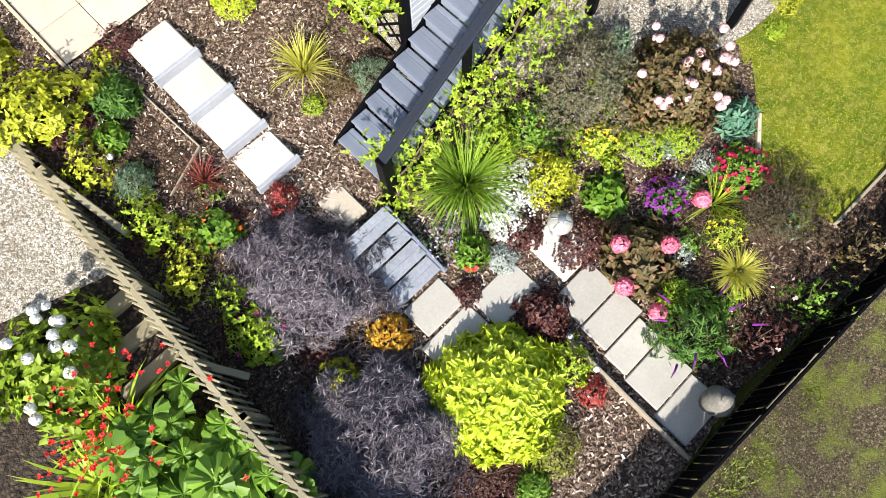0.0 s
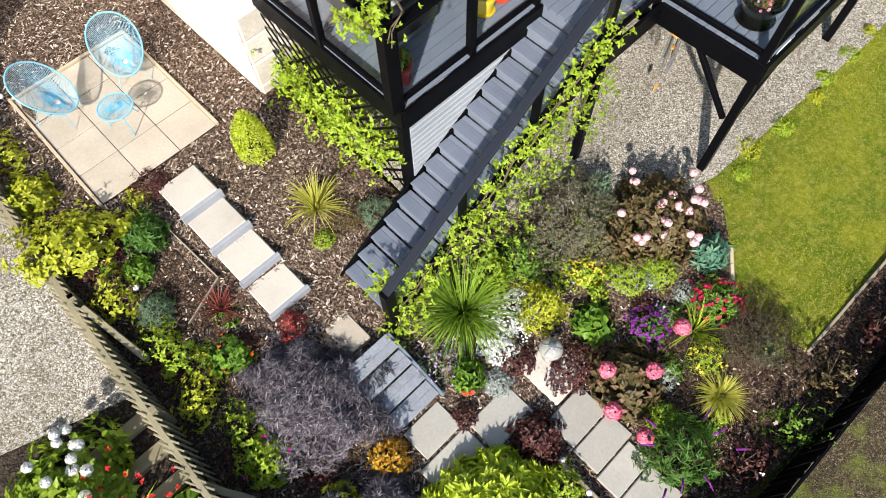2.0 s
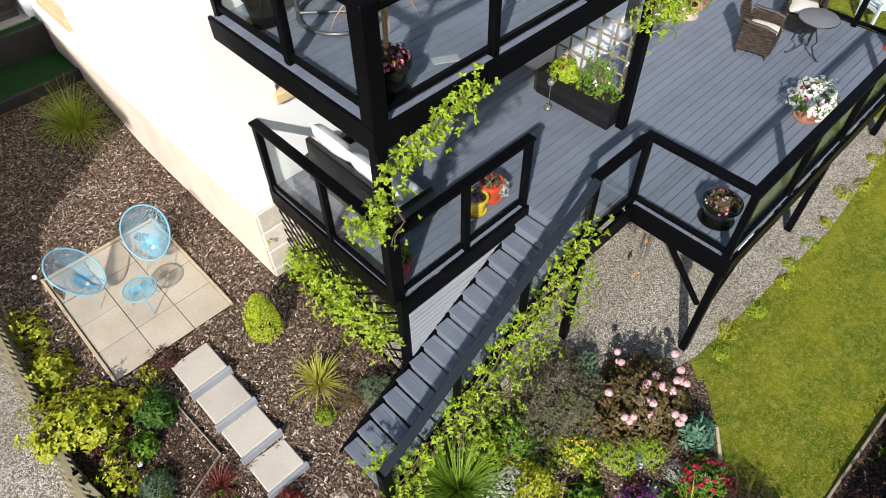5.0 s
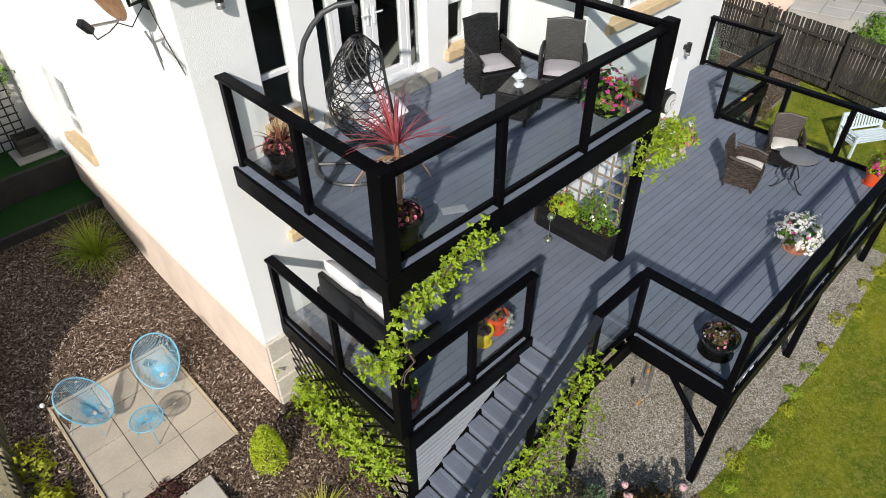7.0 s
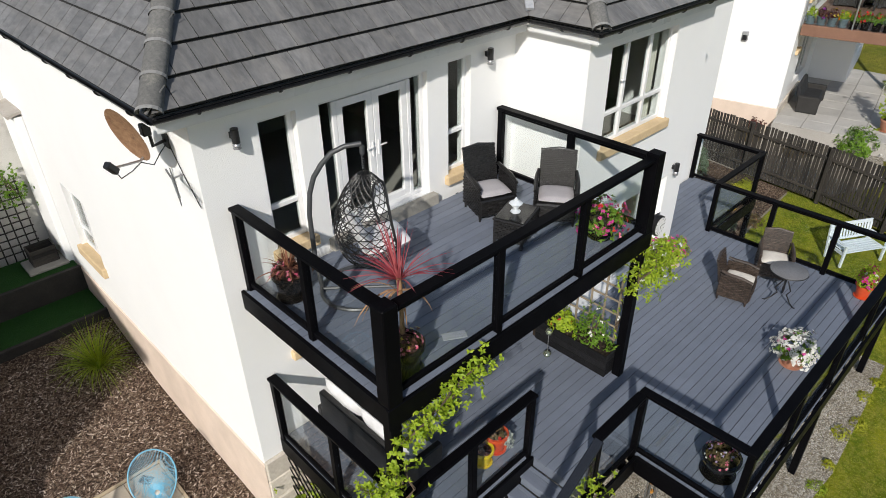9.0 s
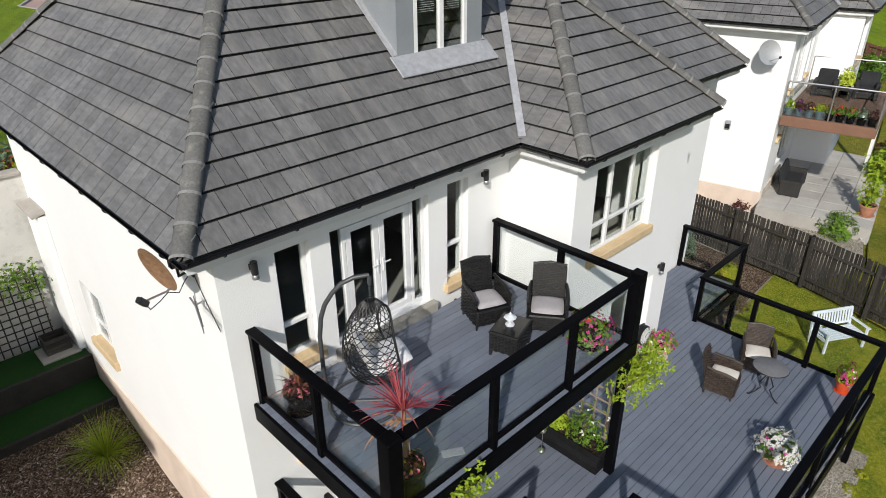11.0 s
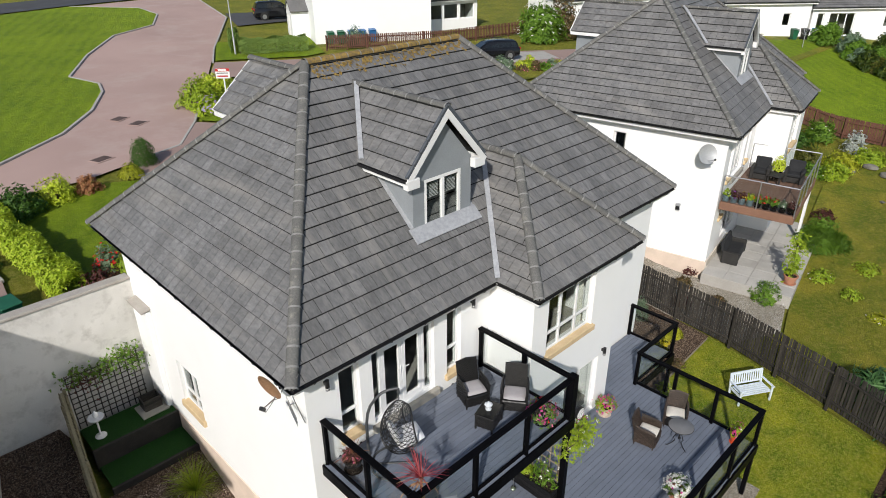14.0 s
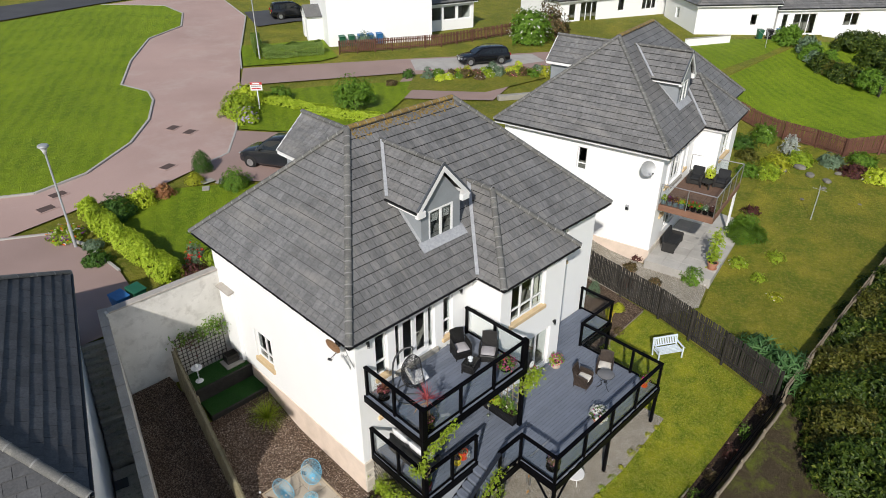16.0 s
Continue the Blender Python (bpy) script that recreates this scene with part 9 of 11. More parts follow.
M_TILE_OLD = surface("dark_slate_tile", (0.045, 0.046, 0.05), (0.085, 0.086, 0.09), 0.7, 16, 0.9, 0.4, 0.006, pieces=0.2, stain=(0.11, 0.11, 0.105), stain_at=(0.6, 0.85))
side_house = plain_house("house", "white house with dark tiled roof across the steps", (-8.56, 0.13, 1.6), 74.15, 11.0, 9.0, 8.6, 36, ("hip", "hip"), over=0.35, base=0.6, material=M_TILE_OLD, course=0.5)

# concrete steps between the houses
cs = thing("concrete_steps", "mossy concrete steps between white walls", "steps", at=(-5.5, 10.0, 5.9))
M_MOSSY = surface("mossy_concrete", (0.24, 0.22, 0.18), (0.34, 0.32, 0.26), 0.9, 18, 1.5, 0.4, 0.01, stain=(0.07, 0.085, 0.045))
side_ = Vector((-0.969, 0.247, 0))
for i in range(16):
    c = Vector((-4.72, 9.85, 0)) - d14 * (0.245 * i + 0.12) + side_ * 0.58
    part("step", Geo().obox(pose(c.x, c.y, 5.4 - 0.184 * i, 0, 0, math.degrees(math.atan2(side_.y, side_.x))), 0.92, 0.27, 1.1, 0.015), M_MOSSY, cs)
solo("drain_cover", Geo().obox(pose(-6.75, 5.3, 3.02, 0, 0, -14), 0.45, 0.45, 0.03, 0.006), M_IRON, "black drain cover at the steps' foot", "cover", at=(-6.75, 5.3, 3.004))
solo("landing", Geo().obox(pose(-6.95, 3.5, 2.65, 0, 0, -14.3), 0.95, 5.2, 0.7, 0.01), M_MOSSY, "damp concrete landing below the steps", "landing", at=(-6.95, 3.5, 2.3))

white_house = plain_house("house", "white gabled house above the side street", (27.6, 39.7, 7.25), -23.9, 10.6, 8.5, 13.4, 38, ("gable", "gable"), ())
sun_room = plain_house("sunroom", "low white sunroom with a row of windows", (37.4, 38.6, 7.25), -15, 7.6, 4.0, 10.0, 25, ("gable", "hip"), [(0.25 + i * 1.8, 1.85 + i * 1.8, 0.9, 2.3, ()) for i in range(4)])
porch_ = thing("porch", "white open porch with a sloping roof", "porch", at=(28.0, 43.4, 7.4))
pm_ = pose(27.6, 39.7, 0, 0, 0, -23.9)
part("wall", wall(2.8, 7.0, 9.7, 0.2, [(0.9, 1.8, 7.3, 9.35)]).moved(pm_ @ pose(-1.5, 5.4, 0, 0, 0, -90)), M_RENDER, porch_)
for y in (2.6, 5.2):
    part("side_wall", Geo().box(-1.3, y, 7.0, -0.002, y + 0.2, 9.7).moved(pm_), M_RENDER, porch_)
for s in (-1, 1):
    part("roof_slope", Geo().beam((-0.75, 4.0, 10.55), (-0.75, 4.0 + s * 1.65, 9.66), 1.7, 0.1).moved(pm_), M_TILE, porch_)
part("gable_board", Geo().poly((-1.52, 2.6, 9.66), (-1.52, 4.0, 10.45), (-1.52, 5.4, 9.66)).moved(pm_), M_UPVC, porch_)
plain_house("house", "white bungalow with grey roof and French windows", (54, 32.2, 6.6), -19.4, 18, 8, 9.3, 32, ("hip", "hip"), [(1.6, 2.6, 0.3, 2.2, ()), (3.2, 5.6, 0.1, 2.3, (4.0, 4.8)), (8.6, 9.6, 0.9, 2.2, ()), (12.2, 14.4, 0.8, 2.1, (12.9, 13.7))])
plain_house("house", "white bungalow with a projecting gable", (62, 19.4, 6.2), -40, 9.0, 9, 9.4, 34, ("hip", "gable"), [(6.2, 7.0, 0.9, 2.1, ())], [(3, 4, 0.9, 2.1, ())])
plain_house("house", "white bungalow behind a shrub border", (69.5, 13.6, 6.0), -40, 15, 9, 8.8, 32, ("hip", "hip"), [(0.6, 1.3, 0.1, 2.2, ()), (1.9, 4.6, 0.0, 2.2, (2.8, 3.7)), (7.8, 9.6, 0.8, 2.2, (8.7,))])
plain_house("house", "white bungalow with a grey hipped roof", (84, 0.5, 5.6), -30, 14, 9, 8.6, 32, ("hip", "hip"), [(2, 4, 0.8, 2.2, (3,)), (8, 10, 0.8, 2.2, (9,))])


# ---- cars ----
M_PAINT_BLACK = surface("black_car_paint", (0.006, 0.006, 0.007), (0.009, 0.009, 0.011), 0.12, 40, 1, 0.0)
M_PAINT_GREY = surface("dark_grey_car_paint", (0.018, 0.02, 0.024), (0.024, 0.026, 0.03), 0.14, 40, 1, 0.0)
M_CARGLASS = surface("dark_car_glass", (0.01, 0.013, 0.015), (0.015, 0.018, 0.02), 0.04, 10, 1, 0.0)
M_TYRE = surface("black_tyre", (0.012, 0.012, 0.012), (0.02, 0.02, 0.02), 0.85, 40, 2, 0.2, 0.003)
M_RIM = surface("silver_rim", (0.45, 0.46, 0.47), (0.55, 0.56, 0.57), 0.35, 20, 2, 0.0, metal=0.8)
M_LAMP_RED = surface("red_car_lamp", (0.35, 0.01, 0.01), (0.4, 0.02, 0.02), 0.15, 10, 1, 0.0)


def loft(stations, n=None):
    """A closed skin through cross-sections, each a list of points."""
    g = Geo()
    k = len(stations[0])
    for s in stations:
        g.v += [tuple(p) for p in s]
    for i in range(len(stations) - 1):
        for j in range(k):
            g.f.append((i * k + j, i * k + (j + 1) % k, (i + 1) * k + (j + 1) % k, (i + 1) * k + j))
    g.f.append(tuple(range(k))[::-1])
    g.f.append(tuple(range((len(stations) - 1) * k, len(stations) * k)))
    return g


def car(label, at, rz, paint, tall=1.48, length=4.65):
    c = thing("car", label, "car", at=at, rz=rz, org=(0, 0, 0))
    hl = length / 2
    belt = tall * 0.64
    body = []
    for x, zt, hw, zb in ((-1.0, 0.72, 0.68, 0.36), (-0.97, belt * 0.98, 0.84, 0.26), (-0.8, belt, 0.9, 0.22), (-0.3, belt * 0.99, 0.92, 0.2), (0.3, belt * 0.97, 0.92, 0.2), (0.45, belt * 0.95, 0.91, 0.2), (0.8, belt * 0.84, 0.88, 0.22), (0.95, belt * 0.72, 0.8, 0.25), (1.0, belt * 0.55, 0.66, 0.32)):
        X = x * hl
        body.append([(X, -hw * 0.86, zb), (X, -hw, zb + 0.14), (X, -hw, zt * 0.72), (X, -hw * 0.93, zt * 0.94), (X, -hw * 0.8, zt), (X, hw * 0.8, zt), (X, hw * 0.93, zt * 0.94), (X, hw, zt * 0.72), (X, hw, zb + 0.14), (X, hw * 0.86, zb)])
    b = part("body", loft(body), paint, c, "", True)
    cab = []
    for x, zt, hw in ((-0.93, belt + 0.02, 0.74), (-0.86, tall * 0.93, 0.66), (-0.74, tall * 0.985, 0.64), (-0.2, tall, 0.64), (0.08, tall * 0.97, 0.64), (0.2, tall * 0.9, 0.66), (0.47, belt * 0.97, 0.76)):
        X = x * hl
        zz = belt * 0.9
        cab.append([(X, -0.84, zz), (X, -hw - 0.04, zt - 0.06), (X, -hw + 0.06, zt), (X, hw - 0.06, zt), (X, hw + 0.04, zt - 0.06), (X, 0.84, zz)])
    part("cabin", loft(cab), paint, c, "", True)
    for s in (-1, 1):
        for x0, x1 in ((-0.86, -0.62), (-0.6, -0.26), (-0.24, 0.2)):
            t0, t1 = tall * 0.9, tall * (0.9 if x1 < 0.1 else 0.82)
            yb, yt = 0.845, 0.71
            part("side_window", Geo().poly((x0 * hl, s * yb, belt + 0.03), (x1 * hl + (0.1 * hl if x1 > 0.1 else 0), s * yb, belt + 0.03), (x1 * hl - (0.02 if x1 > 0.1 else 0), s * yt, t1), ((x0 + (0.04 if x0 < -0.8 else 0)) * hl, s * yt, t0)), M_CARGLASS, c, "dark side window")
        part("mirror", Geo().obox(Matrix.Translation((0.3 * hl, s * 0.98, belt + 0.04)), 0.12, 0.2, 0.13, 0.03), paint, c)
        part("headlight", Geo().obox(Matrix.Translation((0.955 * hl, s * 0.62, belt * 0.66)) @ pose(0, 0, 0, 0, 25, s * -18), 0.16, 0.3, 0.1, 0.03), M_RIM, c, "clear headlight")
        part("tail_light", Geo().obox(Matrix.Translation((-0.985 * hl, s * 0.7, belt * 0.88)), 0.1, 0.2, 0.2, 0.03), M_LAMP_RED, c, "red tail light")
        part("roof_bar", Geo().tube([(-0.8 * hl, s * 0.6, tall + 0.0), (-0.74 * hl, s * 0.6, tall + 0.05), (-0.1 * hl, s * 0.6, tall + 0.06), (0.0, s * 0.6, tall)], 0.018, 6), M_IRON, c)
        for wx in (-0.6, 0.63):
            wm = Matrix.Translation((wx * hl, s * 0.84, 0.33)) @ pose(0, 0, 0, 90, 0, 0)
            arch = part("wheel_arch", Geo().lathe([(0.4, -0.1), (0.4, 0.1)], 24).moved(wm @ Matrix.Translation((0, 0.03, 0))), M_TYRE, c, "black wheel arch", True)
            tyre = part("wheel", Geo().lathe([(0.2, -0.13), (0.3, -0.13), (0.33, -0.09), (0.33, 0.09), (0.3, 0.13), (0.2, 0.13)], 28).moved(wm), M_TYRE, c, "", True)
            rg = Geo().lathe([(0.17, -0.02 * s), (0.21, 0.132 * -s), (0.22, 0.132 * -s)], 24)
            for k in range(5):
                a = 6.283 * k / 5
                rg.beam((0.03 * math.cos(a), 0.03 * math.sin(a), -s * 0.125), (0.2 * math.cos(a), 0.2 * math.sin(a), -s * 0.132), 0.07, 0.02)
            part("rim", rg.moved(wm), M_RIM, tyre, "five-spoke silver rim")
    part("windscreen", Geo().poly((0.455 * hl, -0.7, belt + 0.04), (0.455 * hl, 0.7, belt + 0.04), (0.215 * hl, 0.6, tall * 0.905), (0.215 * hl, -0.6, tall * 0.905)), M_CARGLASS, c, "dark windscreen")
    part("rear_window", Geo().poly((-0.935 * hl, 0.68, belt + 0.08), (-0.935 * hl, -0.68, belt + 0.08), (-0.875 * hl, -0.6, tall * 0.9), (-0.875 * hl, 0.6, tall * 0.9)), M_CARGLASS, c, "dark rear window")
    part("number_plate", Geo().box(-hl - 0.01, -0.26, 0.6, -hl + 0.02, 0.26, 0.71), M_POT_YEL, c, "plain yellow plate")
    part("number_plate", Geo().box(hl - 0.02, -0.26, 0.42, hl + 0.02, 0.26, 0.53), M_UPVC, c, "plain white plate")
    part("grille", Geo().box(hl * 0.97, -0.4, 0.52, hl + 0.005, 0.4, 0.66, 0.02), M_RIM, c, "silver grille")
    return c


car("black estate car in the parking bay", (35.1, 26.3, ground_z(35.1, 26.3) + 0.04), 150, M_PAINT_BLACK, 1.47, 4.7)
car("black off-road car before the white house", (31.5, 52.0, ground_z(31.5, 52.0) + 0.03), -22, M_PAINT_BLACK, 1.72, 4.7)
car("dark grey off-road car on the driveway", (9.1, 19.3, ground_z(9.1, 19.3) + 0.03), 118, M_PAINT_GREY, 1.85, 4.6)


# ---- lamps, sign, bins, covers ----
def street_lamp(x, y, h):
    z = ground_z(x, y)
    s = thing("street_lamp", "grey steel street lamp with a round head", "street lamp", "street lamps", at=(x, y, z), org=(0, 0, 0))
    part("pole", Geo().tube([(0, 0, -0.1), (0, 0, 1.2), (0, 0, 1.25), (0, 0, h)], [0.075, 0.075, 0.05, 0.045], 12), M_LAMPGREY, s, "", True)
    part("collar", Geo().lathe([(0.06, h), (0.09, h + 0.03), (0.09, h + 0.1), (0.06, h + 0.12)], 16), M_LAMPGREY, s, "", True)
    part("lens", Geo().lathe([(0.08, h + 0.1), (0.17, h + 0.3)], 20), M_UPVC, s, "pale bowl", True)
    part("head", Geo().lathe([(0.2, h + 0.3), (0.24, h + 0.34), (0.22, h + 0.42), (0.1, h + 0.47)], 20), M_LAMPGREY, s, "domed grey head", True)


M_LAMPGREY = surface("galvanised_grey", (0.36, 0.37, 0.38), (0.46, 0.47, 0.48), 0.5, 30, 2, 0.1, 0.002, metal=0.3)
street_lamp(-3.3, 17.6, 4.75)
street_lamp(20.1, 39.9, 5.0)
M_COVER = surface("rusty_cover", (0.075, 0.045, 0.035), (0.12, 0.075, 0.06), 0.7, 40, 3, 0.4, 0.004)
for x, y, r in ((6.9, 29.1, 30), (7.4, 27.7, 30), (-3.1, 22.5, 10), (-2.1, 23.8, 10), (4.6, 30.3, 35), (3.9, 23.4, 20)):
    cv = thing("manhole_cover", "rust-brown iron cover in the street", "manhole cover", "manhole covers", at=(x, y, ground_z(x, y) + 0.02), rz=r, org=(0, 0, 0))
    part("lid", Geo().obox(Matrix.Translation((0, 0, 0.012)), 0.8, 0.6, 0.02, 0.004), M_COVER, cv)
    part("surround", Geo().box(-0.5, -0.4, 0, 0.5, -0.31, 0.018).box(-0.5, 0.31, 0, 0.5, 0.4, 0.018).box(-0.5, -0.31, 0, -0.41, 0.31, 0.018).box(0.41, -0.31, 0, 0.5, 0.31, 0.018), M_ROAD, cv)
sg = thing("sale_sign", "white and red notice board on a white post", "sign", at=(13.3, 28.6, ground_z(13.3, 28.6)), rz=-42, org=(0, 0, 0))
part("post", Geo().box(-0.04, -0.04, -0.1, 0.04, 0.04, 1.9, 0.005), M_UPVC, sg)
part("board", Geo().box(-0.45, -0.06, 1.4, 0.4, -0.042, 2.0, 0.004), M_UPVC, sg, "white board")
M_SIGNRED = surface("sign_red", (0.42, 0.03, 0.03), (0.48, 0.04, 0.04), 0.4, 20, 2, 0.0)
part("red_panel", Geo().box(-0.45, -0.066, 1.82, 0.4, -0.061, 2.0), M_SIGNRED, sg, "red panel")
for a, b, c, d, mm in ((-0.28, 0.22, 1.86, 1.96, M_UPVC), (-0.38, 0.32, 1.7, 1.75, M_IRON), (-0.36, 0.28, 1.5, 1.58, M_SIGNRED)):
    part("lettering_bar", Geo().box(a, -0.072, c, b, -0.0615 if mm is not M_UPVC else -0.067, d), mm, sg)
M_BIN_G, M_BIN_B = surface("green_bin", (0.01, 0.09, 0.045), (0.015, 0.12, 0.06), 0.5, 30, 2, 0.0), surface("blue_bin", (0.02, 0.12, 0.3), (0.03, 0.16, 0.38), 0.5, 30, 2, 0.0)


def bin_(x, y, z, rz, material, label):
    b = thing("wheelie_bin", label, "bin", "wheelie bins", at=(x, y, z), rz=rz, org=(0, 0, 0))
    g = loft([[(-0.2, -0.2, 0.05), (0.2, -0.2, 0.05), (0.2, 0.25, 0.05), (-0.2, 0.25, 0.05)], [(-0.28, -0.3, 0.95), (0.28, -0.3, 0.95), (0.28, 0.34, 0.95), (-0.28, 0.34, 0.95)]])
    part("body", g, material, b)
    part("lid", Geo().obox(pose(0, 0.0, 1.0, 4, 0, 0), 0.6, 0.72, 0.06, 0.025), material, b)
    part("handle", Geo().tube([(-0.22, 0.4, 0.98), (0.22, 0.4, 0.98)], 0.016, 6), material, b)
    for s in (-1, 1):
        part("wheel", Geo().lathe([(0.1, -0.025), (0.1, 0.025)], 14).moved(pose(s * 0.24, 0.3, 0.1, 0, 90, 0)), M_TYRE, b)


for i in range(5):
    x, y = 28.5 + i * 0.85, 38.75 - i * 0.38
    bin_(x, y, 7.25, -24, M_BIN_G if i < 2 else M_BIN_B, "green wheelie bin beside the white wall" if i < 2 else "blue wheelie bin beside the white wall")
bin_(-3.75, 10.75, 6.05, 10, M_BIN_B, "blue wheelie bin behind the wall")
bin_(-3.05, 10.8, 6.05, 10, M_BIN_G, "green wheelie bin behind the wall")
for i in range(3):
    bin_(65.5 + i * 0.8, 13.6 - i * 0.7, 6.1, -40, (M_BIN_G, M_IRON, M_BIN_B)[i], "bin standing by the bungalow's wall")
board_fence("picket_fence", [(26.8, 37.0), (31.5, 34.9), (36.2, 33.0), (42, 32.2), (48, 31.5)], 1.1, M_FENCE_RED, "red-brown picket fence along the side street", w=0.12, gap=0.06, posts=2.0)
board_fence("red_fence", [(43.9, 5.8), (43.8, 2.0), (43.6, -0.5), (43.2, -2.6), (45.4, -4.3), (46.5, -9)], 1.35, M_FENCE_RED, "red-brown close-board fence at the lawn's end", w=0.14, gap=0.015, posts=2.0)
board_fence("low_fence", [(57.8, -0.6), (61.5, 0.4), (63.5, -2.2)], 0.9, M_FENCE, "dark fence round a small garden", w=0.3, gap=0.02, posts=2.0)
gw = thing("garden_wall", "low white terrace wall before the bungalow", "wall", at=(58, 16.2, 6.0))
part("wall_body", Geo().beam((55.8, 17.2, 6.3), (61.2, 15.0, 6.2), 0.2, 1.5), M_RENDER, gw)
part("coping", Geo().beam((55.8, 17.2, 7.08), (61.2, 15.0, 6.98), 0.28, 0.06, 0.01), M_PAVE_GREY, gw)
pt = solo("washing_line_pole", Geo().tube([(32.3, -4.3, 2.7), (32.3, -4.3, 4.6), (32.15, -4.3, 5.2)], 0.03, 8).tube([(32.3, -4.7, 4.9), (32.3, -3.9, 4.9)], 0.015, 6), M_LAMPGREY, "grey washing line pole on the lawn", "pole", at=(32.3, -4.3, 2.7))
solo("rotary_dryer", Geo().tube([(62.3, 11.6, 5.6), (62.3, 11.6, 7.6)], 0.03, 6).tube([(61.5, 11.2, 7.7), (62.3, 11.6, 7.1), (63.1, 12.1, 7.7)], 0.02, 6).tube([(62.0, 12.5, 7.7), (62.3, 11.6, 7.1), (62.6, 10.7, 7.7)], 0.02, 6), M_LAMPGREY, "grey rotary clothes dryer on the lawn", "dryer", at=(62.3, 11.6, 5.6))
for i, (x, y, s) in enumerate(((4.7, 20.0, 0.5), (5.3, 19.5, 0.45), (4.2, 19.2, 0.4))):
    solo("stepping_stone", Geo().obox(pose(x, y, ground_z(x, y) + 0.05, 0, 0, 30 * i), s * 1.5, s, 0.05, 0.02), M_PAVE_GREY, "grey flat stone in the front lawn", "stone", "front lawn stones", at=(x, y, ground_z(x, y) + 0.025))
solo("stone_slab", Geo().obox(pose(30, 18.0, 6.45, 0, 0, -30), 3.2, 0.5, 0.4, 0.03), M_PAVE_GREY, "low pale wall beside the drive", "wall", at=(30, 18, 6.25))

# ---- shrubs of the street side ----
M_TRUNK = surface("bark_trunk", (0.07, 0.055, 0.04), (0.15, 0.12, 0.09), 0.9, 20, 3, 0.7, 0.02)


def leafy_hedge(name, label, pts, w, h, material, per_m, L, W):
    t = thing(name, label, "hedge", at=(*pts[0], ground_z(*pts[0])))
    P, Nn = [], []
    for (x0, y0), (x1, y1) in zip(pts, pts[1:]):
        ln = math.hypot(x1 - x0, y1 - y0)
        d, s = Vector(((x1 - x0) / ln, (y1 - y0) / ln, 0)), Vector((-(y1 - y0) / ln, (x1 - x0) / ln, 0))
        for i in range(int(per_m * ln)):
            u, a = random.uniform(-0.1, ln + 0.1), random.uniform(-1.25, 1.25)
            k = 1 + 0.18 * math.sin(u * 2.3 + 3 * a) + 0.1 * math.sin(u * 5.1)
            c = Vector((x0, y0, 0)) + d * u
            o = s * (math.sin(a) * w / 2 * k) * 1.1
            zz = h * (0.5 + 0.5 * max(0.0, math.cos(a * 0.9)) ** 0.5 * k) * random.uniform(0.75, 1.0) if abs(a) < 0.9 else h * random.uniform(0.05, 0.85)
            P.append((c.x + o.x, c.y + o.y, ground_z(c.x, c.y) + zz))
            Nn.append(tuple((s * math.sin(a) + Vector((0, 0, math.cos(a) + 0.15))).normalized()))
    P = np.array(P)
    Q, D, U = whorls(P, np.array(Nn), 4, 0.35)
    part("foliage", leaf_mesh("foliage", Q, D, U, L * rng.uniform(0.7, 1.2, len(Q)), W * rng.uniform(0.7, 1.2, len(Q)), material), material, t)
    g = Geo()
    for (x0, y0), (x1, y1) in zip(pts, pts[1:]):
        n = int(math.hypot(x1 - x0, y1 - y0) / 0.5) + 1
        for i in range(n):
            x, y = x0 + (x1 - x0) * i / n, y0 + (y1 - y0) * i / n
            g.tube([(x, y, ground_z(x, y) - 0.05), (x + random.uniform(-0.1, 0.1), y + random.uniform(-0.1, 0.1), ground_z(x, y) + h * 0.75)], [0.025, 0.01], 5)
    part("stem_cluster", g, M_STEM, t, "brown stems")
    return t


L_HEDGE = leafy("bright_hedge_leaf", (0.28, 0.4, 0.02), (0.48, 0.58, 0.05))
L_CLIP = leafy("clipped_hedge_leaf", (0.13, 0.22, 0.04), (0.27, 0.37, 0.09))
L_WOOD = leafy("dark_tree_leaf", (0.025, 0.05, 0.007), (0.07, 0.11, 0.012), (0.2, 0.23, 0.035))
L_OLIVE = leafy("olive_tree_leaf", (0.06, 0.07, 0.01), (0.14, 0.14, 0.022), (0.22, 0.19, 0.045))
L_COPPER = leafy("copper_leaf", (0.3, 0.12, 0.05), (0.5, 0.26, 0.12))
leafy_hedge("garden_hedge", "bright yellow-green hedge beside the front lawn", [(-1.75, 20.2), (-1.7, 17.5), (-1.45, 14.5), (-1.2, 11.4)], 0.85, 1.0, L_HEDGE, 620, 0.13, 0.07)
leafy_hedge("clipped_hedge", "low clipped green hedge round a small lawn", [(20.4, 39.6), (25.4, 37.9)], 1.0, 1.15, L_CLIP, 1000, 0.1, 0.06)
leafy_hedge("clipped_hedge", "low clipped green hedge round a small lawn", [(20.3, 40.2), (22.5, 44.6)], 0.7, 1.15, L_CLIP, 700, 0.1, 0.06)
leafy_hedge("border_hedge", "yellow-green hedge along the corner plot", [(14.2, 30.6), (15.4, 27.2), (16.8, 23.4), (18.6, 20.6)], 0.7, 0.55, L_HEDGE, 260, 0.16, 0.08)
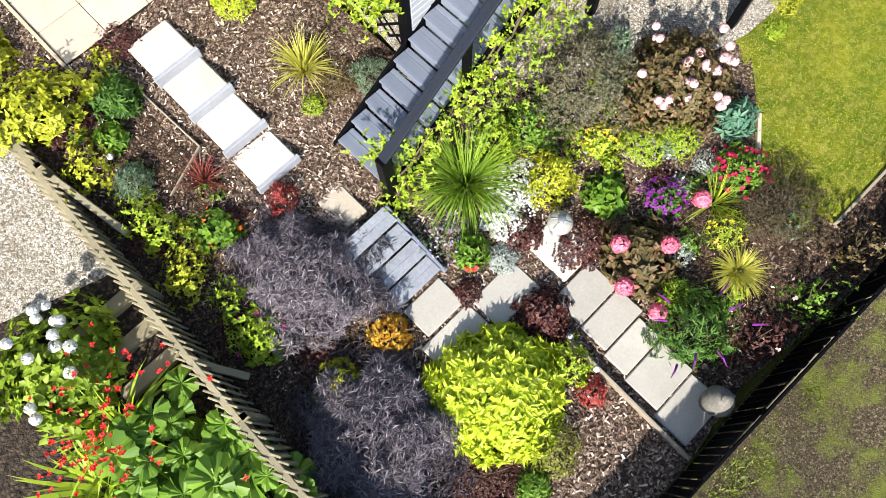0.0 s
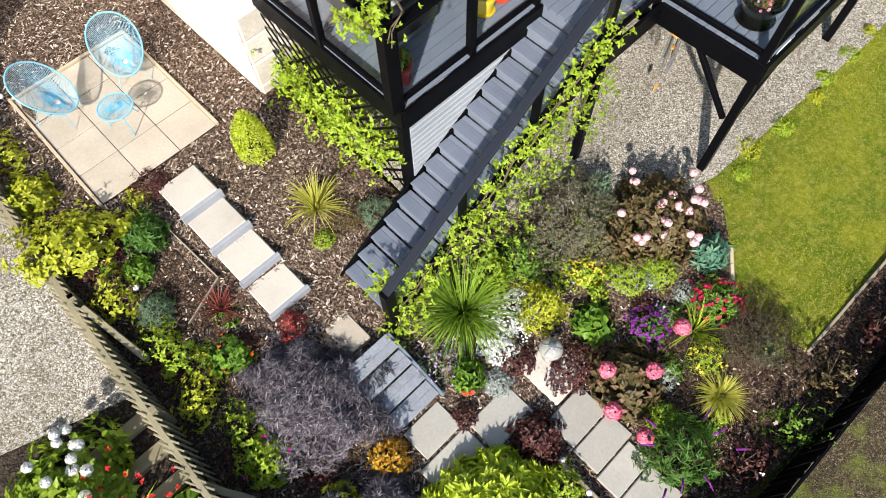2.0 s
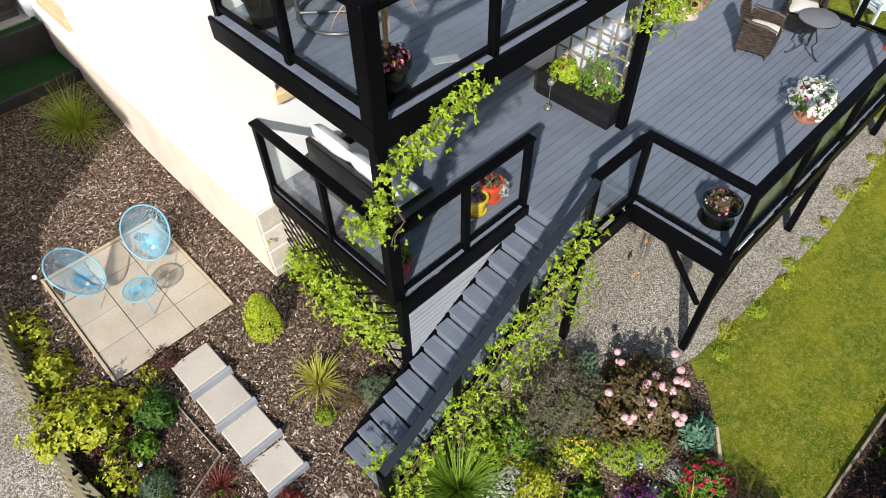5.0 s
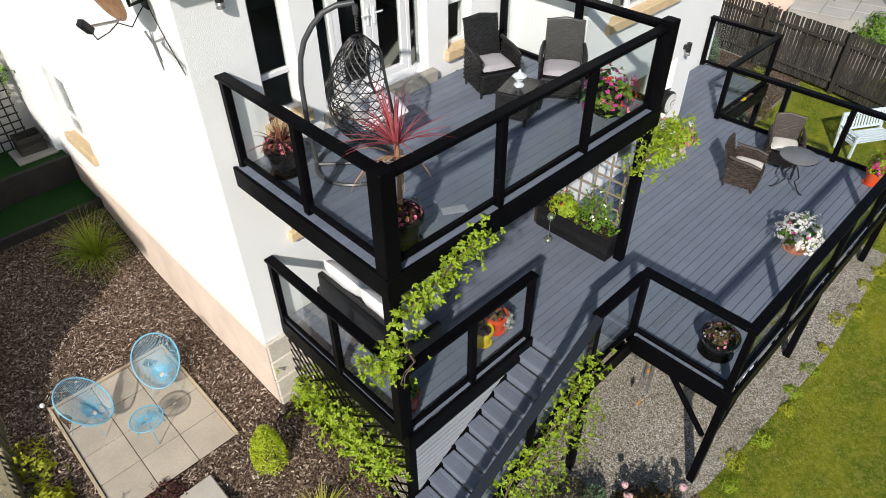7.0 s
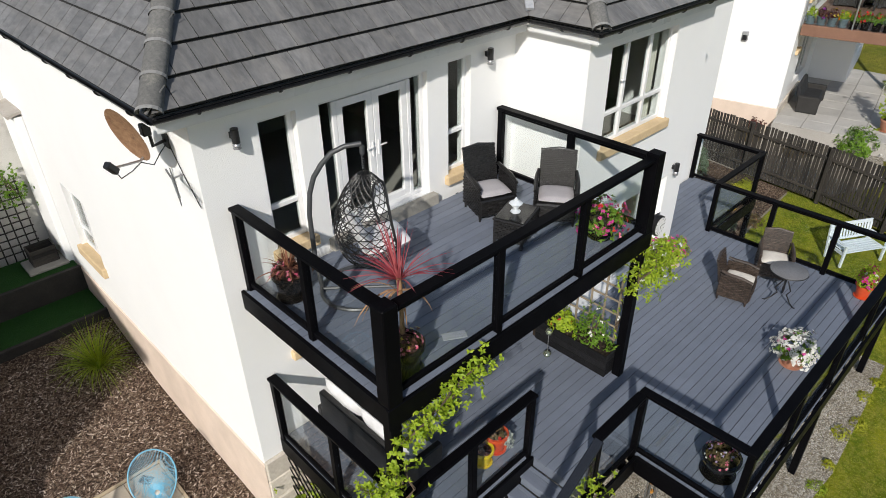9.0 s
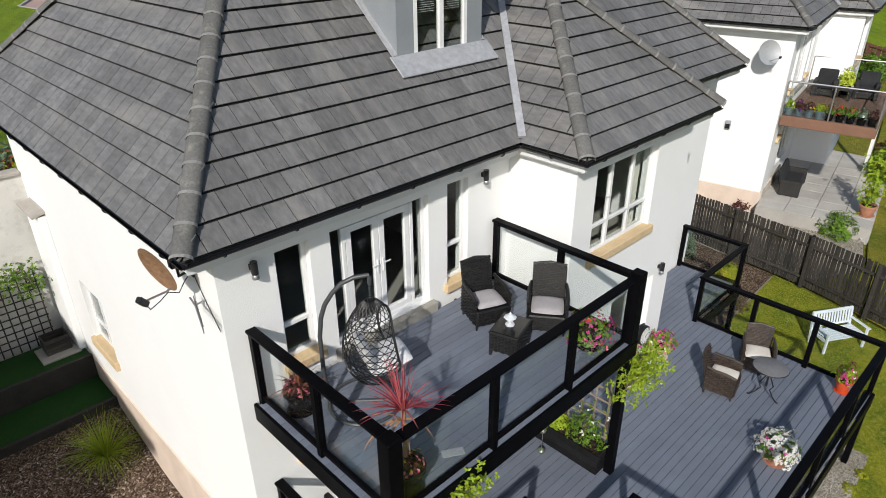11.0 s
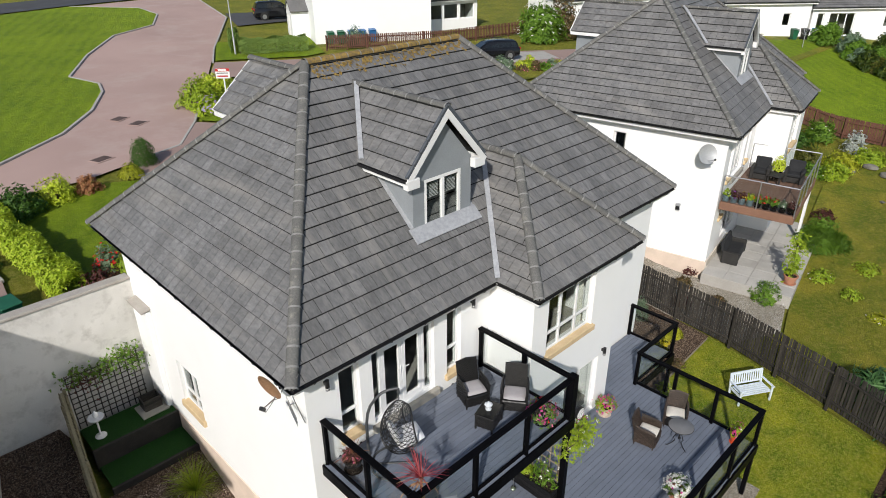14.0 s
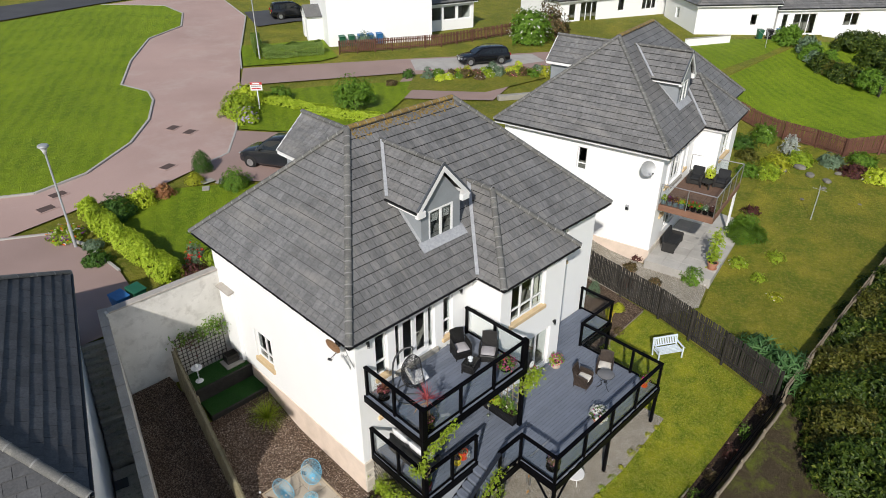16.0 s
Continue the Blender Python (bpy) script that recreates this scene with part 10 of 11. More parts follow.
GARDEN = [
    ("conifer", "small dark green conical conifer", 5.2, 21.5, 0.6, 1.3, L_DEEP, 1100, 0.12, 0.02, "conifer"),
    ("golden_bush", "rounded golden-green bush in the front lawn", 4.1, 20.3, 0.5, 0.6, L_GOLD, 420, 0.09, 0.05, "bush"),
    ("copper_bush", "rounded copper-red bush in the front lawn", 2.15, 19.9, 0.52, 0.7, L_COPPER, 460, 0.09, 0.05, "bush"),
    ("yellow_bush", "rounded bright yellow bush in the front lawn", 0.85, 19.8, 0.75, 1.0, L_LIME, 700, 0.1, 0.055, "bush"),
    ("laurel_bush", "dark green glossy bush in the front lawn", -0.65, 19.2, 0.9, 1.15, L_DEEP, 900, 0.13, 0.06, "bush"),
    ("green_bush", "rounded fresh green bush in the front lawn", 5.6, 18.4, 0.8, 1.0, L_GREEN, 800, 0.11, 0.055, "bush"),
    ("bed_plants", "mixed green plants round the lamp's foot", -3.3, 18.8, 0.8, 0.5, L_FRESH, 420, 0.12, 0.06, "perennial"),
    ("bed_plants", "leafy green plants beside the drive", -3.05, 15.6, 0.6, 0.5, L_DEEP, 420, 0.12, 0.06, "perennial"),
    ("bed_plants", "silvery plants in the corner bed", -2.7, 17.0, 0.5, 0.4, L_GREY, 320, 0.1, 0.04, "perennial"),
    ("red_flowers", "red-flowering shrub behind the wall", 0.3, 12.5, 0.5, 0.9, L_GREY, 420, 0.1, 0.05, "shrub"),
    ("garden_shrub", "dark burgundy shrub behind the wall", -0.4, 11.0, 0.7, 1.0, L_BURG, 520, 0.1, 0.05, "shrub"),
    ("garden_shrub", "green shrub behind the white wall", 0.6, 11.4, 0.6, 1.1, L_FRESH, 520, 0.1, 0.05, "shrub"),
    ("laurel_bush", "dense green bush behind the notice board", 11.6, 28.6, 1.3, 1.5, L_FRESH, 900, 0.16, 0.08, "bush"),
    ("yellow_bush", "yellow-green bush at the street's corner", 13.4, 30.4, 1.3, 1.3, L_LIME, 800, 0.16, 0.08, "bush"),
    ("hydrangea", "hydrangea with pale blue flower heads", 11.3, 26.9, 0.8, 0.9, L_HEDGE, 420, 0.14, 0.09, "shrub"),
    ("green_bush", "green bush on the corner plot", 15.6, 29.4, 0.9, 1.0, L_GREEN, 520, 0.14, 0.07, "bush"),
    ("spreading_bush", "wide bush at the picket fence", 29.9, 37.1, 0.9, 1.5, L_GREY, 620, 0.14, 0.06, "bush"),
    ("white_flowering_shrub", "tall shrub full of white flower spikes", 44.6, 28.6, 2.0, 3.2, L_GREEN, 1500, 0.3, 0.13, "shrub"),
    ("russet_shrub", "tall russet green shrub behind the fence", 47.4, 28.2, 1.9, 3.2, L_BRONZE, 900, 0.3, 0.14, "shrub"),
    ("small_bush", "small round green bush on the verge", 26.9, 27.4, 0.5, 0.7, L_DEEP, 260, 0.13, 0.06, "bush"),
    ("small_bush", "small brown-green bush on the verge", 24.5, 26.8, 0.5, 0.4, L_BRONZE, 200, 0.13, 0.06, "bush"),
]
for nm, lb, x, y, r, h, mt, n, L, W, ct in GARDEN:
    fl = None
    if nm == "red_flowers":
        fl = ((F_RED, 60, 0.07, 5),)
    elif nm == "hydrangea":
        fl = ((F_LILAC, 50, 0.1, 6),)
    elif nm == "white_flowering_shrub":
        fl = ((F_WHITE, 150, 0.14, 4, 1.08),)
    elif lb.startswith("mixed"):
        fl = ((F_ORG, 18, 0.08, 5), (F_PURP, 26, 0.08, 5), (F_WHITE, 26, 0.07, 5))
    shrub(nm, lb, x, y, r, h, mt, n, L, W, 4, 0.35, ct, lump=0.35 if ct != "conifer" else 0.1, flowers=fl, inner=0.5)
for i in range(26):
    x = 28.3 + i * 0.36 + random.uniform(-0.3, 0.3)
    y = 26.4 - i * 0.2 + random.uniform(-0.7, 0.5) - (i % 3) * 0.5
    shrub("border_plant", "mixed plant in the border by the parking bay", x, y, random.uniform(0.35, 0.7), random.uniform(0.4, 0.9), random.choice((L_GREEN, L_FRESH, L_GOLD, L_GREY, L_BRONZE, L_LIME)), 160, 0.17, 0.08, 4, 0.35, "perennial", group="border plants", stems=False, flowers=((random.choice((F_WHITE, F_PINK, F_YEL)), 10, 0.08, 5),))


def tree(name, label, x, y, r, h, material, n, L, W, clumps=7, bare=0.35, category="tree", z=None, flat=0.75):
    """A trunk with limbs, each bearing a clump of single leaves."""
    z = ground_z(x, y) if z is None else z
    t = thing(name, label, category, at=(x, y, z), rz=random.uniform(0, 360), org=(0, 0, 0))
    tips = []
    part("trunk", Geo().tube([(0, 0, -0.1), (0.03 * r, 0.02 * r, h * bare * 0.6), (0.06 * r, -0.03 * r, h * 0.55)], [0.05 * h, 0.036 * h, 0.02 * h], 8), M_TRUNK, t, "", True)
    cl, cn = [], []
    for i in range(clumps):
        a = 2.4 * i + random.uniform(-0.3, 0.3)
        q = (i + 0.5) / clumps
        e = Vector((math.cos(a) * r * 0.68 * (1 - 0.5 * q) * random.uniform(0.8, 1.1), math.sin(a) * r * 0.68 * (1 - 0.5 * q) * random.uniform(0.8, 1.1), h * (bare + (0.86 - bare) * q)))
        part("limb", Geo().tube([(0.04 * r, 0, h * bare * 0.8), tuple(e * 0.55 + Vector((0, 0, h * bare * 0.35))), tuple(e)], [0.018 * h, 0.012 * h, 0.005 * h], 6), M_TRUNK, t)
        cr_ = r * random.uniform(0.42, 0.6)
        d = rng.normal(size=(n // clumps, 3))
        d /= np.linalg.norm(d, axis=1, keepdims=True)
        rad = 0.55 + 0.5 * rng.uniform(0, 1, len(d)) ** 0.5
        cl.append(np.array(e) + d * rad[:, None] * np.array([cr_, cr_, cr_ * flat]) * (1 + 0.25 * np.sin(5 * d[:, :1] + 7 * d[:, 1:2] + i)))
        cn.append(d * 0.7 + np.array([0, 0, 0.5]))
    P, Nn = np.concatenate(cl), np.concatenate(cn)
    P[:, 2] = np.maximum(P[:, 2], 0.05)
    Nn /= np.linalg.norm(Nn, axis=1, keepdims=True)
    Q, D, U = whorls(P, Nn, 4, 0.15, 0.4)
    part("crown", leaf_mesh("crown", Q, D, U, L * rng.uniform(0.6, 1.25, len(Q)), W * rng.uniform(0.7, 1.2, len(Q)), material), material, t)
    return t


tree("garden_tree", "small spreading tree on the corner plot", 18.6, 24.0, 1.5, 2.2, L_GREEN, 1300, 0.18, 0.09, 8, 0.3)
WOOD = [(16.9, -10.9, 1.2, 1.7, 0), (15.2, -11.9, 1.3, 2.1, 1), (13.5, -12.8, 1.5, 2.4, 0), (18.9, -10.5, 1.2, 1.4, 1), (21.6, -10.4, 1.2, 1.35, 0), (24.4, -10.4, 1.3, 1.4, 1), (27.2, -10.4, 1.3, 1.4, 0), (30.2, -10.5, 1.4, 1.4, 1), (33.5, -10.5, 1.5, 1.4, 0), (37, -10.6, 1.6, 1.4, 1), (20.6, -11.8, 1.6, 1.9, 1), (23.2, -11.8, 1.7, 2.0, 0), (25.9, -11.9, 1.7, 2.0, 1), (28.8, -12, 1.8, 2.0, 0), (32, -12.2, 2.0, 2.1, 1), (18.4, -12.3, 1.6, 2.2, 0), (21.4, -13.6, 1.9, 2.5, 0), (24.6, -13.8, 2.0, 2.5, 1), (28, -14, 2.2, 2.5, 0), (17.4, -14, 1.9, 2.7, 0), (20.2, -15.4, 2.1, 3.0, 1), (15.2, -13.8, 1.7, 2.6, 0), (16.6, -15.8, 2.1, 3.2, 0), (13.0, -14.8, 1.8, 2.9, 0), (14.0, -16.8, 2.1, 3.4, 0), (11.2, -15.4, 1.8, 2.9, 0), (24, -16, 2.4, 3.2, 0)]
for x, y, r, h, k in WOOD:
    tree("hedge_tree", "olive-green leafy tree in the hedge below the gardens" if k else "dark green leafy tree in the hedge below the gardens", x, y, r, h, L_OLIVE if k else L_WOOD, 2600, 0.19, 0.1, 10, 0.2, category="tree", flat=0.85)
    if random.random() < 0.9:
        shrub("undergrowth", "dense green undergrowth below the trees", x + random.uniform(-0.8, 0.8), y + random.uniform(0.2, 0.9), r * 0.85, h * 0.45, L_WOOD, 700, 0.15, 0.07, 4, 0.3, "shrub", group="undergrowth")
L_FERN = leafy("fern_leaf", (0.05, 0.13, 0.04), (0.11, 0.22, 0.07))
shrub("tree_fern", "large blue-green fern-like shrub over the fence", 17.3, -7.3, 0.95, 1.7, L_FERN, 130, 0.5, 0.09, 7, 0.1, "shrub", fold=0.1, wide=0.35)
shrub("tree_fern", "large blue-green fern-like shrub over the fence", 16.9, -8.6, 1.0, 1.6, L_FERN, 150, 0.5, 0.09, 7, 0.1, "shrub", fold=0.1, wide=0.35)

# ---- the next garden ----
NH = pose(21.48, 0.78, 0, 0, 0, 9.95)
Z_NP = 2.56
nbal = thing("balcony", "brown timber balcony with steel and glass rail", "balcony", at=NH @ Vector((3.1, -1.45, 5.75)))
M_BROWN = surface("brown_decking", (0.13, 0.075, 0.05), (0.2, 0.12, 0.085), 0.7, 30, 1.5, 0.3, 0.004, pieces=0.12, stretch=(0.3, 5, 1))
M_BROWNF = surface("brown_fascia", (0.19, 0.095, 0.06), (0.26, 0.14, 0.09), 0.7, 30, 1.5, 0.3, 0.004, stretch=(0.5, 5, 5))
c0, c1, c2, c3 = (NH @ Vector((x, y, 0)) for x, y in ((0.3, 0.0), (0.3, -2.95), (5.85, -2.95), (5.72, 0.0)))
for i in range(22):
    f0, f1 = i / 22, (i + 0.94) / 22
    a0, b0, a1, b1 = c0.lerp(c1, f0), c3.lerp(c2, f0), c0.lerp(c1, f1), c3.lerp(c2, f1)
    g = Geo()
    for z in (5.75, 5.715):
        g.v += [(p.x, p.y, z) for p in (a0, a1, b1, b0)]
    g.f = [(0, 1, 2, 3), (4, 7, 6, 5), (0, 4, 5, 1), (1, 5, 6, 2), (2, 6, 7, 3), (3, 7, 4, 0)]
    part("board", g, M_BROWN, nbal)
for p, q in ((c0, c1), (c1, c2), (c2, c3)):
    part("fascia", Geo().beam((p.x, p.y, 5.58), (q.x, q.y, 5.58), 0.06, 0.36, 0.01), M_BROWNF, nbal, "brown timber fascia")
pc_ = NH @ Vector((5.7, -2.85, 0))
part("post", Geo().box(pc_.x - 0.06, pc_.y - 0.06, 2.4, pc_.x + 0.06, pc_.y + 0.06, 5.4), M_UPVC, nbal, "white support post")
nrail = thing("balcony_rail", "steel rail with clear glass round the brown balcony", "balustrade", at=NH @ Vector((0.3, -1.4, 5.76)))
for p, q, n in ((c0, c1, 2), (c1, c2, 4), (c2, c3, 2)):
    part("top_rail", Geo().tube([(p.x, p.y, 6.97), (q.x, q.y, 6.97)], 0.03, 8), M_ALU, nrail)
    part("glass_pane", Geo().beam((*p.lerp(q, 0.03).xy, 6.36), (*p.lerp(q, 0.97).xy, 6.36), 0.012, 1.0), M_GLASS, nrail).visible_shadow = False
    for i in range(n + 1):
        s = p.lerp(q, i / n)
        if i < n or p is c2:
            part("post", Geo().tube([(s.x, s.y, 5.7), (s.x, s.y, 6.96)], 0.026, 8), M_ALU, nrail)


M_TERRACE = surface("pale_terrace_slab", (0.42, 0.4, 0.37), (0.52, 0.5, 0.46), 0.85, 25, 1.0, 0.3, 0.004, pieces=0.1, stain=(0.3, 0.28, 0.25), stain_at=(0.58, 0.85))
np_ = thing("patio", "raised terrace of weathered grey slabs under the brown balcony", "patio", at=NH @ Vector((3.0, -1.9, 1.9)))
part("base", Geo().box(-0.55, -3.72, 1.7, 11.9, 0.0, Z_NP - 0.035).moved(NH), M_KERB, np_, "pale concrete edge")
for ix in range(14):
    for iy in range(4):
        xa, ya = -0.55 + ix * 0.89, -3.72 + iy * 0.93
        part("slab", Geo().box(xa + 0.008, ya + 0.008, Z_NP - 0.03, xa + 0.882, ya + 0.922, Z_NP + random.uniform(-0.004, 0.006), 0.008).moved(NH), M_TERRACE, np_)


def block_chair(x, y, z, rz, label, wide=0.75, name="armchair", cat="chair"):
    c = thing(name, label, cat, at=(x, y, z), rz=rz, org=(0, 0, 0))
    part("seat", Geo().box(-wide / 2 + 0.1, -0.3, 0.28, wide / 2 - 0.1, 0.3, 0.44, 0.05), M_DARKSEAT, c)
    part("base", Geo().box(-wide / 2 + 0.08, -0.32, 0.04, wide / 2 - 0.08, 0.32, 0.278, 0.02), M_DARKWEAVE, c)
    part("backrest", Geo().obox(pose(0, 0.36, 0.55, -14, 0, 0), wide - 0.16, 0.13, 0.8, 0.05), M_DARKSEAT, c)
    for s in (-1, 1):
        part("armrest", Geo().box(s * (wide / 2 - 0.08) - 0.08, -0.36, 0.0, s * (wide / 2 - 0.08) + 0.08, 0.36, 0.6, 0.03), M_DARKWEAVE, c)


M_DARKSEAT = surface("dark_seat_cloth", (0.012, 0.013, 0.015), (0.022, 0.023, 0.026), 0.9, 60, 2, 0.3, 0.004)
M_DARKWEAVE = surface("dark_rattan", (0.015, 0.014, 0.013), (0.03, 0.028, 0.026), 0.7, 90, 2, 0.8, 0.006)
block_chair(*(NH @ Vector((4.35, -0.75, 0))).xy, 5.755, -78, "black cushioned armchair on the brown balcony", 0.85)
block_chair(*(NH @ Vector((4.7, -2.15, 0))).xy, 5.755, -78, "black cushioned armchair on the brown balcony", 0.85)
bt = thing("coffee_table", "dark low table between the armchairs", "table", at=(*(NH @ Vector((4.1, -1.5, 0))).xy, 5.755), org=(0, 0, 0))
part("tabletop", Geo().box(-0.35, -0.3, 0.36, 0.35, 0.3, 0.4, 0.01), M_DARKWEAVE, bt)
for sx in (-1, 1):
    for sy in (-1, 1):
        part("leg", Geo().box(sx * 0.3 - 0.03, sy * 0.25 - 0.03, 0, sx * 0.3 + 0.03, sy * 0.25 + 0.03, 0.36), M_DARKWEAVE, bt)
M_POT_BLUE = surface("slate_blue_pot", (0.1, 0.14, 0.16), (0.15, 0.2, 0.22), 0.4, 20, 2, 0.1, 0.003)
for i in range(9):
    q = c0.lerp(c1, 0.06 + 0.88 * i / 8)
    p = pot("flower_pot", "pot of mixed flowers along the balcony rail", (q.x + 0.25, q.y + 0.05, 5.755), 0.15, 0.28, M_POT_BLUE if i < 4 else M_POT_BLACK)
    bloom(p, 0.17, 0.3, 0.24, (L_FRESH, L_BURG, L_BURG, L_FRESH, L_GREEN, L_GREEN, L_GREEN, L_GREY, L_BURG)[i], 60, 0.08, 0.035, (((F_WHITE, F_PURP, F_YEL, F_ORG, F_RED, F_RED, F_RED, F_WHITE, F_WHITE)[i], 9, 0.05),))
p = pot("flower_pot", "pot with a yellow-green shrub behind the table", (*(NH @ Vector((4.95, -1.4, 0))).xy, 5.755), 0.2, 0.4, M_POT_BLACK)
bloom(p, 0.35, 0.6, 0.36, L_LIME, 160, 0.09, 0.05, ())
block_chair(*(NH @ Vector((1.9, -0.75, 0))).xy, Z_NP + 0.01, 12, "black rattan sofa under the balcony", 1.9, "sofa", "sofa")
sd = thing("satellite_dish", "grey satellite dish on the next house's wall", "satellite dish", at=NH @ Vector((0.03, 0.75, 7.85)), rz=9.95, org=(0, 0, 0))
dish2 = Geo()
for i in range(7):
    for j in range(24):
        a, r_ = 6.283 * j / 24, 0.42 * i / 6
        dish2.v.append((r_ * math.cos(a), r_ * math.sin(a), 0.5 * r_ * r_))
dish2.f = [(i * 24 + j, i * 24 + (j + 1) % 24, (i + 1) * 24 + (j + 1) % 24, (i + 1) * 24 + j) for i in range(6) for j in range(24)]
part("reflector", Geo().add(dish2, look((-0.4, 0, 0.1), (-2.0, -1.6, 0.9)) @ pose(0, 0, 0, 180, 0, 0)), M_LAMPGREY, sd, "grey reflector", True)
part("wall_mount", Geo().tube([(0, 0, 0), (-0.25, 0, 0), (-0.36, 0, 0.1)], 0.025, 8), M_ALU, sd)
part("arm", Geo().tube([(-0.36, 0, -0.2), (-0.85, -0.45, 0.05)], 0.015, 6), M_ALU, sd)
part("receiver", Geo().obox(Matrix.Translation((-0.87, -0.47, 0.08)), 0.1, 0.08, 0.08, 0.02), M_IRON, sd)
vt = thing("wall_vent", "small grey vent on the white wall", "vent", at=NH @ Vector((0.04, 1.65, 5.05)), rz=9.95, org=(0, 0, 0))
part("box", Geo().box(-0.1, -0.1, 0, 0.01, 0.1, 0.32, 0.02), M_LAMPGREY, vt)
part("flap", Geo().box(-0.115, -0.08, 0.03, -0.1, 0.08, 0.2, 0.005), M_IRON, vt)
p = pot("flower_pot", "terracotta pot with a tall green climber at the patio", (*(NH @ Vector((0.7, -3.4, 0))).xy, Z_NP + 0.01), 0.28, 0.4, M_POT_TERRA)
vine("patio_climber", "tall fresh green climber in a pot", [NH @ Vector(q) for q in ((0.7, -3.4, 2.95), (0.75, -3.35, 3.8), (1.2, -3.3, 4.6))], L_FRESH, 0.16, 130, 0.14, 0.07, 4)
NEXT = [(21.6, -2.0, 0.65, 0.7, L_GREEN, 600, 0.13, 0.04), (27.6, -2.2, 1.0, 0.75, L_GREEN, 900, 0.4, 0.016), (28.9, -1.7, 0.7, 0.8, L_GREEN, 420, 0.16, 0.04), (24.6, -3.2, 0.5, 0.4, L_FRESH, 160, 0.13, 0.05), (26.5, -4.5, 0.5, 0.35, L_FRESH, 160, 0.12, 0.05), (24.0, -4.6, 0.4, 0.3, L_FRESH, 120, 0.12, 0.05), (22.9, -6.0, 0.35, 0.25, L_GOLD, 100, 0.12, 0.05), (21.6, 1.4, 0.4, 0.35, L_BURG, 220, 0.1, 0.05), (20.4, 1.2, 0.4, 0.3, L_BRONZE, 200, 0.1, 0.05), (19.0, 0.5, 0.4, 0.3, L_BURG, 200, 0.1, 0.05), (20.0, -0.6, 0.35, 0.3, L_BRONZE, 160, 0.1, 0.05), (30.8, -1.2, 0.5, 0.4, L_BURG, 220, 0.13, 0.06),
        (42.4, 3.0, 0.9, 1.2, L_GREEN, 500, 0.2, 0.08), (40.0, 3.6, 0.9, 0.8, L_DEEP, 420, 0.2, 0.08), (38.6, 2.6, 0.7, 0.6, L_OLIVE, 300, 0.2, 0.07), (36.6, 0.2, 0.8, 0.8, L_FRESH, 420, 0.2, 0.07), (38.4, 0.4, 0.9, 0.8, L_GOLD, 420, 0.2, 0.08), (40.2, -0.6, 0.9, 0.7, L_FRESH, 420, 0.2, 0.08), (41.4, 0.6, 0.6, 1.2, L_SILVER, 300, 0.18, 0.06), (41.2, -2.4, 0.8, 0.7, L_GREY, 420, 0.18, 0.07), (40.6, -4.2, 0.9, 0.6, L_BURG, 420, 0.18, 0.08), (40.5, -5.6, 0.9, 0.7, L_LIME, 420, 0.2, 0.08), (42.6, -4.0, 0.9, 0.8, L_GREEN, 420, 0.2, 0.08), (36.0, 1.4, 0.7, 0.7, L_GREEN, 320, 0.2, 0.06)]
for i, (x, y, r, h, mt, n, L, W) in enumerate(NEXT):
    shrub("border_shrub", "loose shrub in the next garden's border", x, y, r, h, mt, n, L, W, 4, 0.4, "shrub", group="next garden's border", lump=0.45, flowers=((F_WHITE, 8, 0.06, 5),) if i % 3 == 0 else None)
M_ROCK = surface("grey_rock", (0.14, 0.13, 0.11), (0.25, 0.235, 0.2), 0.9, 8, 1.5, 0.6, 0.03)


def rock(x, y, s):
    g = Geo().lathe([(0.3, -0.05), (0.5, 0.1), (0.46, 0.3), (0.25, 0.42), (0.02, 0.45)], 9)
    g.v = [(a * s * 1.4 * (1 + 0.3 * noise.noise((a * 4 + x, b * 4, c * 4))), b * s * (1 + 0.3 * noise.noise((a * 4, b * 4 + y, c * 4))), c * s) for a, b, c in g.v]
    z = ground_z(x, y)
    ob = solo("rock", g.moved(pose(x, y, z, 0, 0, random.uniform(0, 360))), M_ROCK, "weathered grey boulder in the rockery", "rock", "rockery boulders", smooth=True, at=(x, y, z))


for x, y, s in ((39.2, -1.0, 1.0), (38.4, -2.0, 0.9), (38.2, -3.2, 0.8), (38.0, -0.2, 0.9), (37.4, 1.0, 0.6), (37.0, -3.4, 0.5), (34.6, -2.9, 0.35), (39.9, -3.4, 0.7), (38.9, 0.3, 0.6), (36.2, -5.9, 0.3)):
    rock(x, y, s * 0.65)
for i in range(16):
    f = i / 15
    x, y = 67.0 - 9 * f + random.uniform(-1, 1), 11.2 - 11 * f + random.uniform(-0.9, 0.9)
    tree("border_bush", "leafy bush between the far gardens", x, y, random.uniform(0.7, 1.3), random.uniform(1.1, 2.1), random.choice((L_WOOD, L_GREEN, L_OLIVE, L_GREEN, L_GREY)), 700, 0.24, 0.12, 6, 0.15, "bush")
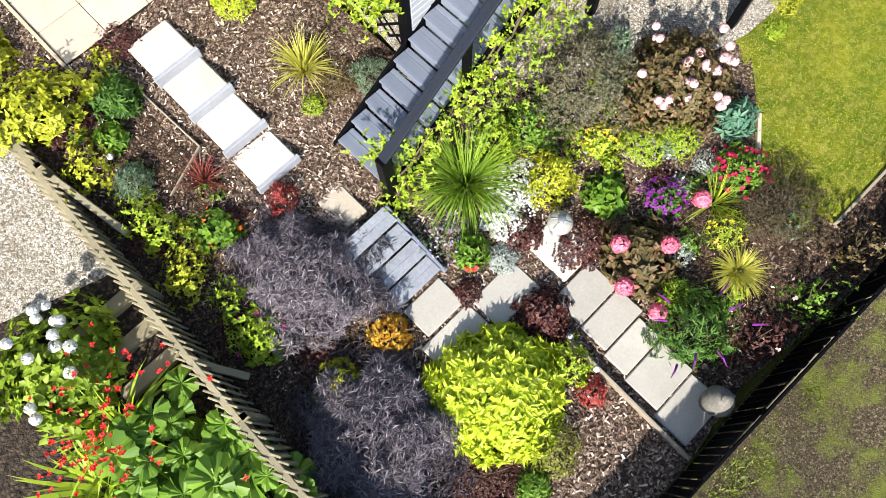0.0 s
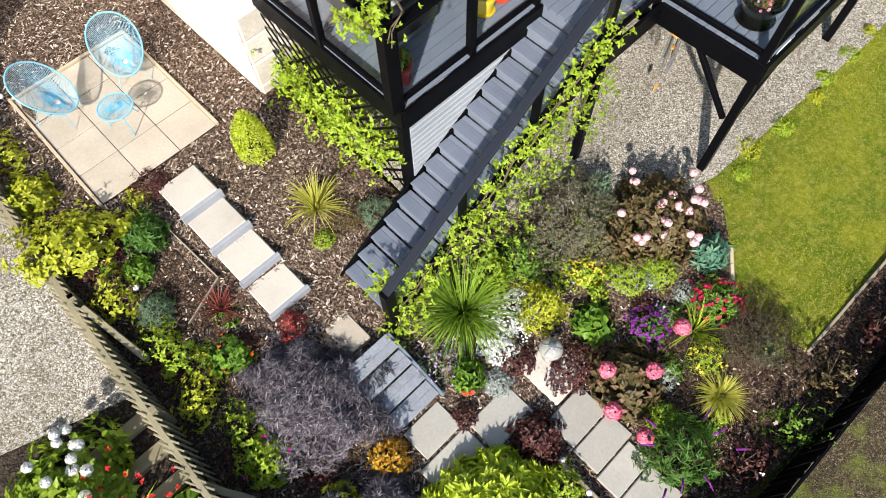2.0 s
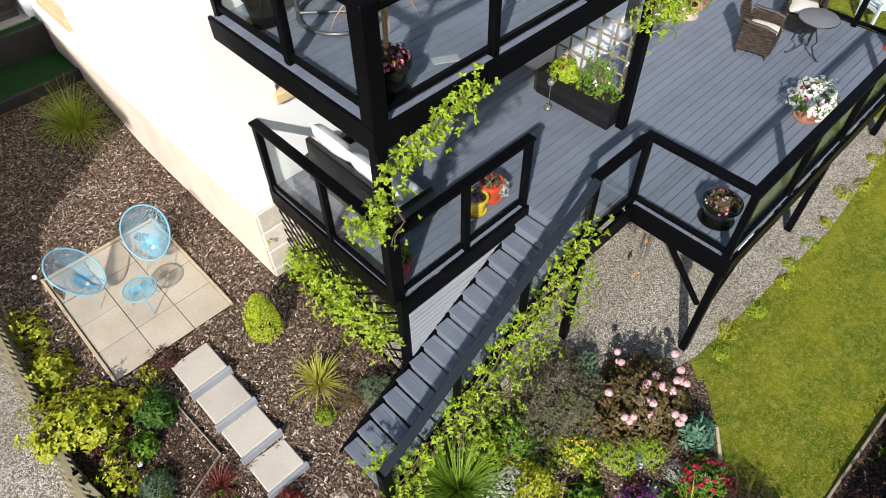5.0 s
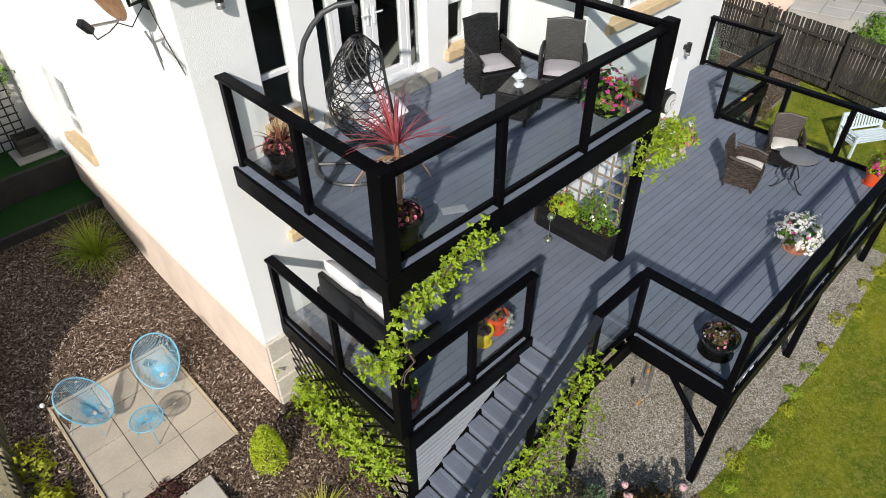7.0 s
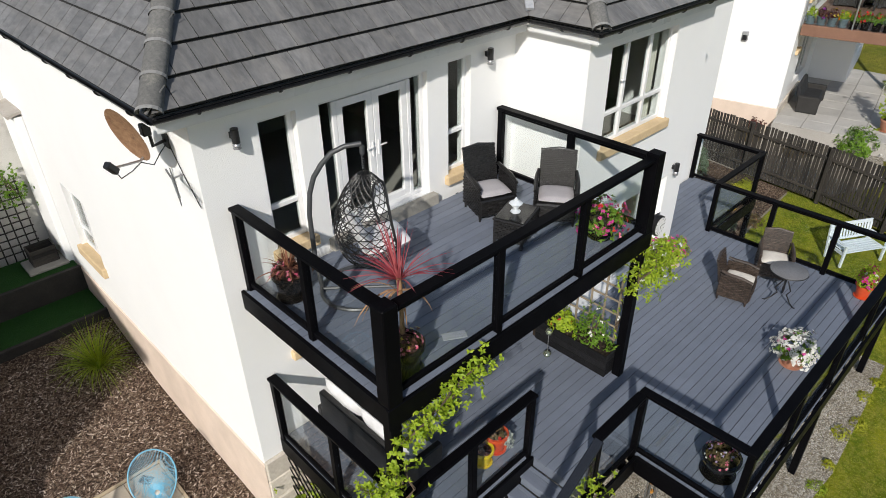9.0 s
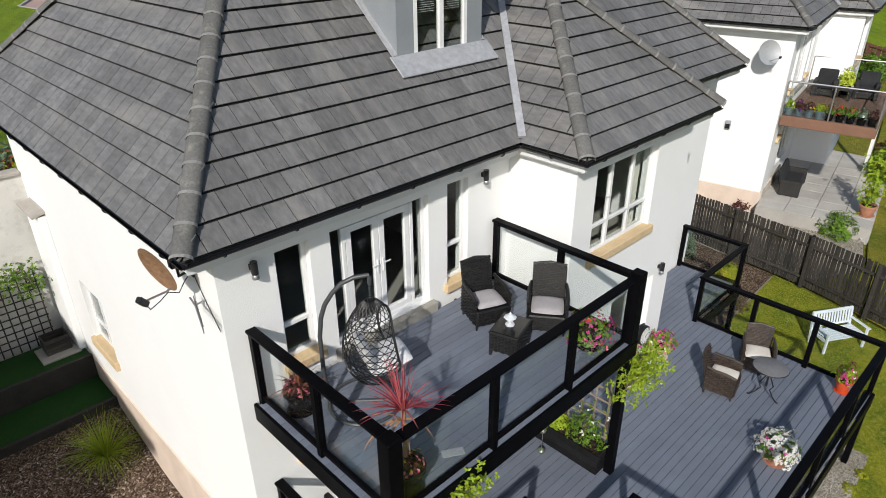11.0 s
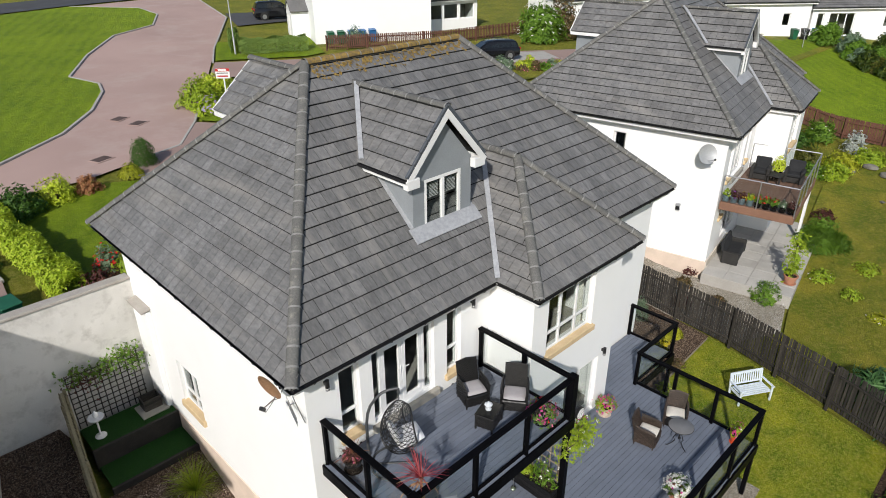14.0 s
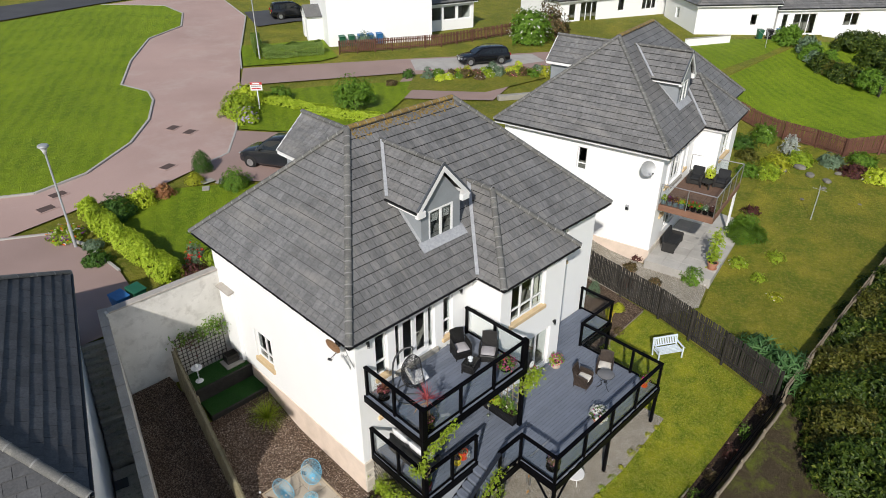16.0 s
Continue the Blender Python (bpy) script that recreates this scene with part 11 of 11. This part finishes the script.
for x, y in ((71, 6.5), (73.5, 5.5), (68.5, 3), (66, 0.5), (74, 3.5)):
    tree("garden_bush", "green bush before the far bungalow", x, y, 1.4, 1.9, random.choice((L_WOOD, L_GREEN, L_OLIVE)), 900, 0.3, 0.15, 6, 0.15, "bush")
shrub("grey_conifer", "small grey-green conifer in the bark beside the fence", 16.9, 1.3, 0.32, 0.95, L_GREY, 900, 0.06, 0.014, 5, 0.9, "conifer", lump=0.2)
shrub("golden_shrub", "yellow-green shrub in the bark beside the fence", 16.7, -0.4, 0.3, 0.4, L_GOLD, 300, 0.08, 0.04, 5, 0.4)
# plants at the edges of the near lawn
for i in range(11):
    x = 4.3 + i * 0.66 + random.uniform(-0.15, 0.15)
    shrub("edge_weed", "small green plant where gravel meets lawn", x, -6.02 + random.uniform(-0.14, 0.1), random.uniform(0.1, 0.2), random.uniform(0.06, 0.14), random.choice((L_FRESH, L_FRESH, L_GOLD)), 80, 0.06, 0.016, 4, 0.4, "perennial", group="plants along the lawn's edge", stems=False)
for x, y, mt in ((13.2, -1.9, L_FRESH), (14.6, -0.9, L_GREY), (15.2, -1.4, L_BRONZE), (13.7, -1.6, L_LIME), (12.4, -2.6, L_GREEN)):
    shrub("corner_plant", "small plant in the bark by the fence", x, y, 0.25, 0.3, mt, 120, 0.07, 0.03, 4, 0.4, "perennial")

# rough grass and weeds on the bank below
gb = Geo()
for i in range(15000):
    x, y = random.uniform(-3, 19), -9.4 - abs(random.gauss(0, 1.4))
    if noise.noise((x * 0.9, y * 0.9, 3.0)) < 0.08:
        continue
    z = ground_z(x, y)
    for k in range(5):
        a, ln = random.uniform(0, 6.283), random.uniform(0.02, 0.09)
        d = Vector((math.cos(a), math.sin(a), 0))
        s = Vector((-d.y, d.x, 0)) * 0.01
        p = Vector((x, y, z - 0.02)) + d * random.uniform(0, 0.08)
        gb.poly(p - s, p + s, p + d * ln * 0.6 + Vector((0, 0, ln * 0.7)))
tagged(new("bank_grass", mesh_of("bank_grass", gb, leafy("bank_grass", (0.08, 0.12, 0.012), (0.2, 0.25, 0.03), (0.4, 0.36, 0.18)))), "rough weeds and grass on the bank", "grass", "", "stuff")
